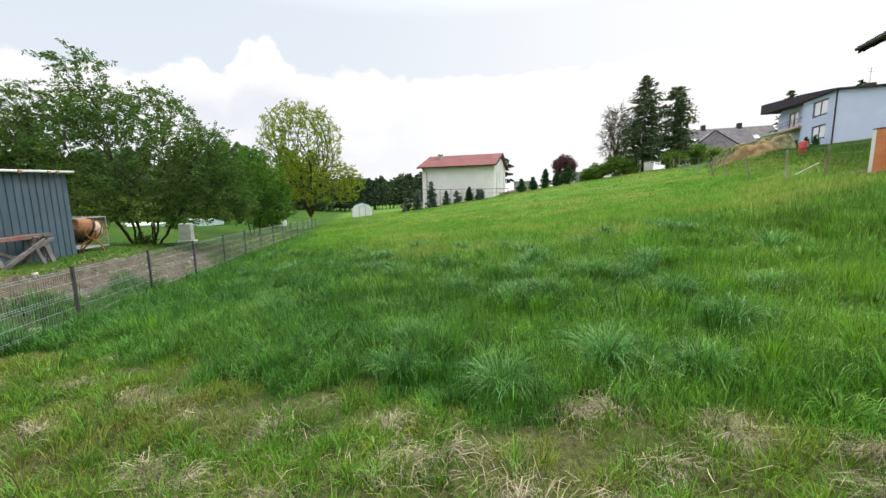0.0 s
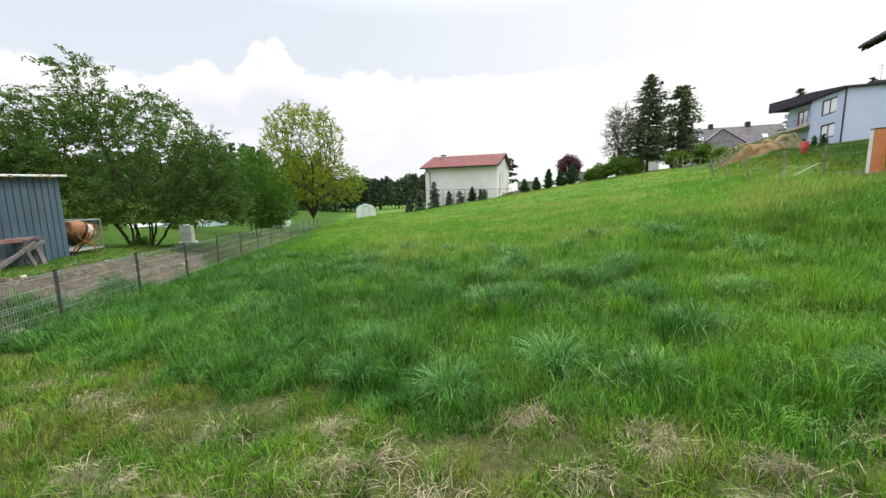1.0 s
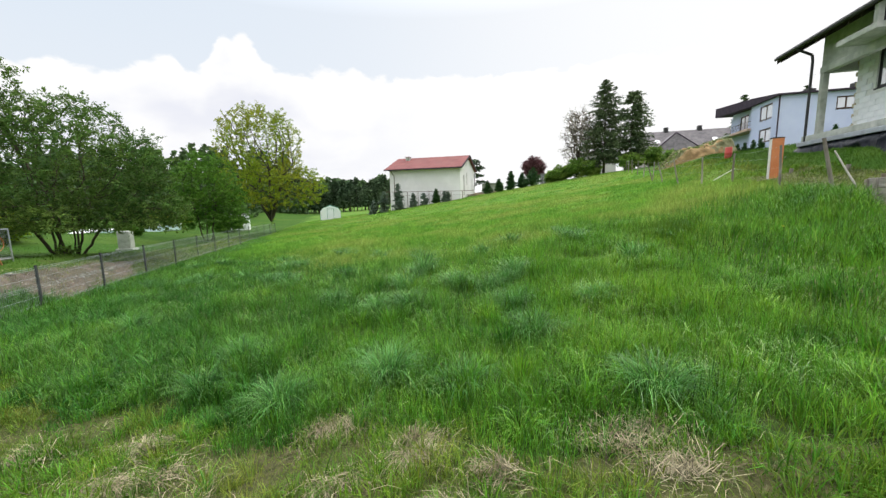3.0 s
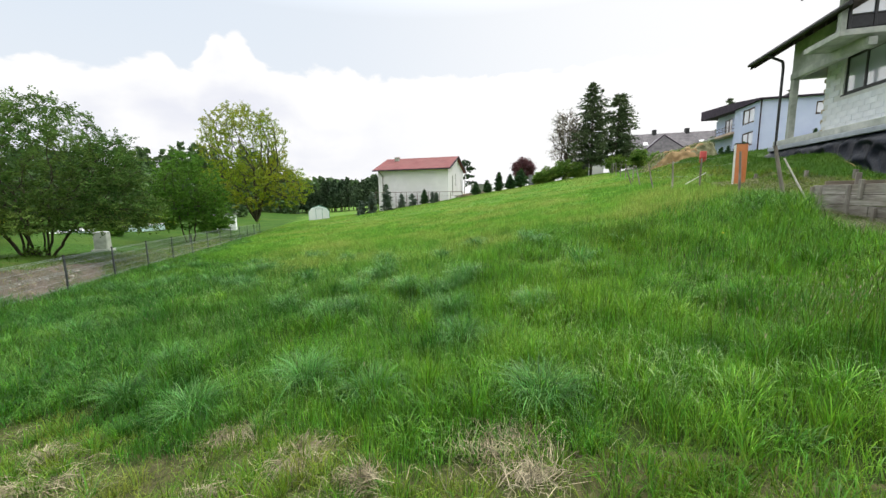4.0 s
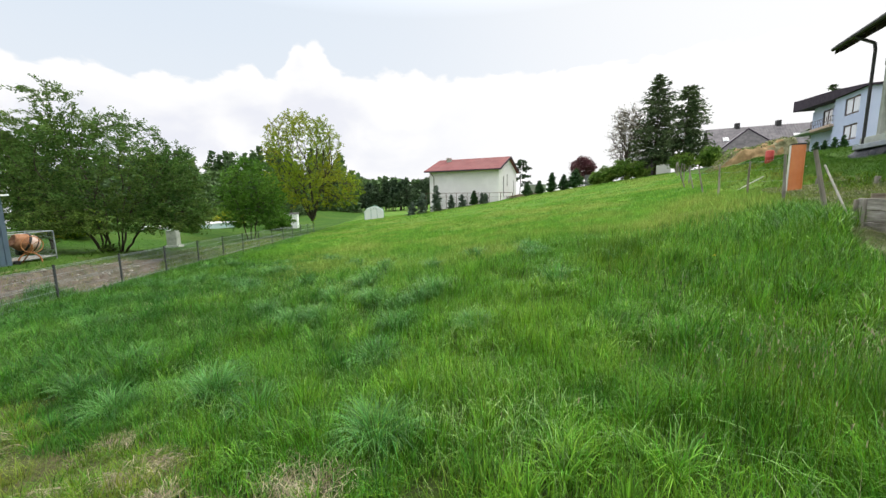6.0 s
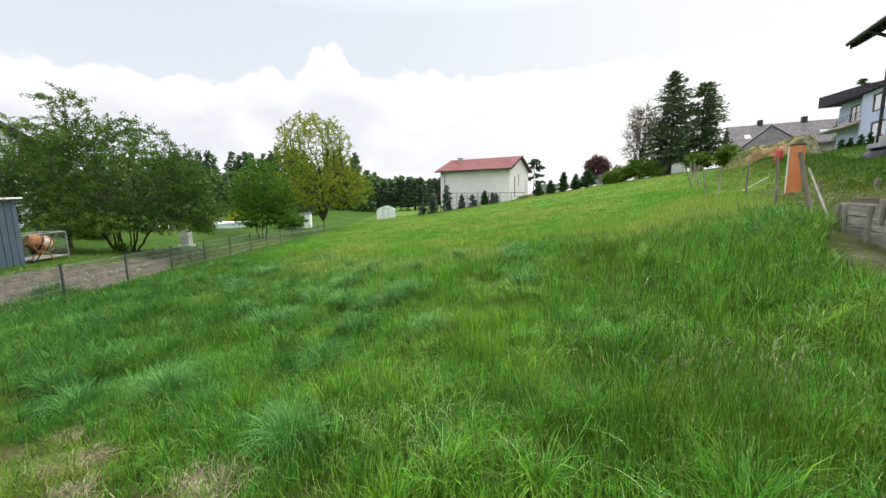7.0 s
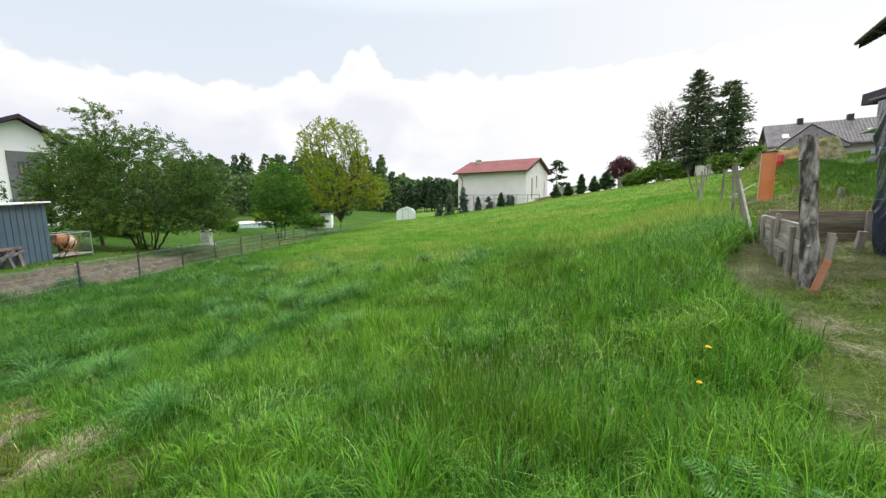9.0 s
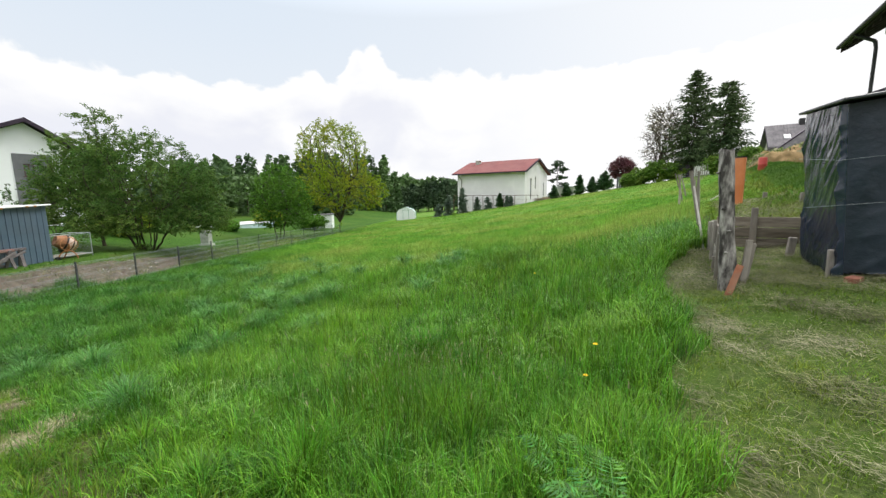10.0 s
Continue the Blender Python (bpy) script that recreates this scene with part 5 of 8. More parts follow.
def round_tree():
    r = np.random.default_rng(12)
    across = np.array((0.70, 0.71))
    stems = [stem(r, (0.25 * math.cos(a), 0.25 * math.sin(a), -0.2), (1.0 * math.cos(a), 1.0 * math.sin(a), 3.4), 8, 0.012) for a in (0.4, 2.3, 4.6)]
    parts = ((0.3, 0, 4.5, 2.7, 2.7, 3.1, 1.0), (1.7, 0, 3.0, 2.0, 2.2, 2.1, 0.4), (-0.3, 0, 2.6, 2.3, 2.3, 1.6, 0.4), (-0.5, 0, 7.0, 0.9, 0.9, 0.9, 0.06))
    pts = lobes(r, 2400, parts, across, 0.8, 0.1, -0.28, 5.0)
    grown_tree("round_tree", -26.0, 25.9, surface(-26.0, 25.9), 12, stems, pts, 0.25, 1.6, 0.34, 0.007, "leaf_mid", 0.085, 30, 0.6, 0.18,
               "round-crowned deep green tree beside the wire fence", trunk_r=0.10, long=1.7, tilt=0.5, thin=7)


def back_tree():
    r = np.random.default_rng(14)
    across = np.array((0.28, 0.96))
    stems = [stem(r, (0, 0, -0.2), (0.05, 0, 0.5), 3, 0.01)] + [stem(r, (0.05, 0, 0.45), (0.9 * math.cos(a), 0.9 * math.sin(a), 1.8), 7, 0.012) for a in (1.0, 3.1, 5.2)]
    parts = ((-0.4, 0, 2.3, 1.7, 2.0, 1.9, 1.0), (1.7, 0, 3.0, 1.9, 2.2, 2.1, 0.6))
    pts = lobes(r, 700, parts, across, 0.9, 0.15, -0.25, 9.0)
    grown_tree("garden_tree", -22.6, 9.0, surface(-22.6, 9.0), 14, stems, pts, 0.28, 1.8, 0.40, 0.007, "leaf_dark", 0.085, 26, 0.65, 0.18,
               "leafy green tree behind the wide tree", trunk_r=0.11, long=1.8, tilt=0.45, thin=7)



def tall_pine():
    r = np.random.default_rng(15)
    stems = [stem(r, (0, 0, -0.3), (0.2, 0.1, 6.4), 14, 0.004)]
    parts = ((0.2, 0, 6.3, 1.1, 1.1, 0.9, 0.6), (1.1, 0, 5.2, 1.1, 1.0, 0.5, 0.5), (-1.2, 0, 4.9, 1.2, 1.0, 0.55, 0.5), (0.9, 0, 3.6, 1.2, 1.0, 0.45, 0.4), (-0.7, 0, 3.1, 1.0, 1.0, 0.4, 0.3), (1.5, 0, 2.2, 0.9, 0.9, 0.4, 0.25))
    pts = lobes(r, 420, parts, (0.98, 0.2), 1.4, 0.0, -0.4, 2.0)
    grown_tree("pine_tree", -14.0, 83.0, 2.6, 15, stems, pts, 0.3, 2.2, 0.4, 0.014, "pine", 0.20, 16, 0.55, 0.25,
               "slim pine with open tiers behind the white house", trunk_r=0.13, long=2.2, tilt=0.7, thin=4)


spreading_tree()
tall_pine()
spring_tree()
round_tree()
back_tree()


# conifers by the plot and along the far houses, each up to its measured top
def conifer_to(name, x, y, seed, top, *args, **more):
    return conifer(name, x, y, seed, top - surface(x, y), *args, **more)


conifer_to("spruce", 9.2, 58.2, 21, 16.9, 3.9, "needle", "tall dark spruce with a pointed top", clear=0.14, per_m=38, size=0.26, taper=0.62, tufts=52, gap=0.2, droop=0.4)
conifer_to("spruce", 11.9, 54.6, 22, 14.3, 2.9, "needle", "dark spruce with a ragged forked top", clear=0.18, per_m=34, size=0.26, taper=0.45, tufts=46, gap=0.34, droop=0.3)
for k, (x, y, top, w) in enumerate(((32.1, 75.3, 16.9, 3.4), (38.9, 72.4, 17.0, 2.4))):
    conifer_to("spruce", x, y, 23 + 10 * k, top, w, "needle", "dark spruce behind the pale blue house", clear=0.1, per_m=22, size=0.5)
broadleaf("bare_tree", 5.9, 59.5, 24, 1, (0, 0, 3.4), (0.1, 0, 5.6), (2.6, 2.4, 4.4), 420, 10, "leaf_twig", 0.10, 0.3,
          "thin tree with bare brown twigs in bud", trunk_r=0.14, gap=-0.2, shell=0.2, twig=0.03, limbs=16, streak=0.8)
broadleaf("purple_tree", -1.2, 80.0, 25, 1, (0, 0, 1.6), (0, 0, 3.4), (2.1, 1.9, 2.2), 260, 40, "leaf_purple", 0.16, 0.3, "round purple-leaved ornamental tree", trunk_r=0.1, gap=-0.4)
for k, (x, y, top, w) in enumerate(((-6.65, 55.4, 3.95, 0.75), (-5.05, 55.8, 4.15, 0.75), (-3.4, 56.1, 5.25, 0.85), (-1.85, 56.4, 4.9, 0.85), (-0.3, 56.6, 5.65, 1.25), (-13.7, 53.0, 2.95, 0.62))):
    conifer_to("thuja", x, y, 40 + k, top, w, "thuja", "narrow dark green thuja at the edge of the meadow", "thuja", clear=0.0, per_m=70, size=0.24, taper=0.8, tufts=22, droop=-0.3)
for k, (x, y, top, w) in enumerate(((-18.7, 50.9, 3.75, 0.95), (-16.75, 51.9, 2.4, 0.6), (-15.35, 52.5, 2.4, 0.65), (-12.2, 52, 2.6, 0.3), (-11.7, 52.2, 2.5, 0.28), (-21.8, 49.3, 1.5, 0.75), (-20.5, 50.0, 2.75, 0.95))):
    conifer_to("fir", x, y, 60 + k, top, w, "blue_fir", "young blue-green fir on the bank below the house", "fir", clear=0.02, per_m=34, size=0.34, taper=0.6, tufts=11)
for k, (x, y, h) in enumerate(((30.8, 51.2, 1.7), (32.2, 51.2, 1.6), (33.7, 51.2, 1.7), (24.9, 54.2, 1.3), (24.9, 52.5, 1.3), (24.9, 56.2, 1.2), (24.9, 58.2, 1.3))):
    conifer("thuja", x, y, 80 + k, h, 0.45, "thuja", "small thuja in the hedge by the pale blue house", "thuja", clear=0.0, per_m=60, size=0.2, taper=0.9, tufts=12, droop=-0.3)


def bush(name, x, y, seed, wide, tall, leaf, label, clusters=150, per=34, size=0.14):
    return broadleaf(name, x, y, seed, 3, (0, 0, tall * 0.4), (0, 0, tall * 0.52), (wide, wide, tall * 0.5), clusters, per, leaf, size, 0.16, label, "bush", trunk_r=0.03, gap=-0.3, shell=0.2, streak=0.5)


for k, (x, y, w, h, leaf) in enumerate(((3.5, 58, 1.5, 2.2, "leaf_bush"), (5.6, 57, 1.7, 2.6, "leaf_bush"), (7.4, 56.5, 1.2, 1.9, "leaf_bush"), (2.2, 59, 0.8, 1.3, "leaf_bush"), (11.6, 52.5, 1.3, 1.9, "leaf_bush"), (14.2, 53, 1.2, 2.2, "leaf_bush"), (16.5, 56, 1.2, 1.6, "leaf_bush"))):
    bush("bush", x, y, 90 + k, w, h, leaf, "leafy green garden bush at the top of the meadow")
for k, (x, y, w, h, leaf) in enumerate(((-30.0, 15.0, 1.6, 1.4, "leaf_spring"), (-36.0, 38.0, 2.2, 2.2, "leaf_mid"), (-40, 34, 2.0, 2.0, "leaf_spring"),
                                       (-37.5, 27.0, 1.0, 0.6, "leaf_mid"), (-33, 24.6, 0.8, 0.7, "leaf_mid"), (-27, 13.5, 1.4, 1.3, "leaf_spring"))):
    bush("bush", x, y, 110 + k, w, h, leaf, "garden bush on the yard lawn")
bush("bush", -17.0, 11.15, 130, 0.22, 0.34, "leaf_bush", "small pale shrub at the foot of the wide tree", 26, 16, 0.05)
wood_edge("pine_wood", -78, 108, -38, 104, 85, 10.5, 2.1, 31, "pine", "dark far pine wood with bare lower trunks", leaves=420, size=0.55, clear=0.3, dip=1.2)
wood_edge("mixed_wood", -150, 62, -76, 92, 130, 19.5, 3.2, 32, "hazed_far_leaf", "far dark green wood behind the garden", leaves=520, size=0.75, clear=0.05, dip=3.0)
wood_edge("garden_trees", -95, 40, -60, 62, 26, 9.0, 2.8, 33, "hazed_far_leaf", "trees at the far end of the gardens", leaves=520, size=0.6, clear=0.05, dip=1.0, round_top=True)
wood_edge("far_trees", -70, 4, -62, 40, 22, 9.5, 3.2, 35, "hazed_far_leaf", "trees at the far side of the yard", leaves=520, size=0.6, clear=0.05, dip=1.0, round_top=True)
wood_edge("hill_wood", -330, 240, -128, 285, 100, 15.0, 6.0, 34, "hazed_far_leaf", "hazy wooded hill on the horizon", leaves=90, size=3.2, clear=0.0, dip=-6.0, depth=60, round_top=True)


# ---- mesh fence ----
def mesh_fence():
    k0, k1, gap = -4, 12, 2.5
    root = thing("mesh_fence", FENCE_A[0], FENCE_A[1], surface(*FENCE_A), 0, "dark welded wire mesh fence on slim steel posts", "fence")
    way = Vector((FENCE_D[0], FENCE_D[1], 0))
    tops = {}
    for k in range(k0, k1 + 1):
        x, y = FENCE_A + FENCE_D * gap * k
        tops[k] = 0.40 - 0.040 * k - 0.0022 * k * k if k > 0 else 0.40 - 0.03 * k
    rot = math.degrees(math.atan2(FENCE_D[1], FENCE_D[0]))
    for k in range(k0, k1 + 1):
        x, y = FENCE_A + FENCE_D * gap * k
        bm = bmesh.new()
        m = pose(x, y, 0, 0, 0, rot)
        low = surface(x, y) - 0.1
        box(bm, (-0.03, -0.02, low), (0.03, 0.02, tops[k]), 0.004, m)
        post = part("post", bm, M["anthracite"], root, world_space=True)
        bm = bmesh.new()
        box(bm, (-0.034, -0.024, tops[k] - 0.004), (0.034, 0.024, tops[k] + 0.012), 0.004, m)
        part("cap", bm, M["rubber"], post, world_space=True)
    for k in range(k0, k1):
        a = Vector((*(FENCE_A + FENCE_D * gap * k), 0)) + way * 0.03
        b = a + way * (gap - 0.06)
        ta, tb_ = tops[k] - 0.03, tops[k + 1] - 0.03
        segs = []
        step = 0.05 if k < 5 else 0.10
        n = int((gap - 0.06) / step)
        for j in range(n + 1):
            u = j / n
            p = a.lerp(b, u)
            t = ta + (tb_ - ta) * u
            segs.append(((p.x, p.y, t - 1.03), (p.x, p.y, t), 0.0022, 0.0022))
        side = Vector((-way.y, way.x, 0))
        for dz in (0.02, 0.06, 0.26, 0.46, 0.50, 0.54, 0.74, 0.94, 0.98):
            off = side * (0.02 if dz in (0.02, 0.50, 0.98) else 0.0)
            segs.append(((a.x + off.x, a.y + off.y, ta - dz), (b.x + off.x, b.y + off.y, tb_ - dz), 0.0048, 0.0048))
        part_mesh("mesh_panel", mesh_of("mesh_panel", [sticks(segs, 3)]), M["wire"], root, world_space=True)


mesh_fence()


# ---- metal shed with things beside it ----
def metal_shed():
    # local x runs along the long wall towards the near end, local y towards the yard
    z = 0.24
    root = thing("metal_shed", -13.10, 6.76, z, math.degrees(math.atan2(-FENCE_D[1], -FENCE_D[0])), "grey-blue corrugated metal shed with a white flat roof", "shed")
    length, depth, tall = 5.2, 3.0, 2.2

    def ribbed(lo, hi, axis, at, out):
        bm = bmesh.new()
        prof, u = [], lo
        while u < hi - 0.01:
            for du, dv in ((0, 0), (0.15, 0), (0.16, 0.022), (0.195, 0.022)):
                if u + du < hi:
                    prof.append((u + du, dv))
            u += 0.205
        prof.append((hi, 0))
        col = []
        for u, v in prof:
            p = (u, at + out * v) if axis == "x" else (at + out * v, u)
            col.append((bm.verts.new((*p, -0.3)), bm.verts.new((*p, tall - 0.05 * (p[0] if axis == 'x' else at)))))
        for (a, b), (c, d) in zip(col, col[1:]):
            bm.faces.new((a, c, d, b))
        bmesh.ops.solidify(bm, geom=bm.faces[:], thickness=0.004)
        return bm

    part("front_wall", ribbed(0, length, "x", 0.0, -1), M["sheet"], root)
    part("back_wall", ribbed(0, length, "x", -depth, 1), M["sheet"], root)
    part("side_wall", ribbed(-depth, 0, "y", 0.0, -1), M["sheet"], root)
    part("side_wall", ribbed(-depth, 0, "y", length, 1), M["sheet"], root)
    bm = bmesh.new()
    box(bm, (-0.11, -depth - 0.15, 0.0), (length + 0.15, 0.16, 0.055), 0.01, pose(0, 0, tall, 1.0, 2.86, 0))
    part("roof", bm, M["roof_white"], root, "white sheet roof edge")
    for u in (0.45, 0.72, 1.55, 2.5, 2.75):
        bm = bmesh.new()
        box(bm, (u, 0.14, tall - 0.03 - 0.05 * u), (u + 0.09, 0.19, tall + 0.045 - 0.05 * u), 0.01)
        part("bracket", bm, M["rust"], root, "rusty yellow bracket")


metal_shed()


def trestle(x0, y0, turn, beam, label):
    root = thing("wooden_trestle", x0, y0, 0.20, turn, label, "trestle", "trestles by the shed")
    bm = bmesh.new()
    box(bm, (-0.62, -0.05, 0.60), (0.66, 0.05, 0.70), 0.008)
    part("beam", bm, M[beam], root)
    for x in (-0.5, 0.5):
        for s in (-1, 1):
            bm = bmesh.new()
            m = pose(x, s * 0.06, 0.62, -22 * s, 0, 0)
            box(bm, (-0.05, -0.025, -0.80), (0.05, 0.025, 0.04), 0.006, m)
            part("leg", bm, M["trestle_wood"], root)
    for s in (-1, 1):
        bm = bmesh.new()
        m = pose(0, s * 0.21, 0.30, 0, 26 * s, 0)
        box(bm, (-0.62, -0.02, -0.045), (0.62, 0.02, 0.045), 0.006, m)
        part("brace", bm, M["trestle_wood"], root)


trestle(-11.88, 5.00, 118, "red_wood", "weathered wooden trestle with a worn red beam")
trestle(-12.28, 5.28, 100, "trestle_wood", "grey weathered wooden trestle with crossed braces")
trestle(-12.05, 4.55, 135, "trestle_wood", "grey weathered wooden trestle against the shed wall")


def cement_mixer():
    root = thing("cement_mixer", -13.50, 7.26, 0.17, -86, "old cement mixer with a faded orange drum and handwheel", "cement mixer")
    tilt = pose(0, 0, 0.86, 0, 68, 0)
    bm = bmesh.new()
    lathe(bm, [(0.05, -0.40), (0.24, -0.38), (0.36, -0.22), (0.37, 0.02)], 22, tilt)
    drum = part("drum", bm, M["splashed"], root, "orange drum splashed with pale cement", smooth=True)
    bm = bmesh.new()
    lathe(bm, [(0.37, 0.02), (0.36, 0.10), (0.27, 0.36), (0.24, 0.41), (0.20, 0.40), (0.10, 0.36), (0.002, 0.35)], 22, tilt)
    part("drum_mouth", bm, M["cement"], drum, "cement-crusted conical mouth", smooth=True)
    bm = bmesh.new()
    lathe(bm, [(0.372, -0.02), (0.40, -0.02), (0.40, 0.05), (0.372, 0.05)], 26, tilt)
    part("gear_ring", bm, M["dark_metal"], drum, "dark gear ring")
    bm = bmesh.new()
    lathe(bm, [(0.335, -0.27), (0.355, -0.27), (0.37, -0.23), (0.35, -0.23)], 26, tilt)
    part("band", bm, M["dark_metal"], drum, "dark steel band")
    bm = bmesh.new()
    pts = [Vector((0.34 * math.cos(t), 0.50, 0.80 + 0.34 * math.sin(t))) for t in np.linspace(0, 2 * math.pi, 21)]
    tube(bm, pts, 0.016, 6)
    for t in (0.5, 2.6, 4.7):
        rod(bm, (0, 0.50, 0.80), (0.34 * math.cos(t), 0.50, 0.80 + 0.34 * math.sin(t)), 0.012)
    part("handwheel", bm, M["mixer"], root)
    bm = bmesh.new()
    arc = [Vector((0, 0.46 * math.cos(t), 0.80 + 0.40 * math.sin(t) * -1)) for t in np.linspace(0, math.pi, 10)]
    tube(bm, arc, 0.028, 8)
    part("yoke", bm, M["mixer"], root)
    bm = bmesh.new()
    rod(bm, (0, 0.16, 0.44), (0, 0.16, 0.82), 0.04, 0.04, 8)
    rod(bm, (0, 0.0, 0.40), (0, 0.30, 0.50), 0.05, 0.05, 8)
    part("pillar", bm, M["mixer"], root)
    for s in (-1, 1):
        bm = bmesh.new()
        arc = [Vector((s * (0.03 + 0.34 * math.sin(t)), 0.16, 0.44 * math.cos(t))) for t in np.linspace(0.0, math.pi / 2, 8)]
        tube(bm, arc, 0.026, 7)
        part("leg", bm, M["mixer"], root)
    for s in (-1, 1):
        bm = bmesh.new()
        lathe(bm, [(0.02, -0.03), (0.075, -0.035), (0.09, -0.02), (0.09, 0.02), (0.075, 0.035), (0.02, 0.03)], 14, pose(0.40, 0.16 + s * 0.06, 0.09, 90, 0, 0))
        part("wheel", bm, M["rubber"], root)
    bm = bmesh.new()
    box(bm, (-0.16, -0.50, 0.35), (0.16, -0.22, 0.66), 0.02)
    part("motor_box", bm, M["dark_metal"], root)
    bm = bmesh.new()
    rod(bm, (0, 0.16, 0.42), (0, -0.44, 0.02), 0.026, 0.026, 7)
    part("rear_leg", bm, M["mixer"], root)
    root.scale = (0.82, 0.82, 0.82)


cement_mixer()


def wire_cage():
    root = thing("wire_cage", -14.1, 7.6, 0.12, 118, "low galvanised wire mesh cage with a tube frame", "cage")
    w, d, h = 1.7, 1.0, 1.05
    for x in (-w / 2, w / 2):
        for y in (0, d):
            bm = bmesh.new()
            rod(bm, (x, y, 0), (x, y, h), 0.02)
            part("upright", bm, M["galv"], root)
    for z in (0.12, h):
        bm = bmesh.new()
        tube(bm, [(-w / 2, 0, z), (w / 2, 0, z), (w / 2, d, z), (-w / 2, d, z), (-w / 2, 0, z)], 0.018)
        part("rail", bm, M["galv"], root)
    for y in (0, d):
        segs = [((x, y, 0.12), (x, y, h), 0.002, 0.002) for x in np.linspace(-w / 2, w / 2, 28)]
        segs += [((-w / 2, y, z), (w / 2, y, z), 0.002, 0.002) for z in np.linspace(0.12, h, 16)]
        part_mesh("mesh_side", mesh_of("mesh_side", [sticks(segs, 3)]), M["wire"], root)
    bm = bmesh.new()
    box(bm, (-w / 2, 0, 0.08), (w / 2, d, 0.12), 0.01)
    part("floor_board", bm, M["grey_wood"], root)


wire_cage()


def bird_table(x, y):
    z = surface(x, y)
    root = thing("bird_table", x, y, z, 20, "rustic bird table with a dark thatched roof on a trunk", "bird table")
    bm = bmesh.new()
    for a, b, r in (((0.12, 0, -0.1), (0.0, 0, 0.7), 0.10), ((0, 0, 0.7), (-0.1, 0.02, 1.25), 0.09), ((0, 0, 0.75), (0.22, 0, 1.25), 0.05)):
        rod(bm, a, b, r, r * 0.8, 8)
    part("post", bm, M["bark"], root)
    bm = bmesh.new()
    box(bm, (-0.4, -0.32, 1.25), (0.4, 0.32, 1.31), 0.01)
    part("tray", bm, M["bark"], root)
    for sx in (-0.3, 0.3):
        for sy in (-0.22, 0.22):
            bm = bmesh.new()
            rod(bm, (sx, sy, 1.3), (sx, sy, 1.6), 0.025)
            part("roof_post", bm, M["bark"], root)
    bm = bmesh.new()
    prism(bm, [(-0.55, -0.42, 1.56), (0.55, -0.42, 1.56), (0, -0.42, 1.95)], (0, 0.84, 0))
    part("roof", bm, M["bark"], root)


bird_table(-21.8, 10.8)


def low_pool():
    z = surface(-37, 29)
    root = thing("garden_pool", -38.3, 26.4, z, 100, "low above-ground pool with a pale blue wall", "pool")
    bm = bmesh.new()
    box(bm, (-6.2, -2.2, -0.2), (6.2, 2.2, 0.46), 0.08)
    part("pool_wall", bm, M["pool"], root)
    bm = bmesh.new()
    box(bm, (-6.26, -2.26, 0.45), (6.26, 2.26, 0.53), 0.03)
    part("rim", bm, M["roof_white"], root)


low_pool()


def yard_block():
    z = surface(-22.6, 17.2)
    root = thing("stone_plinth", -22.6, 17.2, z, 30, "grey stone plinth on the lawn", "plinth")
    bm = bmesh.new()
    box(bm, (-0.46, -0.33, -0.1), (0.46, 0.33, 0.18), 0.03)
    part("base", bm, M["concrete"], root)
    bm = bmesh.new()
    box(bm, (-0.33, -0.26, 0.18), (0.33, 0.26, 1.22), 0.04)
    part("block", bm, M["concrete"], root)


yard_block()


def garden_shed():
    x, y = -38.7, 42.2
    z = surface(x, y)
    root = thing("white_garden_shed", x, y, z, 40, "small white garden shed with a flat grey roof", "shed")
    bm = bmesh.new()
    box(bm, (-1.5, -1.2, -0.2), (1.5, 1.2, 1.9), 0.02)
    part("wall", bm, M["clean_wall"], root)
    bm = bmesh.new()
    prism(bm, [(-1.62, -1.32, 1.90), (1.62, -1.32, 2.02), (1.62, -1.32, 2.10), (-1.62, -1.32, 1.98)], (0, 2.64, 0))
    part("roof", bm, M["grey_roof"], root)


garden_shed()


# ---- houses ----
def window(root, plane, at, u0, u1, z0, z1, out, frame="frame_brown", panes=2, frame_w=0.09, name="window"):
    """A window on a wall. plane 'x' or 'y': the axis that the wall faces; at: the wall's place on it; out: +1 or -1, the way it faces."""
    def corners(a, b, lo, hi, n0, n1):
        if plane == "x":
            return (min(n0, n1), a, lo), (max(n0, n1), b, hi)
        return (a, min(n0, n1), lo), (b, max(n0, n1), hi)

    bm = bmesh.new()
    f = frame_w
    o0, o1 = at - out * 0.10, at + out * 0.03
    box(bm, *corners(u0, u1, z0, z0 + f, o0, o1))
    box(bm, *corners(u0, u1, z1 - f, z1, o0, o1))
    for k in range(panes + 1):
        c = u0 + (u1 - u0) * k / panes
        c = min(max(c, u0 + f / 2), u1 - f / 2)
        box(bm, *corners(c - f / 2, c + f / 2, z0 + f, z1 - f, o0, o1))
    win = part(name, bm, M[frame], root, world_space=True)
    for k in range(panes):
        a, b = u0 + (u1 - u0) * k / panes + f / 2, u0 + (u1 - u0) * (k + 1) / panes - f / 2
        bm = bmesh.new()
        box(bm, *corners(a, b, z0 + f, z1 - f, at - out * 0.02, at + out * 0.004))
        part("pane", bm, M["bright_glass"] if name == "window" else M["glass"], win, world_space=True)
    bm = bmesh.new()
    box(bm, *corners(u0 - 0.08, u1 + 0.08, z0 - 0.06, z0, at - out * 0.02, at + out * 0.10))
    part("sill", bm, M[frame], win, world_space=True)
    return win


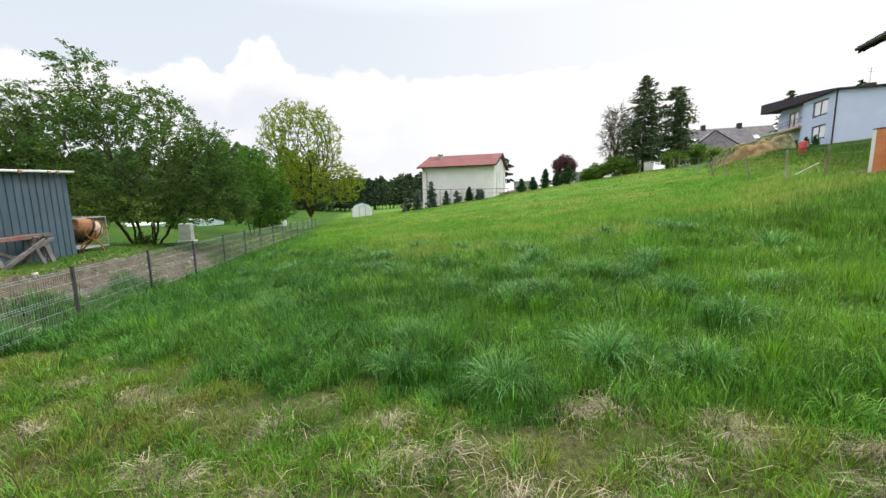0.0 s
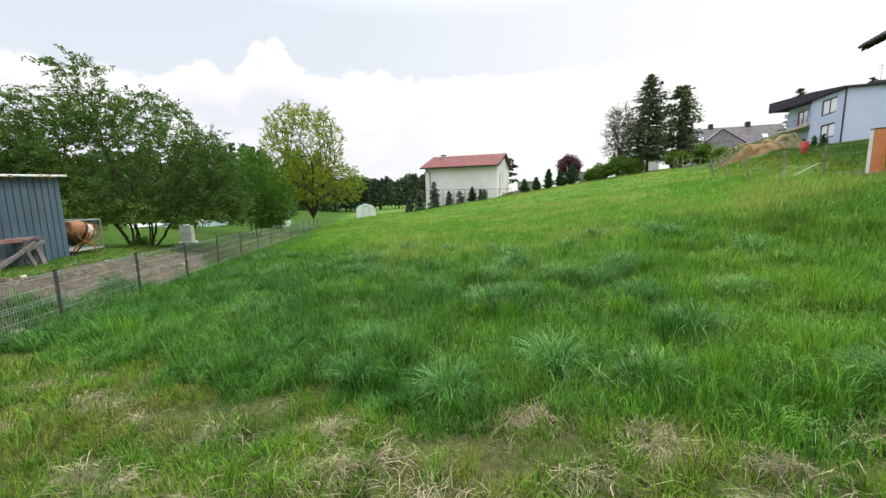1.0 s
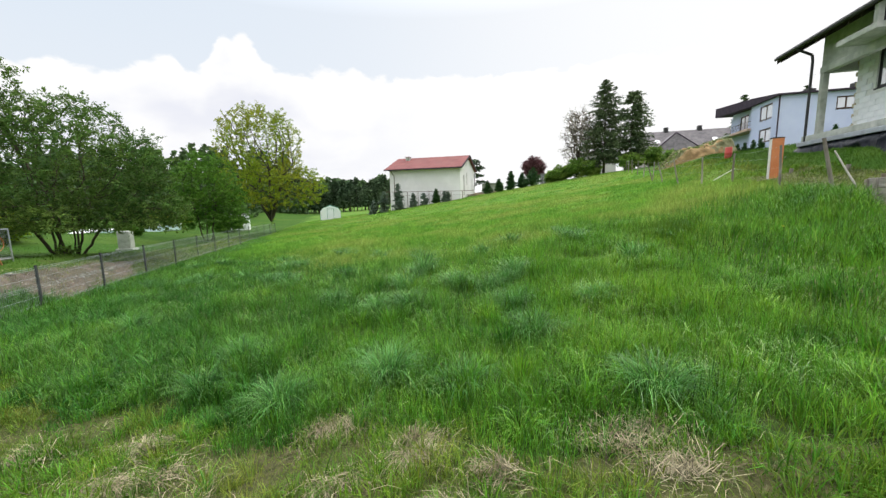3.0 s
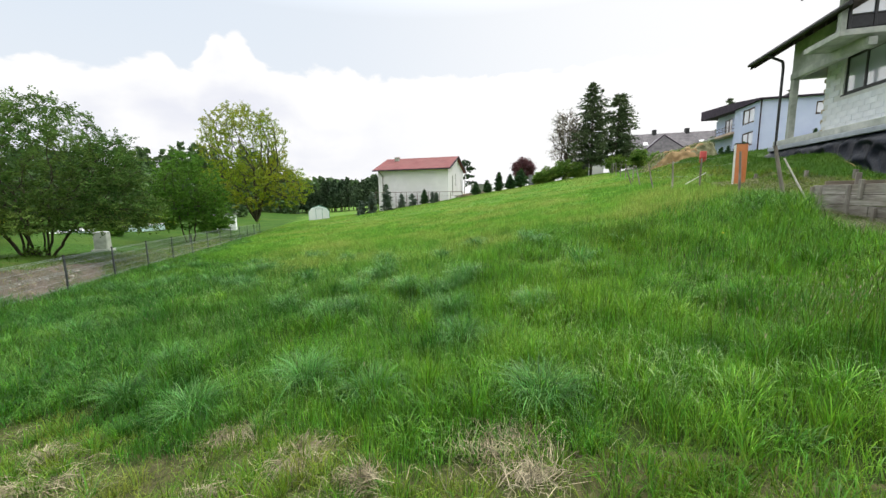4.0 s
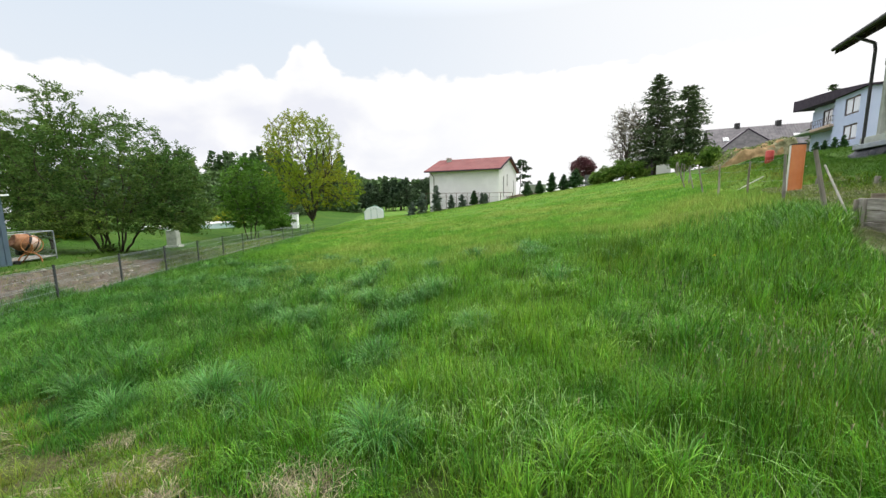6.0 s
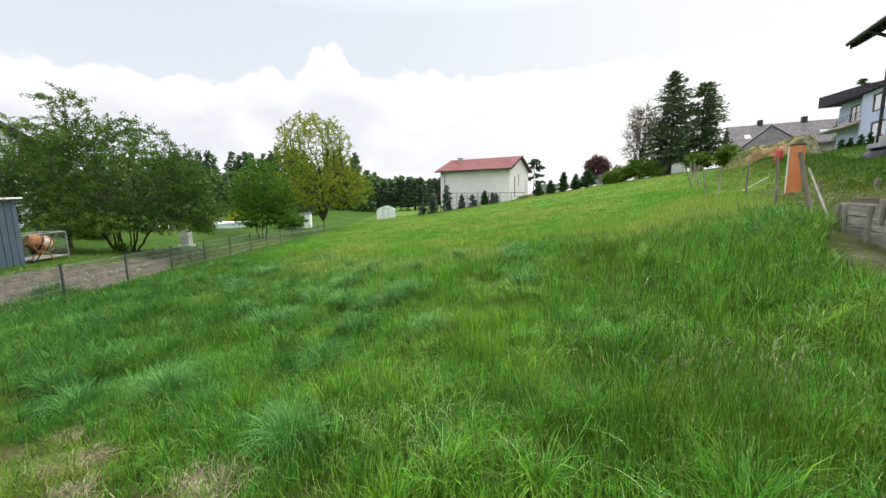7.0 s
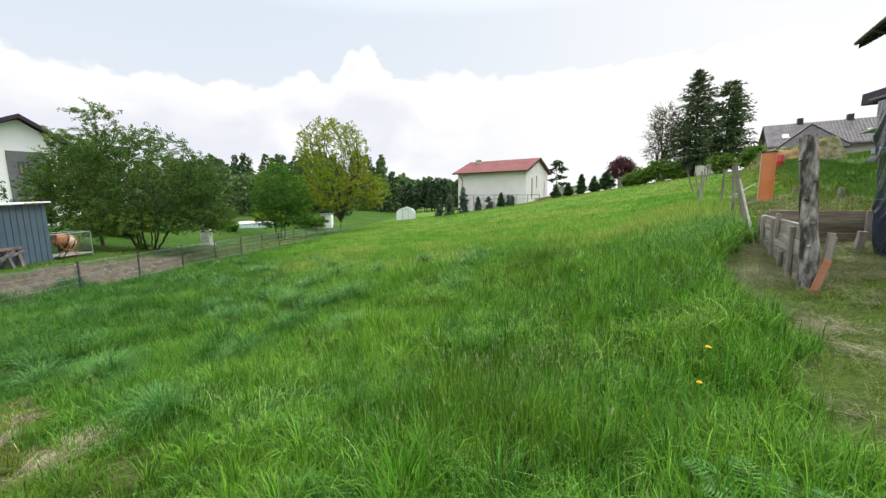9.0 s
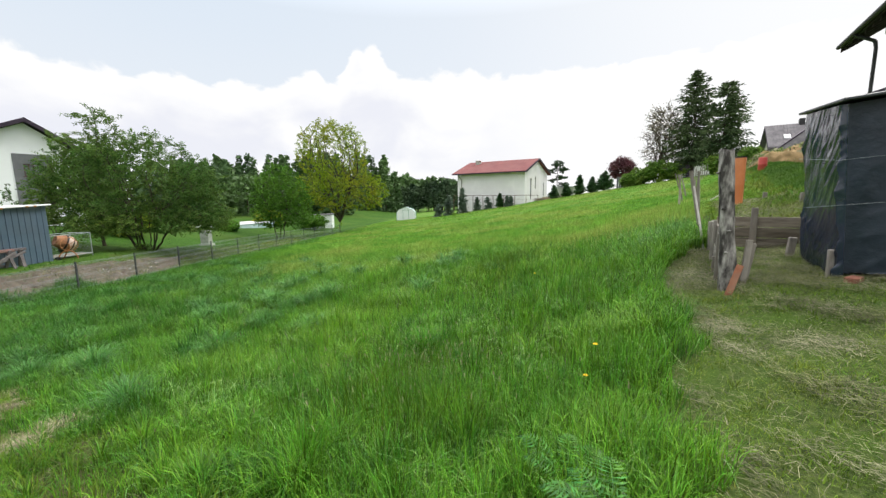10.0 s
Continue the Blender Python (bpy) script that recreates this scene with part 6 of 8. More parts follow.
def wall_with_holes(bm, plane, at, thick, u0, u1, z0, z1, holes):
    """A wall built round its openings (u0, u1, z0, z1), from the face at 'at' inwards by thick."""
    us = sorted({u0, u1, *[h[0] for h in holes], *[h[1] for h in holes]})
    zs = sorted({z0, z1, *[h[2] for h in holes], *[h[3] for h in holes]})
    lo, hi = min(at, at + thick), max(at, at + thick)
    for a, b in zip(us, us[1:]):
        for c, d in zip(zs, zs[1:]):
            mu, mz = (a + b) / 2, (c + d) / 2
            if any(h[0] < mu < h[1] and h[2] < mz < h[3] for h in holes):
                continue
            box(bm, (lo, a, c), (hi, b, d)) if plane == "x" else box(bm, (a, lo, c), (b, hi, d))
    bmesh.ops.remove_doubles(bm, verts=bm.verts, dist=1e-4)
    return bm


def red_roof_house():
    x0, x1, y0, y1 = -21.2, -10.35, 53.9, 64.2
    z0, eave, ridge = -0.6, 6.05, 7.95
    root = thing("red_roof_house", (x0 + x1) / 2, (y0 + y1) / 2, 0.5, 0, "white rendered house with a low red gable roof", "house")
    ym = (y0 + y1) / 2
    bm = bmesh.new()
    box(bm, (x0, y0, z0), (x1, y0 + 0.4, eave))
    part("front_wall", bm, M["white_wall"], root, world_space=True)
    bm = bmesh.new()
    box(bm, (x0, y1 - 0.4, z0), (x1, y1, eave))
    part("back_wall", bm, M["white_wall"], root, world_space=True)
    holes = ((y0 + 2.3, y0 + 2.9, 2.1, 5.0), (y0 + 4.4, y0 + 4.9, 3.6, 5.4), (y0 + 8.4, y0 + 8.9, 2.4, 4.6))
    bm = bmesh.new()
    wall_with_holes(bm, "x", x1, -0.4, y0 + 0.4, y1 - 0.4, z0, eave, holes)
    prism(bm, [(x1 - 0.4, y0 + 0.1, eave), (x1 - 0.4, y1 - 0.1, eave), (x1 - 0.4, ym, ridge - 0.12)], (0.4, 0, 0))
    part("gable_wall", bm, M["white_wall"], root, world_space=True)
    for h in holes:
        window(root, "x", x1 - 0.12, *h, 1, "frame_brown", 1)
    bm = bmesh.new()
    box(bm, (x0, y0 + 0.4, z0), (x0 + 0.4, y1 - 0.4, eave))
    prism(bm, [(x0, y0 + 0.1, eave), (x0, y1 - 0.1, eave), (x0, ym, ridge - 0.12)], (0.4, 0, 0))
    part("gable_wall", bm, M["white_wall"], root, world_space=True)
    for s, ye in ((-1, y0 - 0.7), (1, y1 + 0.7)):
        bm = bmesh.new()
        ze = eave - 0.18
        prism(bm, [(x0 - 0.6, ye, ze), (x0 - 0.6, ym, ridge), (x0 - 0.6, ym, ridge + 0.14), (x0 - 0.6, ye, ze + 0.14)], (x1 - x0 + 1.0, 0, 0))
        roof = part("roof_slope", bm, M["red_roof"], root, "faded red sheet roof", world_space=True)
        for k in range(24):
            bm = bmesh.new()
            x = x0 - 0.5 + k * (x1 - x0 + 0.8) / 23
            m = Matrix()
            p0, p1 = Vector((x, ye, ze + 0.14)), Vector((x, ym, ridge + 0.14))
            rod(bm, p0, p1, 0.028, 0.028, 4)
            part("seam", bm, M["red_roof"], roof, world_space=True)
        bm = bmesh.new()
        box(bm, (x0 - 0.6, ye - 0.10, ze - 0.06), (x1 + 0.4, ye, ze + 0.10), 0.02)
        part("gutter", bm, M["brown_fascia"], root, world_space=True)
        bm = bmesh.new()
        prism(bm, [(x1 + 0.4, ye, ze - 0.12), (x1 + 0.4, ym, ridge - 0.10), (x1 + 0.4, ym, ridge + 0.16), (x1 + 0.4, ye, ze + 0.16)], (0.06, 0, 0))
        part("verge_board", bm, M["brown_fascia"], root, world_space=True)
    bm = bmesh.new()
    box(bm, (-19.95, 57.6, 6.8), (-19.3, 58.2, 8.15), 0.02)
    chim = part("chimney", bm, M["concrete"], root, world_space=True)
    bm = bmesh.new()
    box(bm, (-20.05, 57.5, 8.15), (-19.2, 58.3, 8.25), 0.02)
    part("chimney_cap", bm, M["white_wall"], chim, world_space=True)
    bm = bmesh.new()
    tube(bm, [(x0 + 0.35, y0 - 0.55, 5.85), (x0 + 0.75, y0 - 0.08, 5.1), (x0 + 0.75, y0 - 0.08, 0.4)], 0.06)
    part("downpipe", bm, M["grey_wood"], root, world_space=True)


red_roof_house()


def house_rail():
    root = thing("garden_rail", -15, 53.2, surface(-15, 53.2), 0, "thin brown metal rail fence in front of the white house", "fence")
    xs = np.linspace(-21.5, -8.2, 9)
    tops = [2.72 - 0.015 * k for k in range(9)]
    for x, t in zip(xs, tops):
        bm = bmesh.new()
        rod(bm, (x, 53.2, surface(x, 53.2) - 0.1), (x, 53.2, t), 0.035)
        part("post", bm, M["brown_trim"], root, world_space=True)
    for dz in (0.0, 0.55):
        bm = bmesh.new()
        tube(bm, [(x, 53.2, t - dz) for x, t in zip(xs, tops)], 0.03 if dz == 0 else 0.012)
        part("rail", bm, M["brown_trim"], root, world_space=True)


house_rail()


def greenhouse():
    x, y = -33.2, 56.3
    z = surface(x, y) - 0.05
    root = thing("greenhouse", x, y, z, 32, "small white film greenhouse with green frame", "greenhouse")
    w, d = 1.6, 1.4
    prof = [(-w, 0), (-w, 1.35), (-w * 0.72, 1.9), (0, 2.28), (w * 0.72, 1.9), (w, 1.35), (w, 0)]
    bm = bmesh.new()
    for a, b in zip(prof, prof[1:]):
        vs = [bm.verts.new((a[0], s, a[1])) for s in (-d, d)] + [bm.verts.new((b[0], s, b[1])) for s in (d, -d)]
        bm.faces.new(vs)
    bmesh.ops.remove_doubles(bm, verts=bm.verts, dist=1e-4)
    bmesh.ops.solidify(bm, geom=bm.faces[:], thickness=0.01)
    part("cover", bm, M["film"], root)
    for s in (-d, d):
        bm = bmesh.new()
        prism(bm, [(px, s, pz) for px, pz in prof], (0, 0.012 * (1 if s < 0 else -1), 0))
        part("end_film", bm, M["film"], root)
    for s in (-d - 0.012, 0, d + 0.012):
        bm = bmesh.new()
        tube(bm, [(px * 1.01, s, pz * 1.01) for px, pz in prof], 0.022, 5)
        part("hoop", bm, M["green_frame"], root)
    for px, pz in prof[1:-1]:
        bm = bmesh.new()
        rod(bm, (px * 1.01, -d, pz * 1.01), (px * 1.01, d, pz * 1.01), 0.016, 0.016, 5)
        part("purlin", bm, M["green_frame"], root)
    bm = bmesh.new()
    tube(bm, [(-0.5, -d - 0.02, 0), (-0.5, -d - 0.02, 1.8), (0.5, -d - 0.02, 1.8), (0.5, -d - 0.02, 0)], 0.025, 5)
    part("door_frame", bm, M["green_frame"], root)


greenhouse()


def blue_house():
    x0, x1, y0, y1 = 26.1, 46.0, 52.0, 58.2
    z0, flat = 5.0, 11.95
    root = thing("pale_blue_house", 34, 58, 6.0, 0, "two-storey pale blue house with a dark flat roof edge", "house")
    holes = ((53.4, 56.1, 9.8, 11.5), (53.4, 55.95, 7.25, 8.8))
    bm = bmesh.new()
    wall_with_holes(bm, "x", x0, 0.4, y0, y1, z0, flat, holes)
    part("west_wall", bm, M["blue_wall"], root, world_space=True)
    hole_y = ((31.1, 32.8, 10.05, 11.35),)
    bm = bmesh.new()
    wall_with_holes(bm, "y", y0, 0.4, x0 + 0.4, x1, z0, flat, hole_y)
    part("south_wall", bm, M["blue_wall"], root, world_space=True)
    bm = bmesh.new()
    box(bm, (x0 + 1.0, 65.7, z0), (x1, 66.1, flat))
    box(bm, (x1, y0, z0), (x1 + 0.4, 66.1, flat))
    part("rear_wall", bm, M["blue_wall"], root, world_space=True)
    for h in holes:
        window(root, "x", x0 + 0.10, *h, -1, "frame_brown", 2, frame_w=0.16)
    for h in hole_y:
        window(root, "y", y0 + 0.10, *h, -1, "frame_brown", 2, frame_w=0.14)
    # recessed bay with the balcony
    door = (61.2, 63.4, 9.45, 11.6)
    bm = bmesh.new()
    box(bm, (x0 + 0.4, y1 - 0.3, z0), (x0 + 1.0, y1, flat))
    wall_with_holes(bm, "x", x0 + 1.0, 0.4, y1 - 0.3, 65.7, z0, flat + 0.4, (door,))
    part("bay_wall", bm, M["blue_wall"], root, world_space=True)
    window(root, "x", x0 + 1.10, *door, -1, "frame_brown", 2, frame_w=0.16, name="balcony_door")
    bm = bmesh.new()
    prism(bm, [(x0 - 0.35, y0 - 0.35, flat - 0.05), (x0 - 0.35, y1, flat), (x0 - 0.35, 68.2, 12.5), (x0 - 0.35, 68.2, 13.8), (x0 - 0.35, 57.6, 12.85), (x0 - 0.35, y0 - 0.35, flat + 0.12)],
          (x1 - x0 + 0.7, 0, 0))
    part("roof", bm, M["brown_fascia"], root, "dark brown roof fascia", world_space=True)
    bm = bmesh.new()
    box(bm, (x0 - 0.35, y1 - 0.2, 9.1), (x0 + 1.0, 62.8, 9.4), 0.02)
    balcony = part("balcony", bm, M["peach"], root, "balcony slab with peach edge", world_space=True)
    bm = bmesh.new()
    box(bm, (x0 - 0.35, 62.85, 9.2), (x0 + 1.0, 67.6, 9.42), 0.02)
    part("canopy", bm, M["concrete"], root, "grey canopy slab beside the balcony", world_space=True)
    for z in (9.8, 10.25):
        bm = bmesh.new()
        tube(bm, [(x0 + 1.0, y1 + 0.02, z), (x0 - 0.3, y1 - 0.1, z), (x0 - 0.3, 62.7, z)], 0.03, 5)
        part("handrail", bm, M["frame_brown"], balcony, world_space=True)
    for y in np.linspace(y1 - 0.1, 62.7, 12):
        bm = bmesh.new()
        rod(bm, (x0 - 0.3, y, 9.38), (x0 - 0.3, y, 10.25), 0.022, 0.022, 5)
        part("baluster", bm, M["frame_brown"], balcony, world_space=True)
    bm = bmesh.new()
    rod(bm, (x0 - 0.08, y0 - 0.08, 5.0), (x0 - 0.08, y0 - 0.08, 11.9), 0.07)
    part("downpipe", bm, M["brown_fascia"], root, world_space=True)
    for x, w, h in ((30.2, 0.9, 0.6), (34.6, 1.6, 0.9)):
        bm = bmesh.new()
        box(bm, (x, 55.5, 12.0), (x + w, 56.4, 12.5 + h), 0.04)
        part("chimney", bm, M["dark_metal"], root, world_space=True)
    bm = bmesh.new()
    rod(bm, (31.3, 57, 12.4), (31.3, 57, 15.0), 0.03, 0.02, 5)
    rod(bm, (30.9, 57, 14.9), (31.7, 57, 14.9), 0.015, 0.015, 4)
    rod(bm, (31.05, 57, 14.6), (31.55, 57, 14.6), 0.015, 0.015, 4)
    part("antenna", bm, M["galv"], root, world_space=True)


blue_house()


def grey_roof_house():
    x0, x1, y0, y1 = 20.0, 36.0, 85.0, 95.0
    z0, eave, ridge = 3.5, 9.7, 13.75
    root = thing("grey_roof_house", 27, 90, 6, 0, "large far house with a grey tiled roof and skylights", "house")
    ym = 90.0
    bm = bmesh.new()
    box(bm, (x0 + 0.7, y0 + 0.6, z0), (x1 - 0.7, y1 - 0.6, eave + 0.3))
    prism(bm, [(x0 + 0.7, y0 + 0.7, eave), (x0 + 0.7, y1 - 0.7, eave), (x0 + 0.7, ym, ridge - 0.3)], (0.3, 0, 0))
    prism(bm, [(x1 - 1.0, y0 + 0.7, eave), (x1 - 1.0, y1 - 0.7, eave), (x1 - 1.0, ym, ridge - 0.3)], (0.3, 0, 0))
    part("wall", bm, M["beige_wall"], root, world_space=True)
    for ye in (y0, y1):
        bm = bmesh.new()
        prism(bm, [(x0, ye, eave), (x0, ym, ridge), (x0, ym, ridge + 0.22), (x0, ye, eave + 0.22)], (x1 - x0, 0, 0))
        part("roof_slope", bm, M["grey_roof"], root, world_space=True)
        for x in (x0 - 0.05, x1):
            bm = bmesh.new()
            prism(bm, [(x, ye, eave - 0.15), (x, ym, ridge - 0.15), (x, ym, ridge + 0.26), (x, ye, eave + 0.26)], (0.05, 0, 0))
            part("verge_board", bm, M["brown_fascia"], root, world_space=True)
    # standing rolls of the roof tiling
    for k in range(1, 40):
        bm = bmesh.new()
        x = x0 + k * (x1 - x0) / 40
        prism(bm, [(x, y0, eave + 0.215), (x, ym, ridge + 0.215), (x, ym, ridge + 0.30), (x, y0, eave + 0.30)], (0.09, 0, 0))
        part("tile_roll", bm, M["grey_roof"], root, world_space=True)
    # cross gable towards the meadow
    bm = bmesh.new()
    gx0, gx1, gm = 20.6, 29.2, 24.9
    for a, b in ((gx0, gm), (gx1, gm)):
        prism(bm, [(a, y0 - 3.2, 9.05), (b, y0 - 1.6, 12.6), (b, y0 - 1.6, 12.82), (a, y0 - 3.2, 9.27)], (0, 5.2, 0))
    prism(bm, [(gx0, y0 - 3.2, 9.1), (gx1, y0 - 3.2, 9.1), (gm, y0 - 1.6, 12.75)], (0, 0.05, 0))
    part("hip_roof", bm, M["grey_roof"], root, world_space=True)
    bm = bmesh.new()
    for a in (gx0, gx1):
        rod(bm, (a, y0 - 3.2, 9.2), (gm, y0 - 1.6, 12.82), 0.10, 0.10, 5)
    part("hip_ridge", bm, M["brown_fascia"], root, world_space=True)
    bm = bmesh.new()
    box(bm, (gx0 + 0.6, y0 - 2.8, z0), (gx1 - 0.6, y0 + 0.7, 9.05))
    part("bay_wall", bm, M["beige_wall"], root, world_space=True)
    for x in (22.6, 32.6):
        zz = eave + (ridge - eave) * 0.42
        bm = bmesh.new()
        m = Matrix.Translation((x, y0 + 5 * 0.42, zz + 0.26)) @ Euler((math.atan2(ridge - eave, 5.0), 0, 0)).to_matrix().to_4x4()
        box(bm, (-0.42, -0.55, 0), (0.42, 0.55, 0.06), 0, m)
        sk = part("skylight", bm, M["roof_white"], root, world_space=True)
        bm = bmesh.new()
        box(bm, (-0.34, -0.46, 0.06), (0.34, 0.46, 0.075), 0, m)
        part("pane", bm, M["glass"], sk, world_space=True)
    for x in (24.4, 30.4):
        bm = bmesh.new()
        box(bm, (x, 89.6, 13.4), (x + 0.7, 90.5, 14.75), 0.03)
        part("chimney", bm, M["dark_metal"], root, world_space=True)


grey_roof_house()


def garage():
    root = thing("small_garage", 9.3, 66.0, surface(9.3, 66), 0, "small white outbuilding with a dark arched door", "garage")
    z = surface(9.3, 66)
    bm = bmesh.new()
    box(bm, (7.2, 65, z - 0.5), (11.8, 69, 7.9), 0.02)
    part("wall", bm, M["white_wall"], root, world_space=True)
    bm = bmesh.new()
    pts = [(7.6, 64.97, z - 0.3), (9.6, 64.97, z - 0.3)] + [(8.6 + 1.0 * math.cos(t), 64.97, 6.6 + 0.6 * math.sin(t)) for t in np.linspace(0, math.pi, 9)]
    prism(bm, pts, (0, -0.04, 0))
    part("door", bm, M["brown_fascia"], root, world_space=True)
    bm = bmesh.new()
    box(bm, (6.9, 64.7, 7.9), (12.1, 69.3, 8.1), 0.02)
    part("roof", bm, M["grey_roof"], root, world_space=True)


garage()


def far_sheds():
    z = surface(-6.3, 62)
    root = thing("grey_outbuilding", -6.3, 63.5, z, 0, "low grey outbuilding behind the thujas", "shed")
    bm = bmesh.new()
    box(bm, (-8.6, 62, z - 0.4), (-5.6, 65, 3.75), 0.02)
    part("wall", bm, M["concrete"], root, world_space=True)
    bm = bmesh.new()
    box(bm, (-8.8, 61.8, 3.75), (-5.4, 65.2, 3.87), 0.02)
    part("roof", bm, M["galv"], root, world_space=True)
    z = surface(2.2, 60)
    root = thing("board_fence", 2.2, 60.5, z, 0, "dark grey board fence beside the garden bushes", "fence")
    for k in range(13):
        x = 0.6 + k * 0.27
        bm = bmesh.new()
        box(bm, (x, 60.5, z - 0.3), (x + 0.25, 60.53, 4.95), 0.005)
        part("board", bm, M["grey_wall"], root, world_space=True)
    rr = random.Random(4)
    z = surface(-8, 58)
    for k in range(9):
        x = -9.4 + k * 0.42
        o = thing("timber_stack", x, 58.0 + 0.2 * (k % 3), surface(x, 58), rr.uniform(-30, 30), "loose pale boards piled beside the house", "boards", "boards by the house")
        bm = bmesh.new()
        for j in range(3):
            box(bm, (-0.9, -0.25, 0.12 * j), (0.9, 0.25, 0.12 * j + 0.08), 0.01, pose(0, 0, 0, 0, rr.uniform(-6, 6), rr.uniform(-14, 14)))
        part("board", bm, M["peach"] if k % 2 else M["grey_wood"], o)


far_sheds()


def white_house():
    # gable end seen beyond the metal shed
    gx = -32.0
    root = thing("white_gable_house", -37, 8.4, surface(-33, 8), 0, "white two-storey house with a brown gable roof", "house")
    ya, yb, ym = 6.2, 12.8, 10.1
    eave, apex = 6.35, 8.32
    z0 = -0.8
    bm = bmesh.new()
    wall_with_holes(bm, "x", gx, -0.4, ya, yb, z0, eave, ((9.8, 10.35, 4.45, 5.35),))
    prism(bm, [(gx - 0.4, ya, eave), (gx - 0.4, yb, eave), (gx - 0.4, ym, apex - 0.08)], (0.4, 0, 0))
    part("gable_wall", bm, M["clean_wall"], root, world_space=True)
    bm = bmesh.new()
    wall_with_holes(bm, "x", gx + 0.05, -0.05, 9.3, 11.3, 2.0, 6.05, ((9.8, 10.35, 4.45, 5.35),))
    part("grey_panel", bm, M["grey_wall"], root, "grey rendered panel round the window", world_space=True)
    window(root, "x", gx - 0.05, 9.8, 10.35, 4.45, 5.35, 1, "frame_brown", 2, frame_w=0.07, name="gable_window")
    bm = bmesh.new()
    box(bm, (gx - 10, ya, z0), (gx - 0.4, yb, eave))
    part("rear_wall", bm, M["clean_wall"], root, world_space=True)
    for ye in (ya - 0.8, yb + 0.8):
        ze = eave - 0.35
        bm = bmesh.new()
        prism(bm, [(gx - 10, ye, ze), (gx - 10, ym, apex), (gx - 10, ym, apex + 0.22), (gx - 10, ye, ze + 0.22)], (10.6, 0, 0))
        part("roof_slope", bm, M["brown_fascia"], root, world_space=True)
        bm = bmesh.new()
        prism(bm, [(gx + 0.6, ye, ze - 0.05), (gx + 0.6, ym, apex - 0.05), (gx + 0.6, ym, apex + 0.24), (gx + 0.6, ye, ze + 0.24)], (0.05, 0, 0))
        part("verge_board", bm, M["brown_fascia"], root, world_space=True)


white_house()


def shell_house():
    """The unfinished house of aerated blocks on its slab, with the covered corner and the balcony."""
    root = thing("shell_house", 18, 17, 3.0, 0, "unfinished block house with dark roof, balcony and foil-wrapped base", "house")
    bm = bmesh.new()
    box(bm, (13.4, 10.5, 3.98), (24, 22.65, 4.22), 0.015)
    part("floor_slab", bm, M["concrete"], root, world_space=True)
    bm = bmesh.new()
    box(bm, (13.12, 10.5, 3.74), (13.5, 22.45, 3.93), 0.02)
    part("footing_ledge", bm, M["galv_grey"], root, "blue-grey ledge under the slab", world_space=True)
    # foil round the foundation
    ys, zs = np.linspace(10.5, 22.5, 190), np.linspace(0, 1, 24)
    A, B = np.meshgrid(ys, zs)
    z = 2.0 + (3.76 - 2.0) * B
    fold = np.array([1 - min(1.0, 3.0 * abs(noise.noise(Vector((a * 1.1 + 0.8 * b, b * 2.6 - 0.5 * a, 4))))) for a, b in zip(A.ravel(), B.ravel())]).reshape(A.shape)
    sag = np.array([noise.noise(Vector((a * 0.7, b * 1.2, 8))) for a, b in zip(A.ravel(), B.ravel())]).reshape(A.shape)
    x = 13.24 - (0.13 * fold ** 1.5 + 0.10 * sag + 0.08) * sstep(1.0, 0.85, B) - 0.35 * (1 - B) ** 1.5
    q = np.arange(x.size).reshape(x.shape)
    fc = np.stack([q[:-1, :-1], q[:-1, 1:], q[1:, 1:], q[1:, :-1]], -1).reshape(-1, 4)
    part_mesh("foundation_foil", mesh_from("foundation_foil", np.stack([x, A, z], -1).reshape(-1, 3), fc.ravel(), np.full(len(fc), 4)), M["base_foil"], root, "black crinkled foil on the foundation", True, True)
    bm = bmesh.new()
    box(bm, (13.45, 10.5, 1.2), (24, 22.55, 3.98))
    part("foundation", bm, M["concrete"], root, world_space=True)
    # loadbearing wall with its window
    hole = (18.1, 21.25, 5.87, 7.38)
    bm = bmesh.new()
    wall_with_holes(bm, "x", 15.03, 0.25, 10.5, 22.3, 4.22, 7.55, (hole,))
    box(bm, (15.28, 22.05, 4.22), (24, 22.3, 7.55))
    wall = part("block_wall", bm, M["mortar"], root, world_space=True)
    window(root, "x", 15.12, *hole, -1, "frame_dark", 3, frame_w=0.10)
    me = None
    for r in range(14):
        z = 4.24 + r * 0.238
        for c in range(11):
            y = 22.28 - 0.59 * (c + (0.5 if r % 2 else 0)) - 0.585
            if z + 0.23 > 7.55 or (y + 0.58 > hole[0] - 0.02 and y < hole[1] + 0.02 and z + 0.23 > hole[2] - 0.02 and z < hole[3] + 0.02):
                continue
            if me is None:
                bm = bmesh.new()
                box(bm, (-0.035, 0, 0), (0.0, 0.582, 0.23), 0.006)
                me = bpy.data.meshes.new("block")
                bm.to_mesh(me)
                bm.free()
                me.materials.append(M["aac"])
            ob = new("block", me)
            ob.parent = wall
            ob.location = (15.035 - 0.004 * ((r * 7 + c * 3) % 3), y, z)
    # covered corner: column, beams, ceiling
    bm = bmesh.new()
    box(bm, (13.82, 22.34, 4.22), (14.05, 22.57, 6.93), 0.015)
    part("column", bm, M["concrete"], root, world_space=True)
    bm = bmesh.new()
    box(bm, (13.8, 18.2, 6.93), (14.06, 22.58, 7.2), 0.012)
    part("beam", bm, M["concrete"], root, world_space=True)
    bm = bmesh.new()
    box(bm, (14.06, 22.32, 6.93), (15.3, 22.58, 7.2), 0.012)
    part("beam", bm, M["concrete"], root, world_space=True)
    bm = bmesh.new()
    box(bm, (12.92, 18.15, 7.3), (16.6, 20.1, 7.5), 0.012)
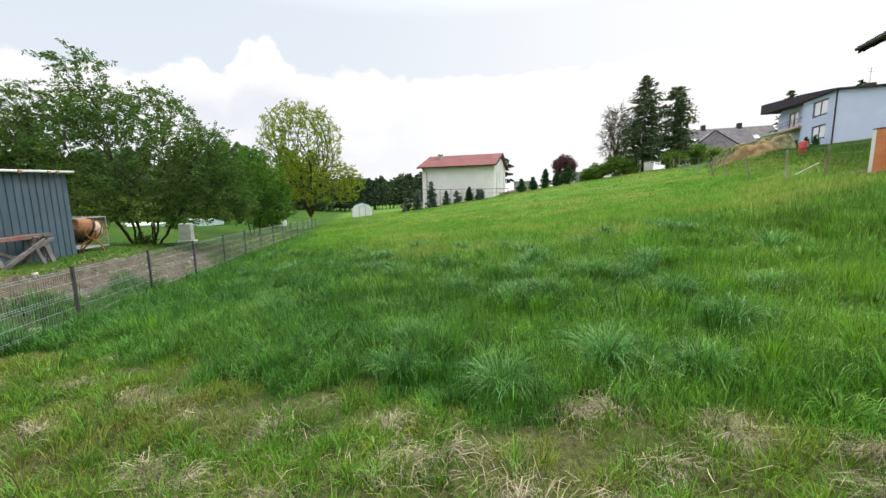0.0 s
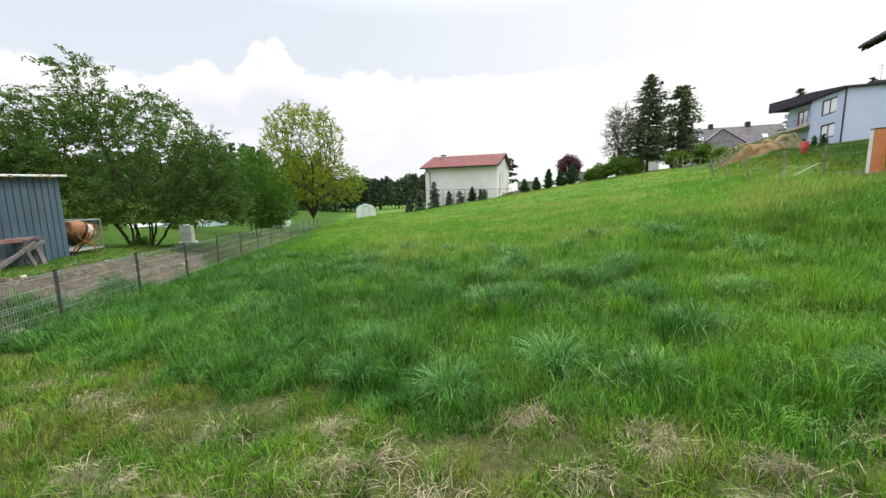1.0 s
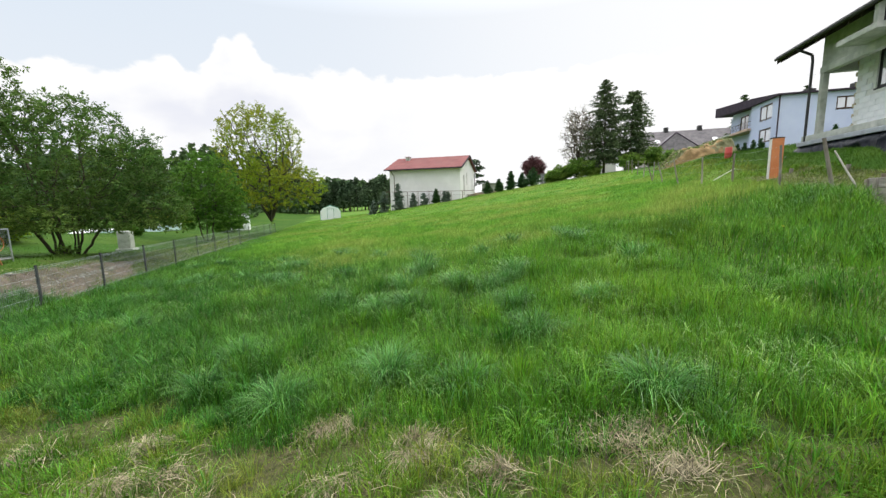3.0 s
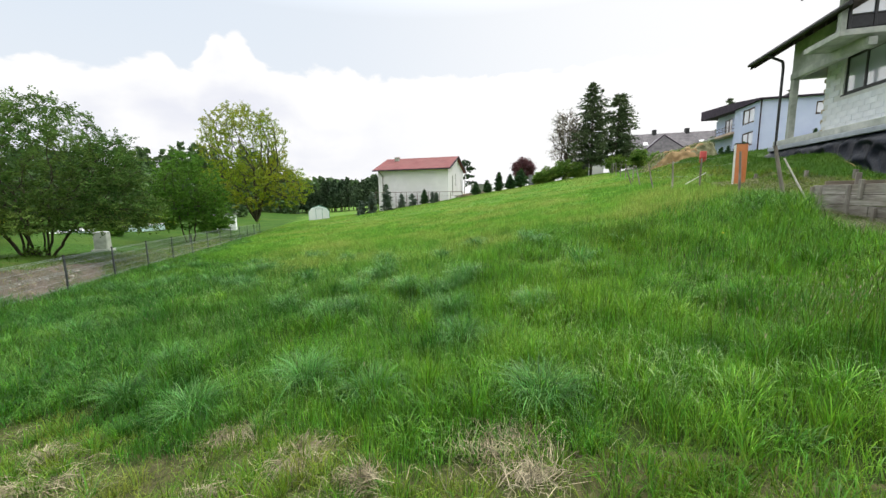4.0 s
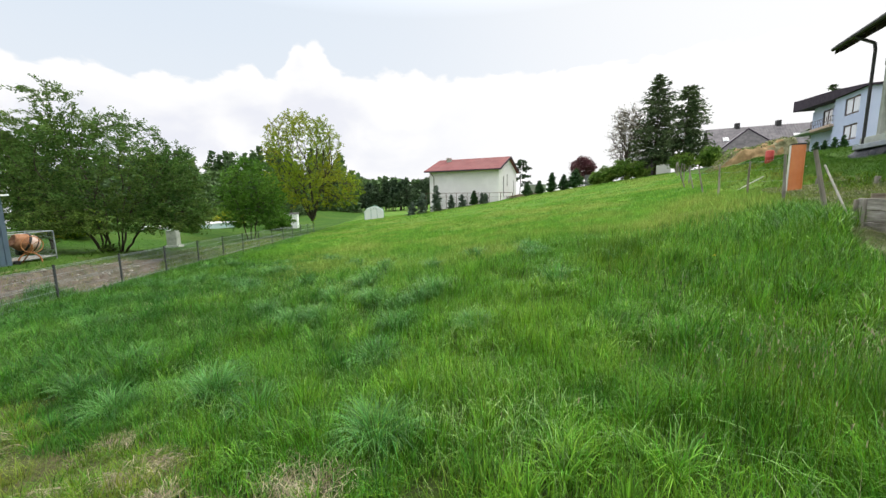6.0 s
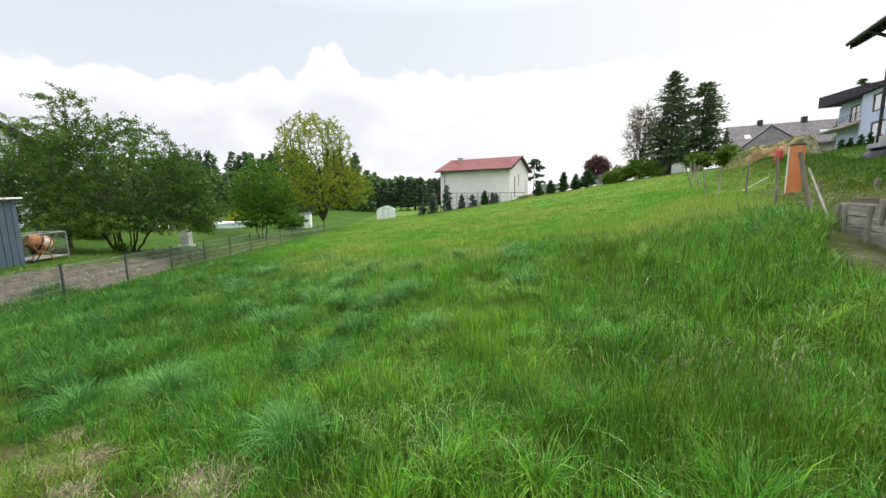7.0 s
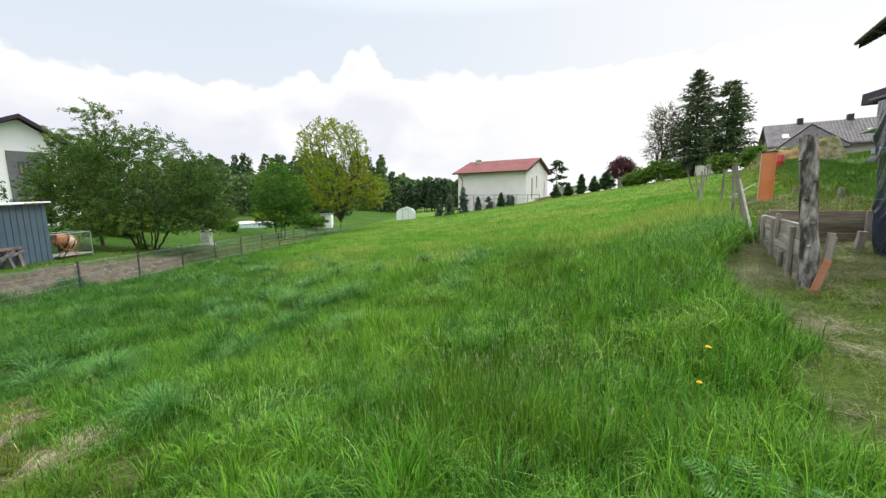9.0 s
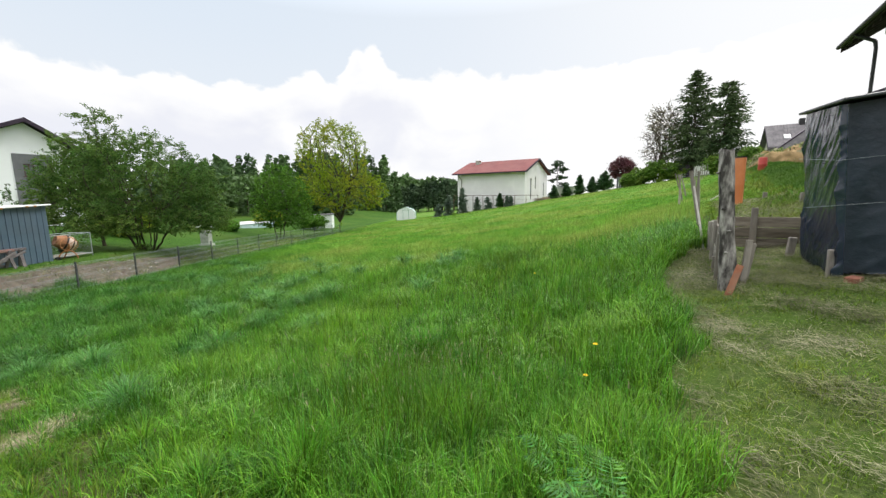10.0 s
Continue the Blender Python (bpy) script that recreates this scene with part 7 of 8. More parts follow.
    balcony = part("balcony", bm, M["concrete"], root, "raw concrete balcony slab", world_space=True)
    bm = bmesh.new()
    box(bm, (14.07, 20.15, 7.46), (24, 22.3, 7.58), 0.01)
    part("upper_slab", bm, M["concrete"], root, world_space=True)
    # glazed front of the balcony: dark posts and rails, panes between
    bm = bmesh.new()
    box(bm, (12.96, 18.22, 7.5), (13.14, 18.42, 9.1), 0.01)
    part("balcony_pier", bm, M["concrete"], balcony, world_space=True)
    for x in (13.16, 13.88, 14.60, 15.32, 16.04):
        bm = bmesh.new()
        box(bm, (x, 18.2, 7.5), (x + 0.09, 18.3, 9.1), 0.008)
        part("frame_post", bm, M["frame_dark"], balcony, world_space=True)
        bm = bmesh.new()
        box(bm, (x + 0.09, 18.24, 8.02), (x + 0.72, 18.27, 9.05))
        part("pane", bm, M["bright_glass"], balcony, world_space=True)
        bm = bmesh.new()
        box(bm, (x + 0.09, 18.22, 7.56), (x + 0.72, 18.28, 7.96), 0.008)
        part("lower_panel", bm, M["frame_dark"], balcony, "dark panel under the glass", world_space=True)
    for z in (7.52, 7.97, 9.05):
        bm = bmesh.new()
        rod(bm, (13.16, 18.22, z), (16.6, 18.22, z), 0.024, 0.024, 6)
        part("handrail", bm, M["frame_dark"], balcony, world_space=True)
    # roller box and sill ledge of the big window, toothed wall end
    bm = bmesh.new()
    box(bm, (14.90, 17.9, 7.40), (15.03, 21.45, 7.54), 0.01)
    part("lintel", bm, M["concrete"], root, "pale concrete lintel over the window", world_space=True)
    for k in range(7):
        bm = bmesh.new()
        box(bm, (15.0, 22.22 + 0.05 * (k % 2), 4.45 + 0.44 * k), (15.2, 22.36 + 0.02 * (k % 3), 4.62 + 0.44 * k), 0.015)
        part("toothing_block", bm, M["sandstone"], root, "ochre block end at the wall's corner", world_space=True)
    # overhang of the upper roof above the balcony
    bm = bmesh.new()
    prism(bm, [(11.85, 17.0, 8.74), (16.6, 17.0, 10.6), (16.6, 17.0, 10.78), (11.85, 17.0, 8.92)], (0, 1.5, 0))
    part("dormer_roof", bm, M["soffit"], root, "dark overhang of the upper roof", world_space=True)
    # roof
    rise = math.tan(radians(31))
    ex, ez, y0, y1 = 12.95, 8.12, 17.7, 24.3
    rx = 19.0
    rz = ez + (rx - ex) * rise
    bm = bmesh.new()
    prism(bm, [(ex, y0, ez), (rx, y0, rz), (rx, y0, rz + 0.16), (ex, y0, ez + 0.16)], (0, y1 - y0, 0))
    prism(bm, [(2 * rx - ex, y0, ez), (rx, y0, rz), (rx, y0, rz + 0.16), (2 * rx - ex, y0, ez + 0.16)], (0, y1 - y0, 0))
    part("roof_deck", bm, M["soffit"], root, "dark boarded roof overhang", world_space=True)
    for k in range(11):
        bm = bmesh.new()
        y = y0 + 0.2 + k * (y1 - y0 - 0.4) / 10
        prism(bm, [(ex + 0.1, y, ez - 0.1), (14.4, y, ez - 0.1 + (14.3 - ex) * rise), (14.4, y, ez + (14.4 - ex) * rise), (ex + 0.1, y, ez + 0.06)], (0, 0.09, 0))
        part("rafter", bm, M["soffit"], root, world_space=True)
    bm = bmesh.new()
    box(bm, (0, 0, 0), (0.40, 0.30, 0.03), 0.008)
    tile = bpy.data.meshes.new("roof_tile")
    bm.to_mesh(tile)
    bm.free()
    tile.materials.append(M["rooftile"])
    roof = new("roof_tiles")
    roof.parent = root
    roof.matrix_parent_inverse = root.matrix_basis.inverted()
    for r in range(8):
        for c in range(21):
            ob = new("roof_tile", tile)
            ob.parent = roof
            ob.matrix_parent_inverse = Matrix()
            ob.matrix_basis = Matrix.Translation((ex - 0.06 + r * 0.30, y1 - 0.31 * (c + 1) + 0.02, ez + 0.17 + r * 0.30 * rise)) @ Euler((0, -radians(27), 0)).to_matrix().to_4x4()
    bm = bmesh.new()
    prism(bm, [(ex + 2.3, y0, ez + 0.20 + 2.3 * rise), (rx, y0, rz + 0.2), (rx, y0, rz + 0.24), (ex + 2.3, y0, ez + 0.24 + 2.3 * rise)], (0, y1 - y0, 0))
    part("upper_tiling", bm, M["rooftile"], root, world_space=True)
    # walls between the beams and the roof
    bm = bmesh.new()
    box(bm, (13.84, 18.5, 7.2), (14.03, 22.55, ez + (13.84 - ex) * rise - 0.01))
    part("knee_wall", bm, M["concrete"], root, "rough concrete infill under the roof", world_space=True)
    bm = bmesh.new()
    prism(bm, [(14.06, 22.34, 7.2), (24.0, 22.34, 7.2), (24.0, 22.34, ez + (2 * rx - ex - 24.0) * rise - 0.03), (rx, 22.34, rz - 0.03), (14.06, 22.34, ez + (14.06 - ex) * rise - 0.03)], (0, 0.2, 0))
    part("gable_infill", bm, M["concrete"], root, "rough concrete infill under the roof", world_space=True)
    bm = bmesh.new()
    tube(bm, [(ex - 0.09, y0, ez + 0.08), (ex - 0.09, y1, ez + 0.08)], 0.075, 8)
    part("gutter", bm, M["dark_metal"], root, world_space=True)
    bm = bmesh.new()
    prism(bm, [(ex, y1, ez - 0.12), (rx, y1, rz - 0.12), (rx, y1, rz + 0.2), (ex, y1, ez + 0.2)], (0, 0.05, 0))
    part("verge_board", bm, M["soffit"], root, world_space=True)
    bm = bmesh.new()
    tube(bm, [(ex - 0.09, 22.6, ez), (13.36, 22.4, 7.75), (13.4, 22.4, 7.5), (13.4, 22.4, 3.6)], 0.055, 8)
    part("downpipe", bm, M["dark_metal"], root, world_space=True)
    # the whole house at its true size and distance
    hub = Matrix.Translation((2.9, 0.78, 1.95))
    root.matrix_basis = hub @ Matrix.Scale(1.10, 4) @ hub.inverted() @ root.matrix_basis


shell_house()


# ---- things along the old wire fence ----
def old_fence():
    root = thing("old_wire_fence", 8.4, 19.5, surface(8.4, 19.5), 0, "old wire fence on weathered wooden posts, some leaning", "fence")
    posts = [(8.82, 14.65, 1.3, -0.05, 0), (8.85, 17.9, 1.15, 0.0, 0), (8.35, 19.5, 1.22, -0.03, 0), (8.5, 23.0, 1.25, -0.22, 0.1), (8.65, 26.5, 1.2, -0.28, 0.0),
             (8.9, 30.0, 1.2, 0.03, 0), (9.15, 34.0, 1.25, 0.0, 0), (9.5, 38.0, 1.2, 0.03, 0), (9.8, 42.0, 1.3, -0.04, 0), (10.1, 45.5, 1.2, 0.0, 0), (10.35, 48.5, 1.2, 0.05, 0),
             (8.45, 27.8, 1.2, -0.35, 0.05)]
    tops = []
    for k, (x, y, h, lx, ly) in enumerate(posts):
        z = surface(x, y)
        p0, p1 = Vector((x, y, z - 0.2)), Vector((x + lx * h, y + ly * h, z + h))
        bm = bmesh.new()
        mid = p0.lerp(p1, 0.5) + Vector((0.012 * (-1) ** k, 0.008, 0))
        rod(bm, p0, mid, 0.040, 0.036, 8)
        rod(bm, mid, p1, 0.036, 0.030, 8)
        part("post", bm, M["grey_wood"], root, world_space=True)
        tops.append((p0, p1))
    line = [t for t in tops[:11]]
    for u in (0.55, 0.78, 0.97):
        pts = []
        for a, b in line:
            pts.append(a.lerp(b, u))
        full = []
        for a, b in zip(pts, pts[1:]):
            full += [a, a.lerp(b, 0.5) - Vector((0, 0, 0.05))]
        bm = bmesh.new()
        tube(bm, full + [pts[-1]], 0.0024, 3)
        part("wire", bm, M["wire"], root, world_space=True)


old_fence()


def leaning_post():
    z = surface(8.75, 11.9)
    root = thing("leaning_post", 8.75, 11.9, z, 0, "leaning weathered fence post with a pale pole beside it", "post")
    bm = bmesh.new()
    rod(bm, (8.85, 12.3, 1.5), (8.55, 12.4, 3.06), 0.047, 0.04, 8)
    part("post", bm, M["grey_wood"], root, world_space=True)
    bm = bmesh.new()
    rod(bm, (8.86, 11.2, 1.35), (8.62, 12.1, 2.72), 0.022, 0.018, 7)
    part("pole", bm, M["peeled"], root, "pale peeled pole", world_space=True)


leaning_post()


def oil_cabinet():
    x, y = 9.83, 17.15
    z = surface(x, y) - 0.03
    root = thing("orange_cabinet", x, y, z, -8, "upright rounded cabinet with orange front and white side", "cabinet")
    w, d, h = 0.175, 0.13, 1.45
    bm = bmesh.new()
    prof = [(-w, d), (-w, -d + 0.06)]
    prof += [(-w + 0.06 - 0.06 * math.cos(t), -d + 0.06 - 0.06 * math.sin(t)) for t in np.linspace(0.3, 1.2, 4)]
    prof += [(-w * 0.5, -d - 0.03), (0.0, -d - 0.045), (w * 0.5, -d - 0.03), (w - 0.02, -d + 0.01), (w, -d + 0.05), (w, d)]
    prism(bm, [(px, py, 0) for px, py in prof], (0, 0, h))
    body = part("body", bm, M["orange_can"], root)
    bm = bmesh.new()
    box(bm, (-w - 0.012, -d + 0.03, 0.01), (-w - 0.001, d, h - 0.01), 0.003)
    part("side_panel", bm, M["white_can"], root, "white side panel")
    bm = bmesh.new()
    prism(bm, [(px * 1.06, py * 1.08, h) for px, py in prof], (0, 0, 0.035))
    part("lid", bm, M["dark_metal"], root)
    bm = bmesh.new()
    rod(bm, (0.2, -d - 0.03, 0.78), (0.2, -d - 0.065, 0.78), 0.018, 0.018, 8)
    part("knob", bm, M["galv"], root)


oil_cabinet()


def drum():
    x, y = 11.5, 25.4
    root = thing("red_drum", x, y, surface(x, y) - 0.03, 0, "red plastic drum on the bank", "drum")
    bm = bmesh.new()
    lathe(bm, [(0.155, 0.0), (0.17, 0.03), (0.17, 0.28), (0.18, 0.30), (0.17, 0.32), (0.168, 0.58), (0.155, 0.62), (0.14, 0.62), (0.14, 0.56)], 20, closed=True)
    part("body", bm, M["red_drum"], root, smooth=True)
    bm = bmesh.new()
    lathe(bm, [(0.0, 0.565), (0.14, 0.565), (0.14, 0.58)], 20)
    part("lid", bm, M["dark_metal"], root)


drum()


def white_plank():
    root = thing("white_plank", 9.9, 21.3, surface(9.9, 21.3), 0, "white painted plank leaning on the grass", "plank")
    bm = bmesh.new()
    a, b = Vector((9.42, 21.36, surface(9.42, 21.36) + 0.05)), Vector((10.14, 21.04, max(2.81, surface(10.14, 21.04) + 0.05)))
    d = b - a
    m = Matrix.Translation((a + b) / 2) @ d.to_track_quat("X", "Z").to_matrix().to_4x4()
    box(bm, (-d.length / 2, -0.05, -0.02), (d.length / 2, 0.05, 0.02), 0.004, m)
    part("board", bm, M["white_paint"], root, world_space=True)


white_plank()


HEAP = (11.4, 17.4, 37.0, 43.0)


def heap_top(x, y):
    """The heap's height over the ground: a steep cut face, a rough level top and a knob at one end."""
    u, v = (x - HEAP[0]) / (HEAP[1] - HEAP[0]), (y - HEAP[2]) / (HEAP[3] - HEAP[2])
    front = sstep(0.02, 0.30 - 0.1 * u, v - 0.06 * np.sin(u * 9)) * sstep(1.0, 0.7, v)
    return front * sstep(0.0, 0.34, u) * sstep(1.0, 0.86, u) * (1.45 + 0.3 * sstep(0.55, 0.8, u)) - 0.12


def sand_heap():
    u, v = np.meshgrid(np.linspace(0, 1, 90), np.linspace(0, 1, 70))
    x, y = HEAP[0] + (HEAP[1] - HEAP[0]) * u, HEAP[2] + (HEAP[3] - HEAP[2]) * v
    lump = np.array([noise.fractal(Vector((a * 1.3, b * 1.3, 2)), 0.6, 2.2, 6) for a, b in zip(x.ravel(), y.ravel())]).reshape(x.shape)
    up = heap_top(x, y)
    z = height(x, y) + up + 0.22 * lump * sstep(0, 0.5, up)
    q = np.arange(x.size).reshape(x.shape)
    fc = np.stack([q[:-1, :-1], q[:-1, 1:], q[1:, 1:], q[1:, :-1]], -1).reshape(-1, 4)
    me = mesh_from("sand_heap", np.stack([x, y, z], -1).reshape(-1, 3), fc.ravel(), np.full(len(fc), 4))
    me.materials.append(M["sand"])
    me.materials.append(M["hay"])
    uc, vc, lc = u.ravel()[fc].mean(1), v.ravel()[fc].mean(1), lump.ravel()[fc].mean(1)
    me.polygons.foreach_set("material_index", np.where((vc > 0.33 + 0.15 * lc) | (uc > 0.68 + 0.1 * lc) | (uc < 0.05), 1, 0).astype(np.int32))
    tagged(part_mesh("sand_heap", me, None), "heap of excavated yellow sand with rough grass on top", "sand heap")
    r = np.random.default_rng(5)
    px, py = r.uniform(HEAP[0], HEAP[1] - 0.2, 5200), r.uniform(HEAP[2] + 0.2, HEAP[3] - 0.5, 5200)
    pu, pv = (px - HEAP[0]) / 6, (py - HEAP[2]) / 6
    k = (pv > 0.3 + r.normal(0, 0.05, len(px))) | (pu > 0.72) & (r.uniform(0, 1, len(px)) < 0.5) | (pv < 0.08)
    px, py = px[k], py[k]
    pz = height(px, py) + heap_top(px, py) - 0.06
    dry = (r.uniform(0, 1, len(px)) < 0.45) | (px > 15.3) & (r.uniform(0, 1, len(px)) < 0.6)
    for name, pick, m, label in (("heap_grass", ~dry, "short", "rough green grass on top of the sand heap"), ("dry_heap_grass", dry, "hay", "withered grass on top of the sand heap")):
        n = pick.sum()
        joined(name, [blades(px[pick], py[pick], r.uniform(0.15, 0.42, n), 0.05 * r.uniform(0.5, 1.2, n), r.uniform(0.1, 0.6, n), r, 2, r.uniform(0.2, 1.0, n), z=pz[pick])], M[m], label, "grass")


sand_heap()


def sand_patch():
    u, v = np.meshgrid(np.linspace(-1, 1, 26), np.linspace(-1, 1, 26))
    x, y = 12.5 + 0.45 * u, 15.9 + 0.9 * v
    r2 = np.hypot(u, v)
    lump = np.array([noise.fractal(Vector((a * 3, b * 3, 1)), 0.7, 2.1, 4) for a, b in zip(x.ravel(), y.ravel())]).reshape(x.shape)
    z = height(x, y) + 0.13 * sstep(1.0, 0.3, r2 + 0.25 * lump) - 0.07 + 0.05 * lump
    q = np.arange(x.size).reshape(x.shape)
    fc = np.stack([q[:-1, :-1], q[:-1, 1:], q[1:, 1:], q[1:, :-1]], -1).reshape(-1, 4)
    z[r2 + 0.3 * lump > 0.95] -= 0.3
    tagged(part_mesh("sand_mound", mesh_from("sand_mound", np.stack([x, y, z], -1).reshape(-1, 3), fc.ravel(), np.full(len(fc), 4)), M["sand"]),
           "small mound of yellow sand on the grass bank", "sand mound")


sand_patch()


for sx, sy, tall in ((10.58, 17.7, 0.22), (11.05, 15.7, 0.24), (11.37, 14.2, 0.26)):
    o = thing("stake", sx, sy, surface(sx, sy) - 0.1, 20, "short grey stake at the edge of the level strip", "stake", "stakes on the level strip")
    bm = bmesh.new()
    box(bm, (-0.05, -0.04, 0), (0.05, 0.04, tall + 0.1), 0.008, pose(0, 0, 0, 3, 2, 0))
    part("stake_body", bm, M["grey_wood"], o)


# ---- plank walls, log post and foil shed ----
def plank_walls():
    rr = random.Random(9)
    base = surface(8.95, 9.8)
    root = thing("plank_wall", 8.95, 9.9, base, 0, "low retaining wall of weathered horizontal planks with stakes", "wall", "plank walls")
    # long side along the meadow, from the back corner to the log
    y0, y1 = 8.8, 11.5
    for r in range(4):
        zt0 = 2.04 - r * 0.215
        joint = 10.42 if r < 2 else 9.9 + 0.12 * (r % 2)
        for a, b in ((y0, joint), (joint, y1)):
            bm = bmesh.new()
            box(bm, (8.94 + rr.uniform(-0.008, 0.008), a + 0.004, zt0 - 0.207), (8.985, b - 0.004, zt0 + rr.uniform(-0.006, 0.0)), 0.006, pose(0, 0, 0, 0, 0, 0))
            part("plank", bm, M["long_board"], root, world_space=True)
    for y, lo, hi, w in ((11.46, 1.45, 2.12, 0.08), (11.2, 1.62, 2.19, 0.085), (10.4, 1.05, 2.03, 0.08), (10.11, 1.6, 1.98, 0.085), (9.72, 1.05, 1.55, 0.075), (9.2, 1.2, 1.9, 0.075)):
        bm = bmesh.new()
        box(bm, (8.885, y - w / 2, lo), (8.935, y + w / 2, hi), 0.008, pose(0, 0, 0, rr.uniform(-1, 1), 0, 0))
        part("stake", bm, M["grey_wood"], root, world_space=True)
    # back wall under the level strip
    root2 = thing("plank_wall", 10.2, 11.25, surface(10.2, 11.2), 0, "low retaining wall of brown planks under the level strip", "wall", "plank walls")
    for r in range(3):
        zt = 2.13 - r * 0.19
        for a, b in ((9.0, 10.4), (10.4, 11.9), (11.9, 13.4)):
            bm = bmesh.new()
            box(bm, (a + 0.004, 11.22, zt - 0.18), (b - 0.004, 11.27 + rr.uniform(-0.008, 0.008), zt), 0.006)
            part("plank", bm, M["brown_board"], root2, world_space=True)
    for x, hi in ((9.55, 2.3), (10.25, 2.14), (10.45, 2.14), (11.6, 2.2)):
        bm = bmesh.new()
        box(bm, (x - 0.05, 11.16, 1.4), (x + 0.05, 11.21, hi), 0.008)
        part("stake", bm, M["grey_wood"], root2, world_space=True)


plank_walls()


def log_post():
    x, y = 9.0, 8.63
    z = surface(x, y) - 0.06
    root = thing("log_post", x, y, z, 0, "thick old bark-stripped log standing as a gatepost", "post")
    bm = bmesh.new()
    rings, sides = [], 18
    r = random.Random(3)
    for k in range(30):
        u = k / 29
        rad = 0.098 + 0.005 * math.sin(u * 9) + 0.003 * math.sin(u * 23 + 1) - 0.012 * u
        ring = []
        for j in range(sides):
            t = 2 * math.pi * j / sides
            bump = 0.008 * noise.noise(Vector((math.cos(t) * 2, math.sin(t) * 2, u * 9))) + 0.012 * noise.noise(Vector((math.cos(t), math.sin(t), u * 3 + 4)))
            top = 0.05 * noise.noise(Vector((math.cos(t) * 2, math.sin(t) * 2, 9))) if k == 29 else 0
            ring.append(bm.verts.new((0.012 * math.sin(u * 5) - 0.11 * u + (rad + bump) * math.cos(t), 0.12 * u + (rad + bump) * math.sin(t), -0.15 + u * 2.07 + top)))
        rings.append(ring)
    for a, b in zip(rings, rings[1:]):
        for j in range(sides):
            bm.faces.new((a[j], a[(j + 1) % sides], b[(j + 1) % sides], b[j]))
    bm.faces.new(rings[-1])
    part("log", bm, M["log"], root, smooth=True)
    for u, t in ((0.85, 3.6), (0.6, 4.3), (0.45, 4.9), (0.72, 5.2), (0.3, 4.6)):
        bm = bmesh.new()
        bmesh.ops.create_uvsphere(bm, u_segments=8, v_segments=5, radius=0.02, matrix=Matrix.Translation((-0.12 * u + 0.105 * math.cos(t), 0.12 * u + 0.105 * math.sin(t), u * 1.9)) @ Matrix.Diagonal((1.2, 1.2, 0.9, 1)))
        part("knot", bm, M["log"], root, smooth=True)
    root2 = thing("leaning_board", x - 0.02, y - 0.28, z, 0, "short orange-painted board leaning against the log", "board")
    bm = bmesh.new()
    box(bm, (-0.038, -0.012, -0.05), (0.038, 0.012, 0.46), 0.004, pose(0, 0, 0, -12, 14, -8))
    part("board", bm, M["orange_board"], root2)
    for k, (dx, dy, h, lean) in enumerate(((0.17, 0.25, 0.72, 4), (0.2, 0.42, 0.66, 7))):
        o = thing("stake", x + dx, y + dy, z - 0.1, 0, "grey wooden stake beside the log", "stake", "stakes by the log")
        bm = bmesh.new()
        box(bm, (-0.035, -0.025, 0), (0.035, 0.025, h + 0.1), 0.006, pose(0, 0, 0, 0, lean, 10))
        part("stake_body", bm, M["grey_wood"], o)


log_post()


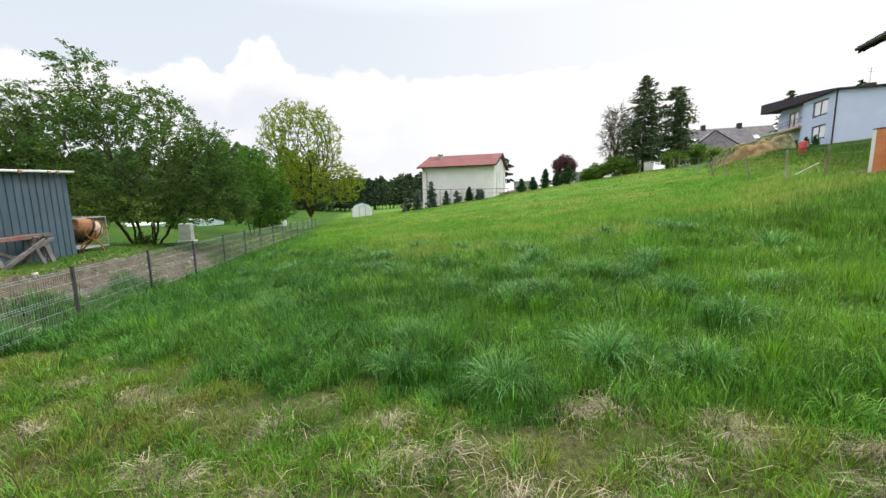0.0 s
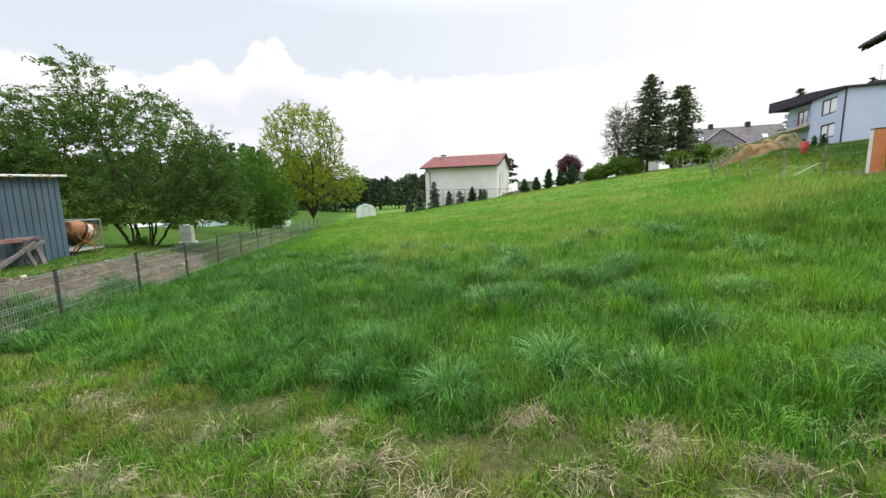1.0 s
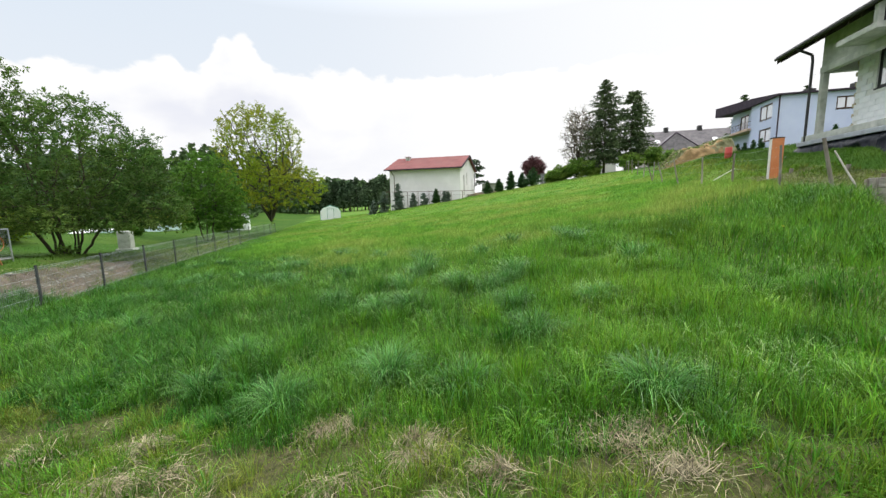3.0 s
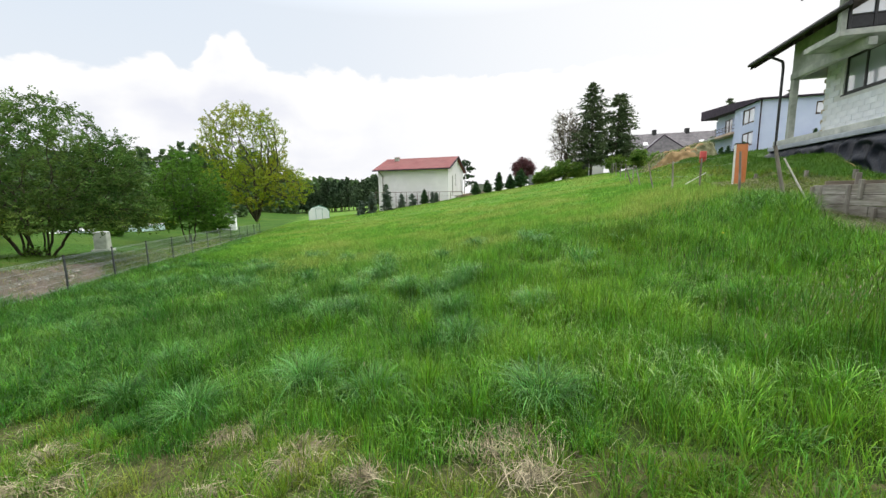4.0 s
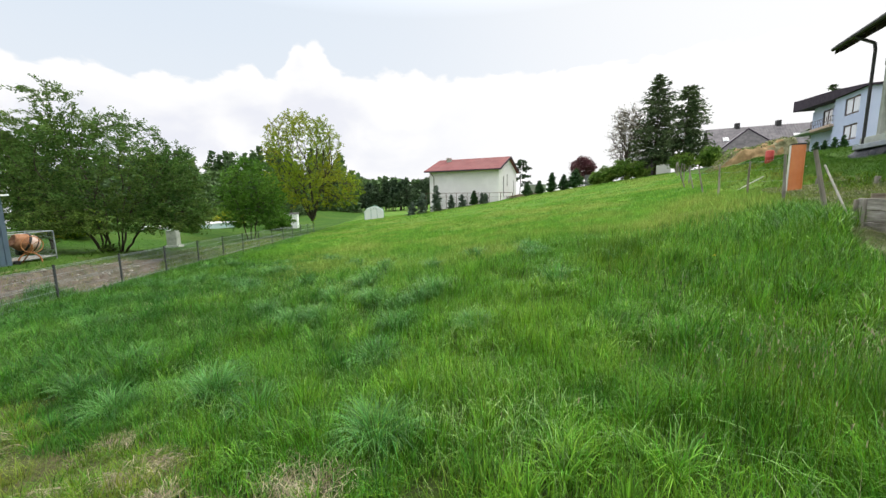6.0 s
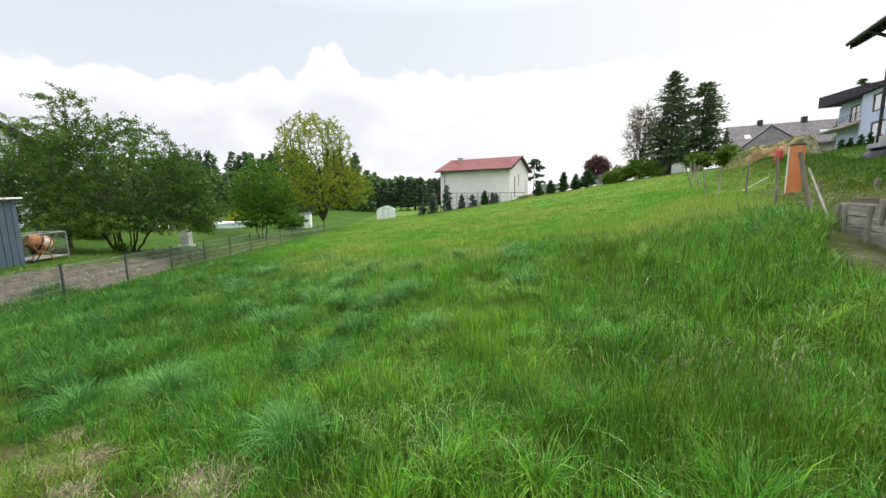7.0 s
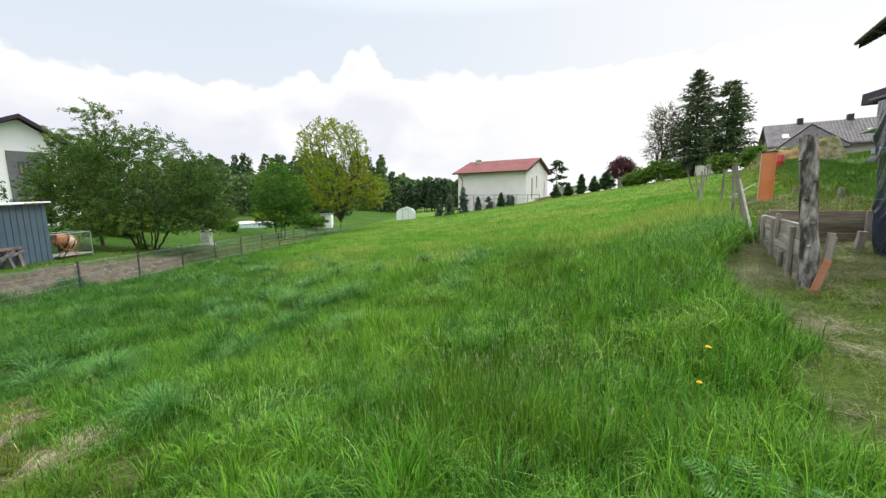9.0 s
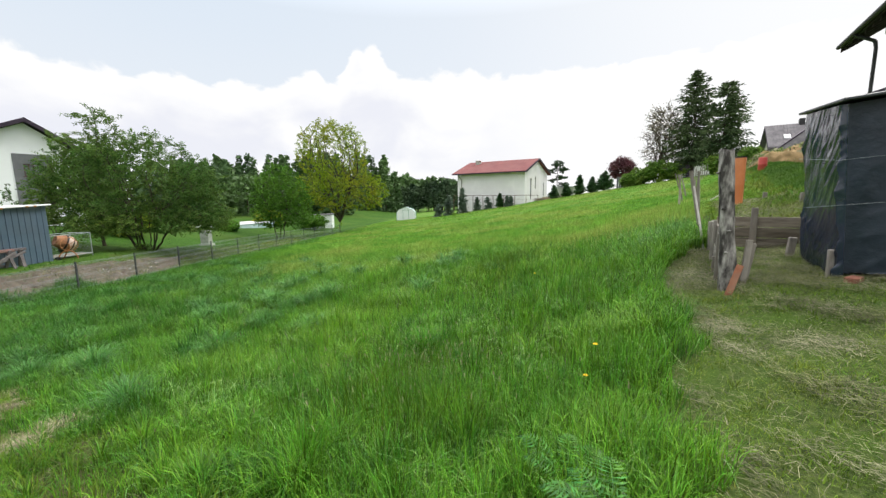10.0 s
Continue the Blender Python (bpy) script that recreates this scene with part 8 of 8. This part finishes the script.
def foil_shed():
    root = thing("foil_shed", 11.5, 9.7, surface(11.5, 9.5), 0, "small shed wrapped in shiny black foil with a flat felt roof", "shed")
    # the four corners at the foot and under the roof; the frame leans a little
    foot = [(10.10, 10.3, 1.5), (10.2, 9.03, 1.52), (14.0, 9.0, 1.9), (14.0, 10.7, 1.9)]
    head = [(10.01, 10.68, 3.77), (10.06, 9.05, 3.62), (13.9, 9.0, 3.95), (13.9, 10.8, 4.05)]

    def sheet(name, a, b, out, seed, crease, fine, material, label):
        """A hanging foil sheet between two corners, with long slanting folds."""
        n, m = 150, 90
        U, V = np.meshgrid(np.linspace(0, 1, n), np.linspace(0, 1, m))
        q00, q10, q01, q11 = (np.array(c) for c in (foot[a], foot[b], head[a], head[b]))
        wide = np.linalg.norm(q10 - q00)
        p = (q00 * ((1 - U) * (1 - V))[..., None] + q10 * (U * (1 - V))[..., None] + q01 * ((1 - U) * V)[..., None] + q11 * (U * V)[..., None])
        # creases run slantwise down the sheet
        ca, sa = math.cos(0.6), math.sin(0.6)
        A, B = U * wide * ca - V * 2.2 * sa, U * wide * sa + V * 2.2 * ca

        def ridges(fa, fb, shift):
            n3 = np.array([noise.noise(Vector((a * fa + shift, b * fb, seed + shift))) for a, b in zip(A.ravel(), B.ravel())]).reshape(U.shape)
            return np.clip(1 - np.abs(n3) * 3.2, 0, 1)

        soft = np.array([noise.noise(Vector((a * 1.3, b * 1.1, seed + 9))) for a, b in zip(A.ravel(), B.ravel())]).reshape(U.shape)
        off = crease * (ridges(5.0 * fine, 1.0, 0.0) ** 1.5 + 0.7 * ridges(9.0 * fine, 1.7, 5.0) ** 1.5) * np.clip(0.7 + 1.2 * soft, 0.1, 1.4) + 0.03 * soft + 0.04
        off = off * sstep(0.0, 0.05, U) * sstep(1.0, 0.95, U)
        p = p + np.array((*out, 0.0)) * off[..., None]
        p[0, :, 2] += 0.04 * np.sin(np.linspace(0, 9, n) + seed)
        q = np.arange(U.size).reshape(U.shape)
        fc = np.stack([q[:-1, :-1], q[:-1, 1:], q[1:, 1:], q[1:, :-1]], -1).reshape(-1, 4)
        part_mesh(name, mesh_from(name, p.reshape(-1, 3), fc.ravel(), np.full(len(fc), 4)), material, root, label, True, True)

    sheet("foil_side", 0, 1, (-1, 0), 3.0, 0.03, 1.0, M["tarp"], "shiny creased black foil")
    sheet("foil_front", 1, 2, (0, -1), 8.0, 0.016, 0.35, M["tarp_dark"], "dull black felt sheet")
    sheet("foil_end", 2, 3, (1, 0), 6.0, 0.04, 1.0, M["tarp"], "")
    sheet("foil_back", 3, 0, (0, 1), 5.0, 0.04, 0.6, M["tarp"], "")
    for a, b in zip(foot, head):
        bm = bmesh.new()
        inward = Vector((0.12 if a[0] < 12 else -0.12, 0.1 if a[1] < 9.5 else -0.1, 0))
        rod(bm, Vector(a) + inward + Vector((0, 0, -0.2)), Vector(b) + inward, 0.035, 0.035, 6)
        part("upright", bm, M["grey_wood"], root, world_space=True)
    for u0, u1 in ((0.36, 0.42), (0.70, 0.68)):
        bm = bmesh.new()
        ends = [Vector(foot[k]).lerp(Vector(head[k]), u) + Vector((-0.09, -0.09 * (k > 0), 0)) for k, u in ((0, u0), (1, u1), (2, u1))]
        tube(bm, ends, 0.0012, 4)
        part("tie", bm, M["galv"], root, "pale string tied round the foil", world_space=True)
    bm = bmesh.new()
    poly = [(head[0][0] - 0.08, head[0][1] + 0.04, head[0][2] + 0.01), (head[1][0] - 0.08, head[1][1] - 0.18, head[1][2] + 0.01),
            (head[2][0] + 0.2, head[2][1] - 0.18, head[2][2] + 0.01), (head[3][0] + 0.2, head[3][1] + 0.25, head[3][2] + 0.01)]
    prism(bm, poly, (0, 0, 0.035))
    part("roof", bm, M["tarp_dark"], root, "felt-covered flat roof", world_space=True)
    for a, b in zip(poly[:2], poly[1:3]):
        bm = bmesh.new()
        rod(bm, Vector(a) + Vector((0, 0, 0.02)), Vector(b) + Vector((0, 0, 0.02)), 0.02, 0.02, 6)
        part("roof_edge", bm, M["anthracite"], root, "dark metal roof edge", world_space=True)
    for k, (x, y, h) in enumerate(((9.93, 10.45, 0.3), (10.13, 9.2, 0.36))):
        z = surface(x, y)
        o = thing("stake", x, y, z - 0.1, 0, "short grey wooden stake at the foot of the foil shed", "stake", "stakes by the foil shed")
        bm = bmesh.new()
        box(bm, (-0.05, -0.03, 0), (0.05, 0.03, h + 0.1), 0.008, pose(0, 0, 0, 4, 3 * (-1) ** k, 15))
        part("stake_body", bm, M["grey_wood"], o)
    o = thing("brick", 10.25, 8.86, surface(10.25, 8.86), 62, "red brick weighing down the foil", "brick")
    bm = bmesh.new()
    box(bm, (-0.125, -0.06, 0), (0.125, 0.06, 0.065), 0.005)
    part("brick_body", bm, M["brick"], o)


foil_shed()


def dandelion(x, y, h, seed):
    z = surface(x, y)
    root = thing("dandelion", x, y, z, 0, "yellow dandelion flower on a thin stalk", "flower", "dandelions")
    bm = bmesh.new()
    rod(bm, (0, 0, 0), (0.02, 0.01, h), 0.004, 0.003, 5)
    part("stalk", bm, M["short"], root)
    bm = bmesh.new()
    for ring, (n, r, up) in enumerate(((16, 0.026, 0.004), (12, 0.018, 0.010), (8, 0.010, 0.014))):
        for k in range(n):
            t = 2 * math.pi * (k + 0.5 * ring) / n
            c, s = math.cos(t), math.sin(t)
            vs = [bm.verts.new((0.02 + a * c - b * s, 0.01 + a * s + b * c, h + e)) for a, b, e in ((0.002, 0, 0), (r * 0.6, 0.004, up), (r, 0, up * 0.8), (r * 0.6, -0.004, up))]
            bm.faces.new(vs)
    part("flower_head", bm, M["yellow"], root)


dandelion(7.8, 5.95, 0.5, 1)
dandelion(7.75, 5.8, 0.27, 2)
dandelion(6.2, 9.0, 0.4, 3)


def tansy(x, y, seed, count, reach):
    """A low plant of feathery leaves."""
    r = random.Random(seed)
    root = thing("feathery_weed", x, y, surface(x, y), 0, "feathery-leaved green weed at the meadow's edge", "weed", "feathery weeds")
    for k in range(count):
        turn = 2 * math.pi * k / count + r.uniform(-0.4, 0.4)
        c, s_ = math.cos(turn), math.sin(turn)
        long = reach * r.uniform(0.75, 1.15)
        verts, quads = [], []
        for j in range(13):
            u = j / 12
            out, up = long * (0.2 + 0.75 * u), 0.18 + long * (0.75 * u - 0.55 * u * u)
            wide = 0.085 * math.sin(math.pi * (0.12 + 0.86 * u)) + 0.006
            for side in (-1, 1):
                base = len(verts)
                for a, b, e in ((0.0, 0.0, 0.0), (0.010, 0.55, -0.004), (0.022, 1.0, -0.012), (-0.004, 0.55, -0.004)):
                    p, q = out + a + 0.3 * wide * b, side * wide * b
                    verts.append((p * c - q * s_, p * s_ + q * c, up + e))
                quads.append((base, base + 1, base + 2, base + 3))
            base = len(verts)
            nxt = min(1.0, u + 1 / 12)
            o2, u2 = long * (0.2 + 0.75 * nxt), 0.18 + long * (0.75 * nxt - 0.55 * nxt * nxt)
            for p, q, h in ((out, -0.003, up), (out, 0.003, up), (o2, 0.002, u2), (o2, -0.002, u2)):
                verts.append((p * c - q * s_, p * s_ + q * c, h))
            quads.append((base, base + 1, base + 2, base + 3))
        me = bpy.data.meshes.new("leaf")
        me.from_pydata(verts, [], quads)
        part_mesh("leaf", me, M["tussock"], root)
    bm = bmesh.new()
    rod(bm, (0, 0, -0.02), (0, 0, 0.22), 0.008, 0.005, 6)
    part("stem", bm, M["tussock"], root)


tansy(7.95, 4.45, 1, 7, 0.34)
tansy(8.25, 4.15, 2, 8, 0.38)
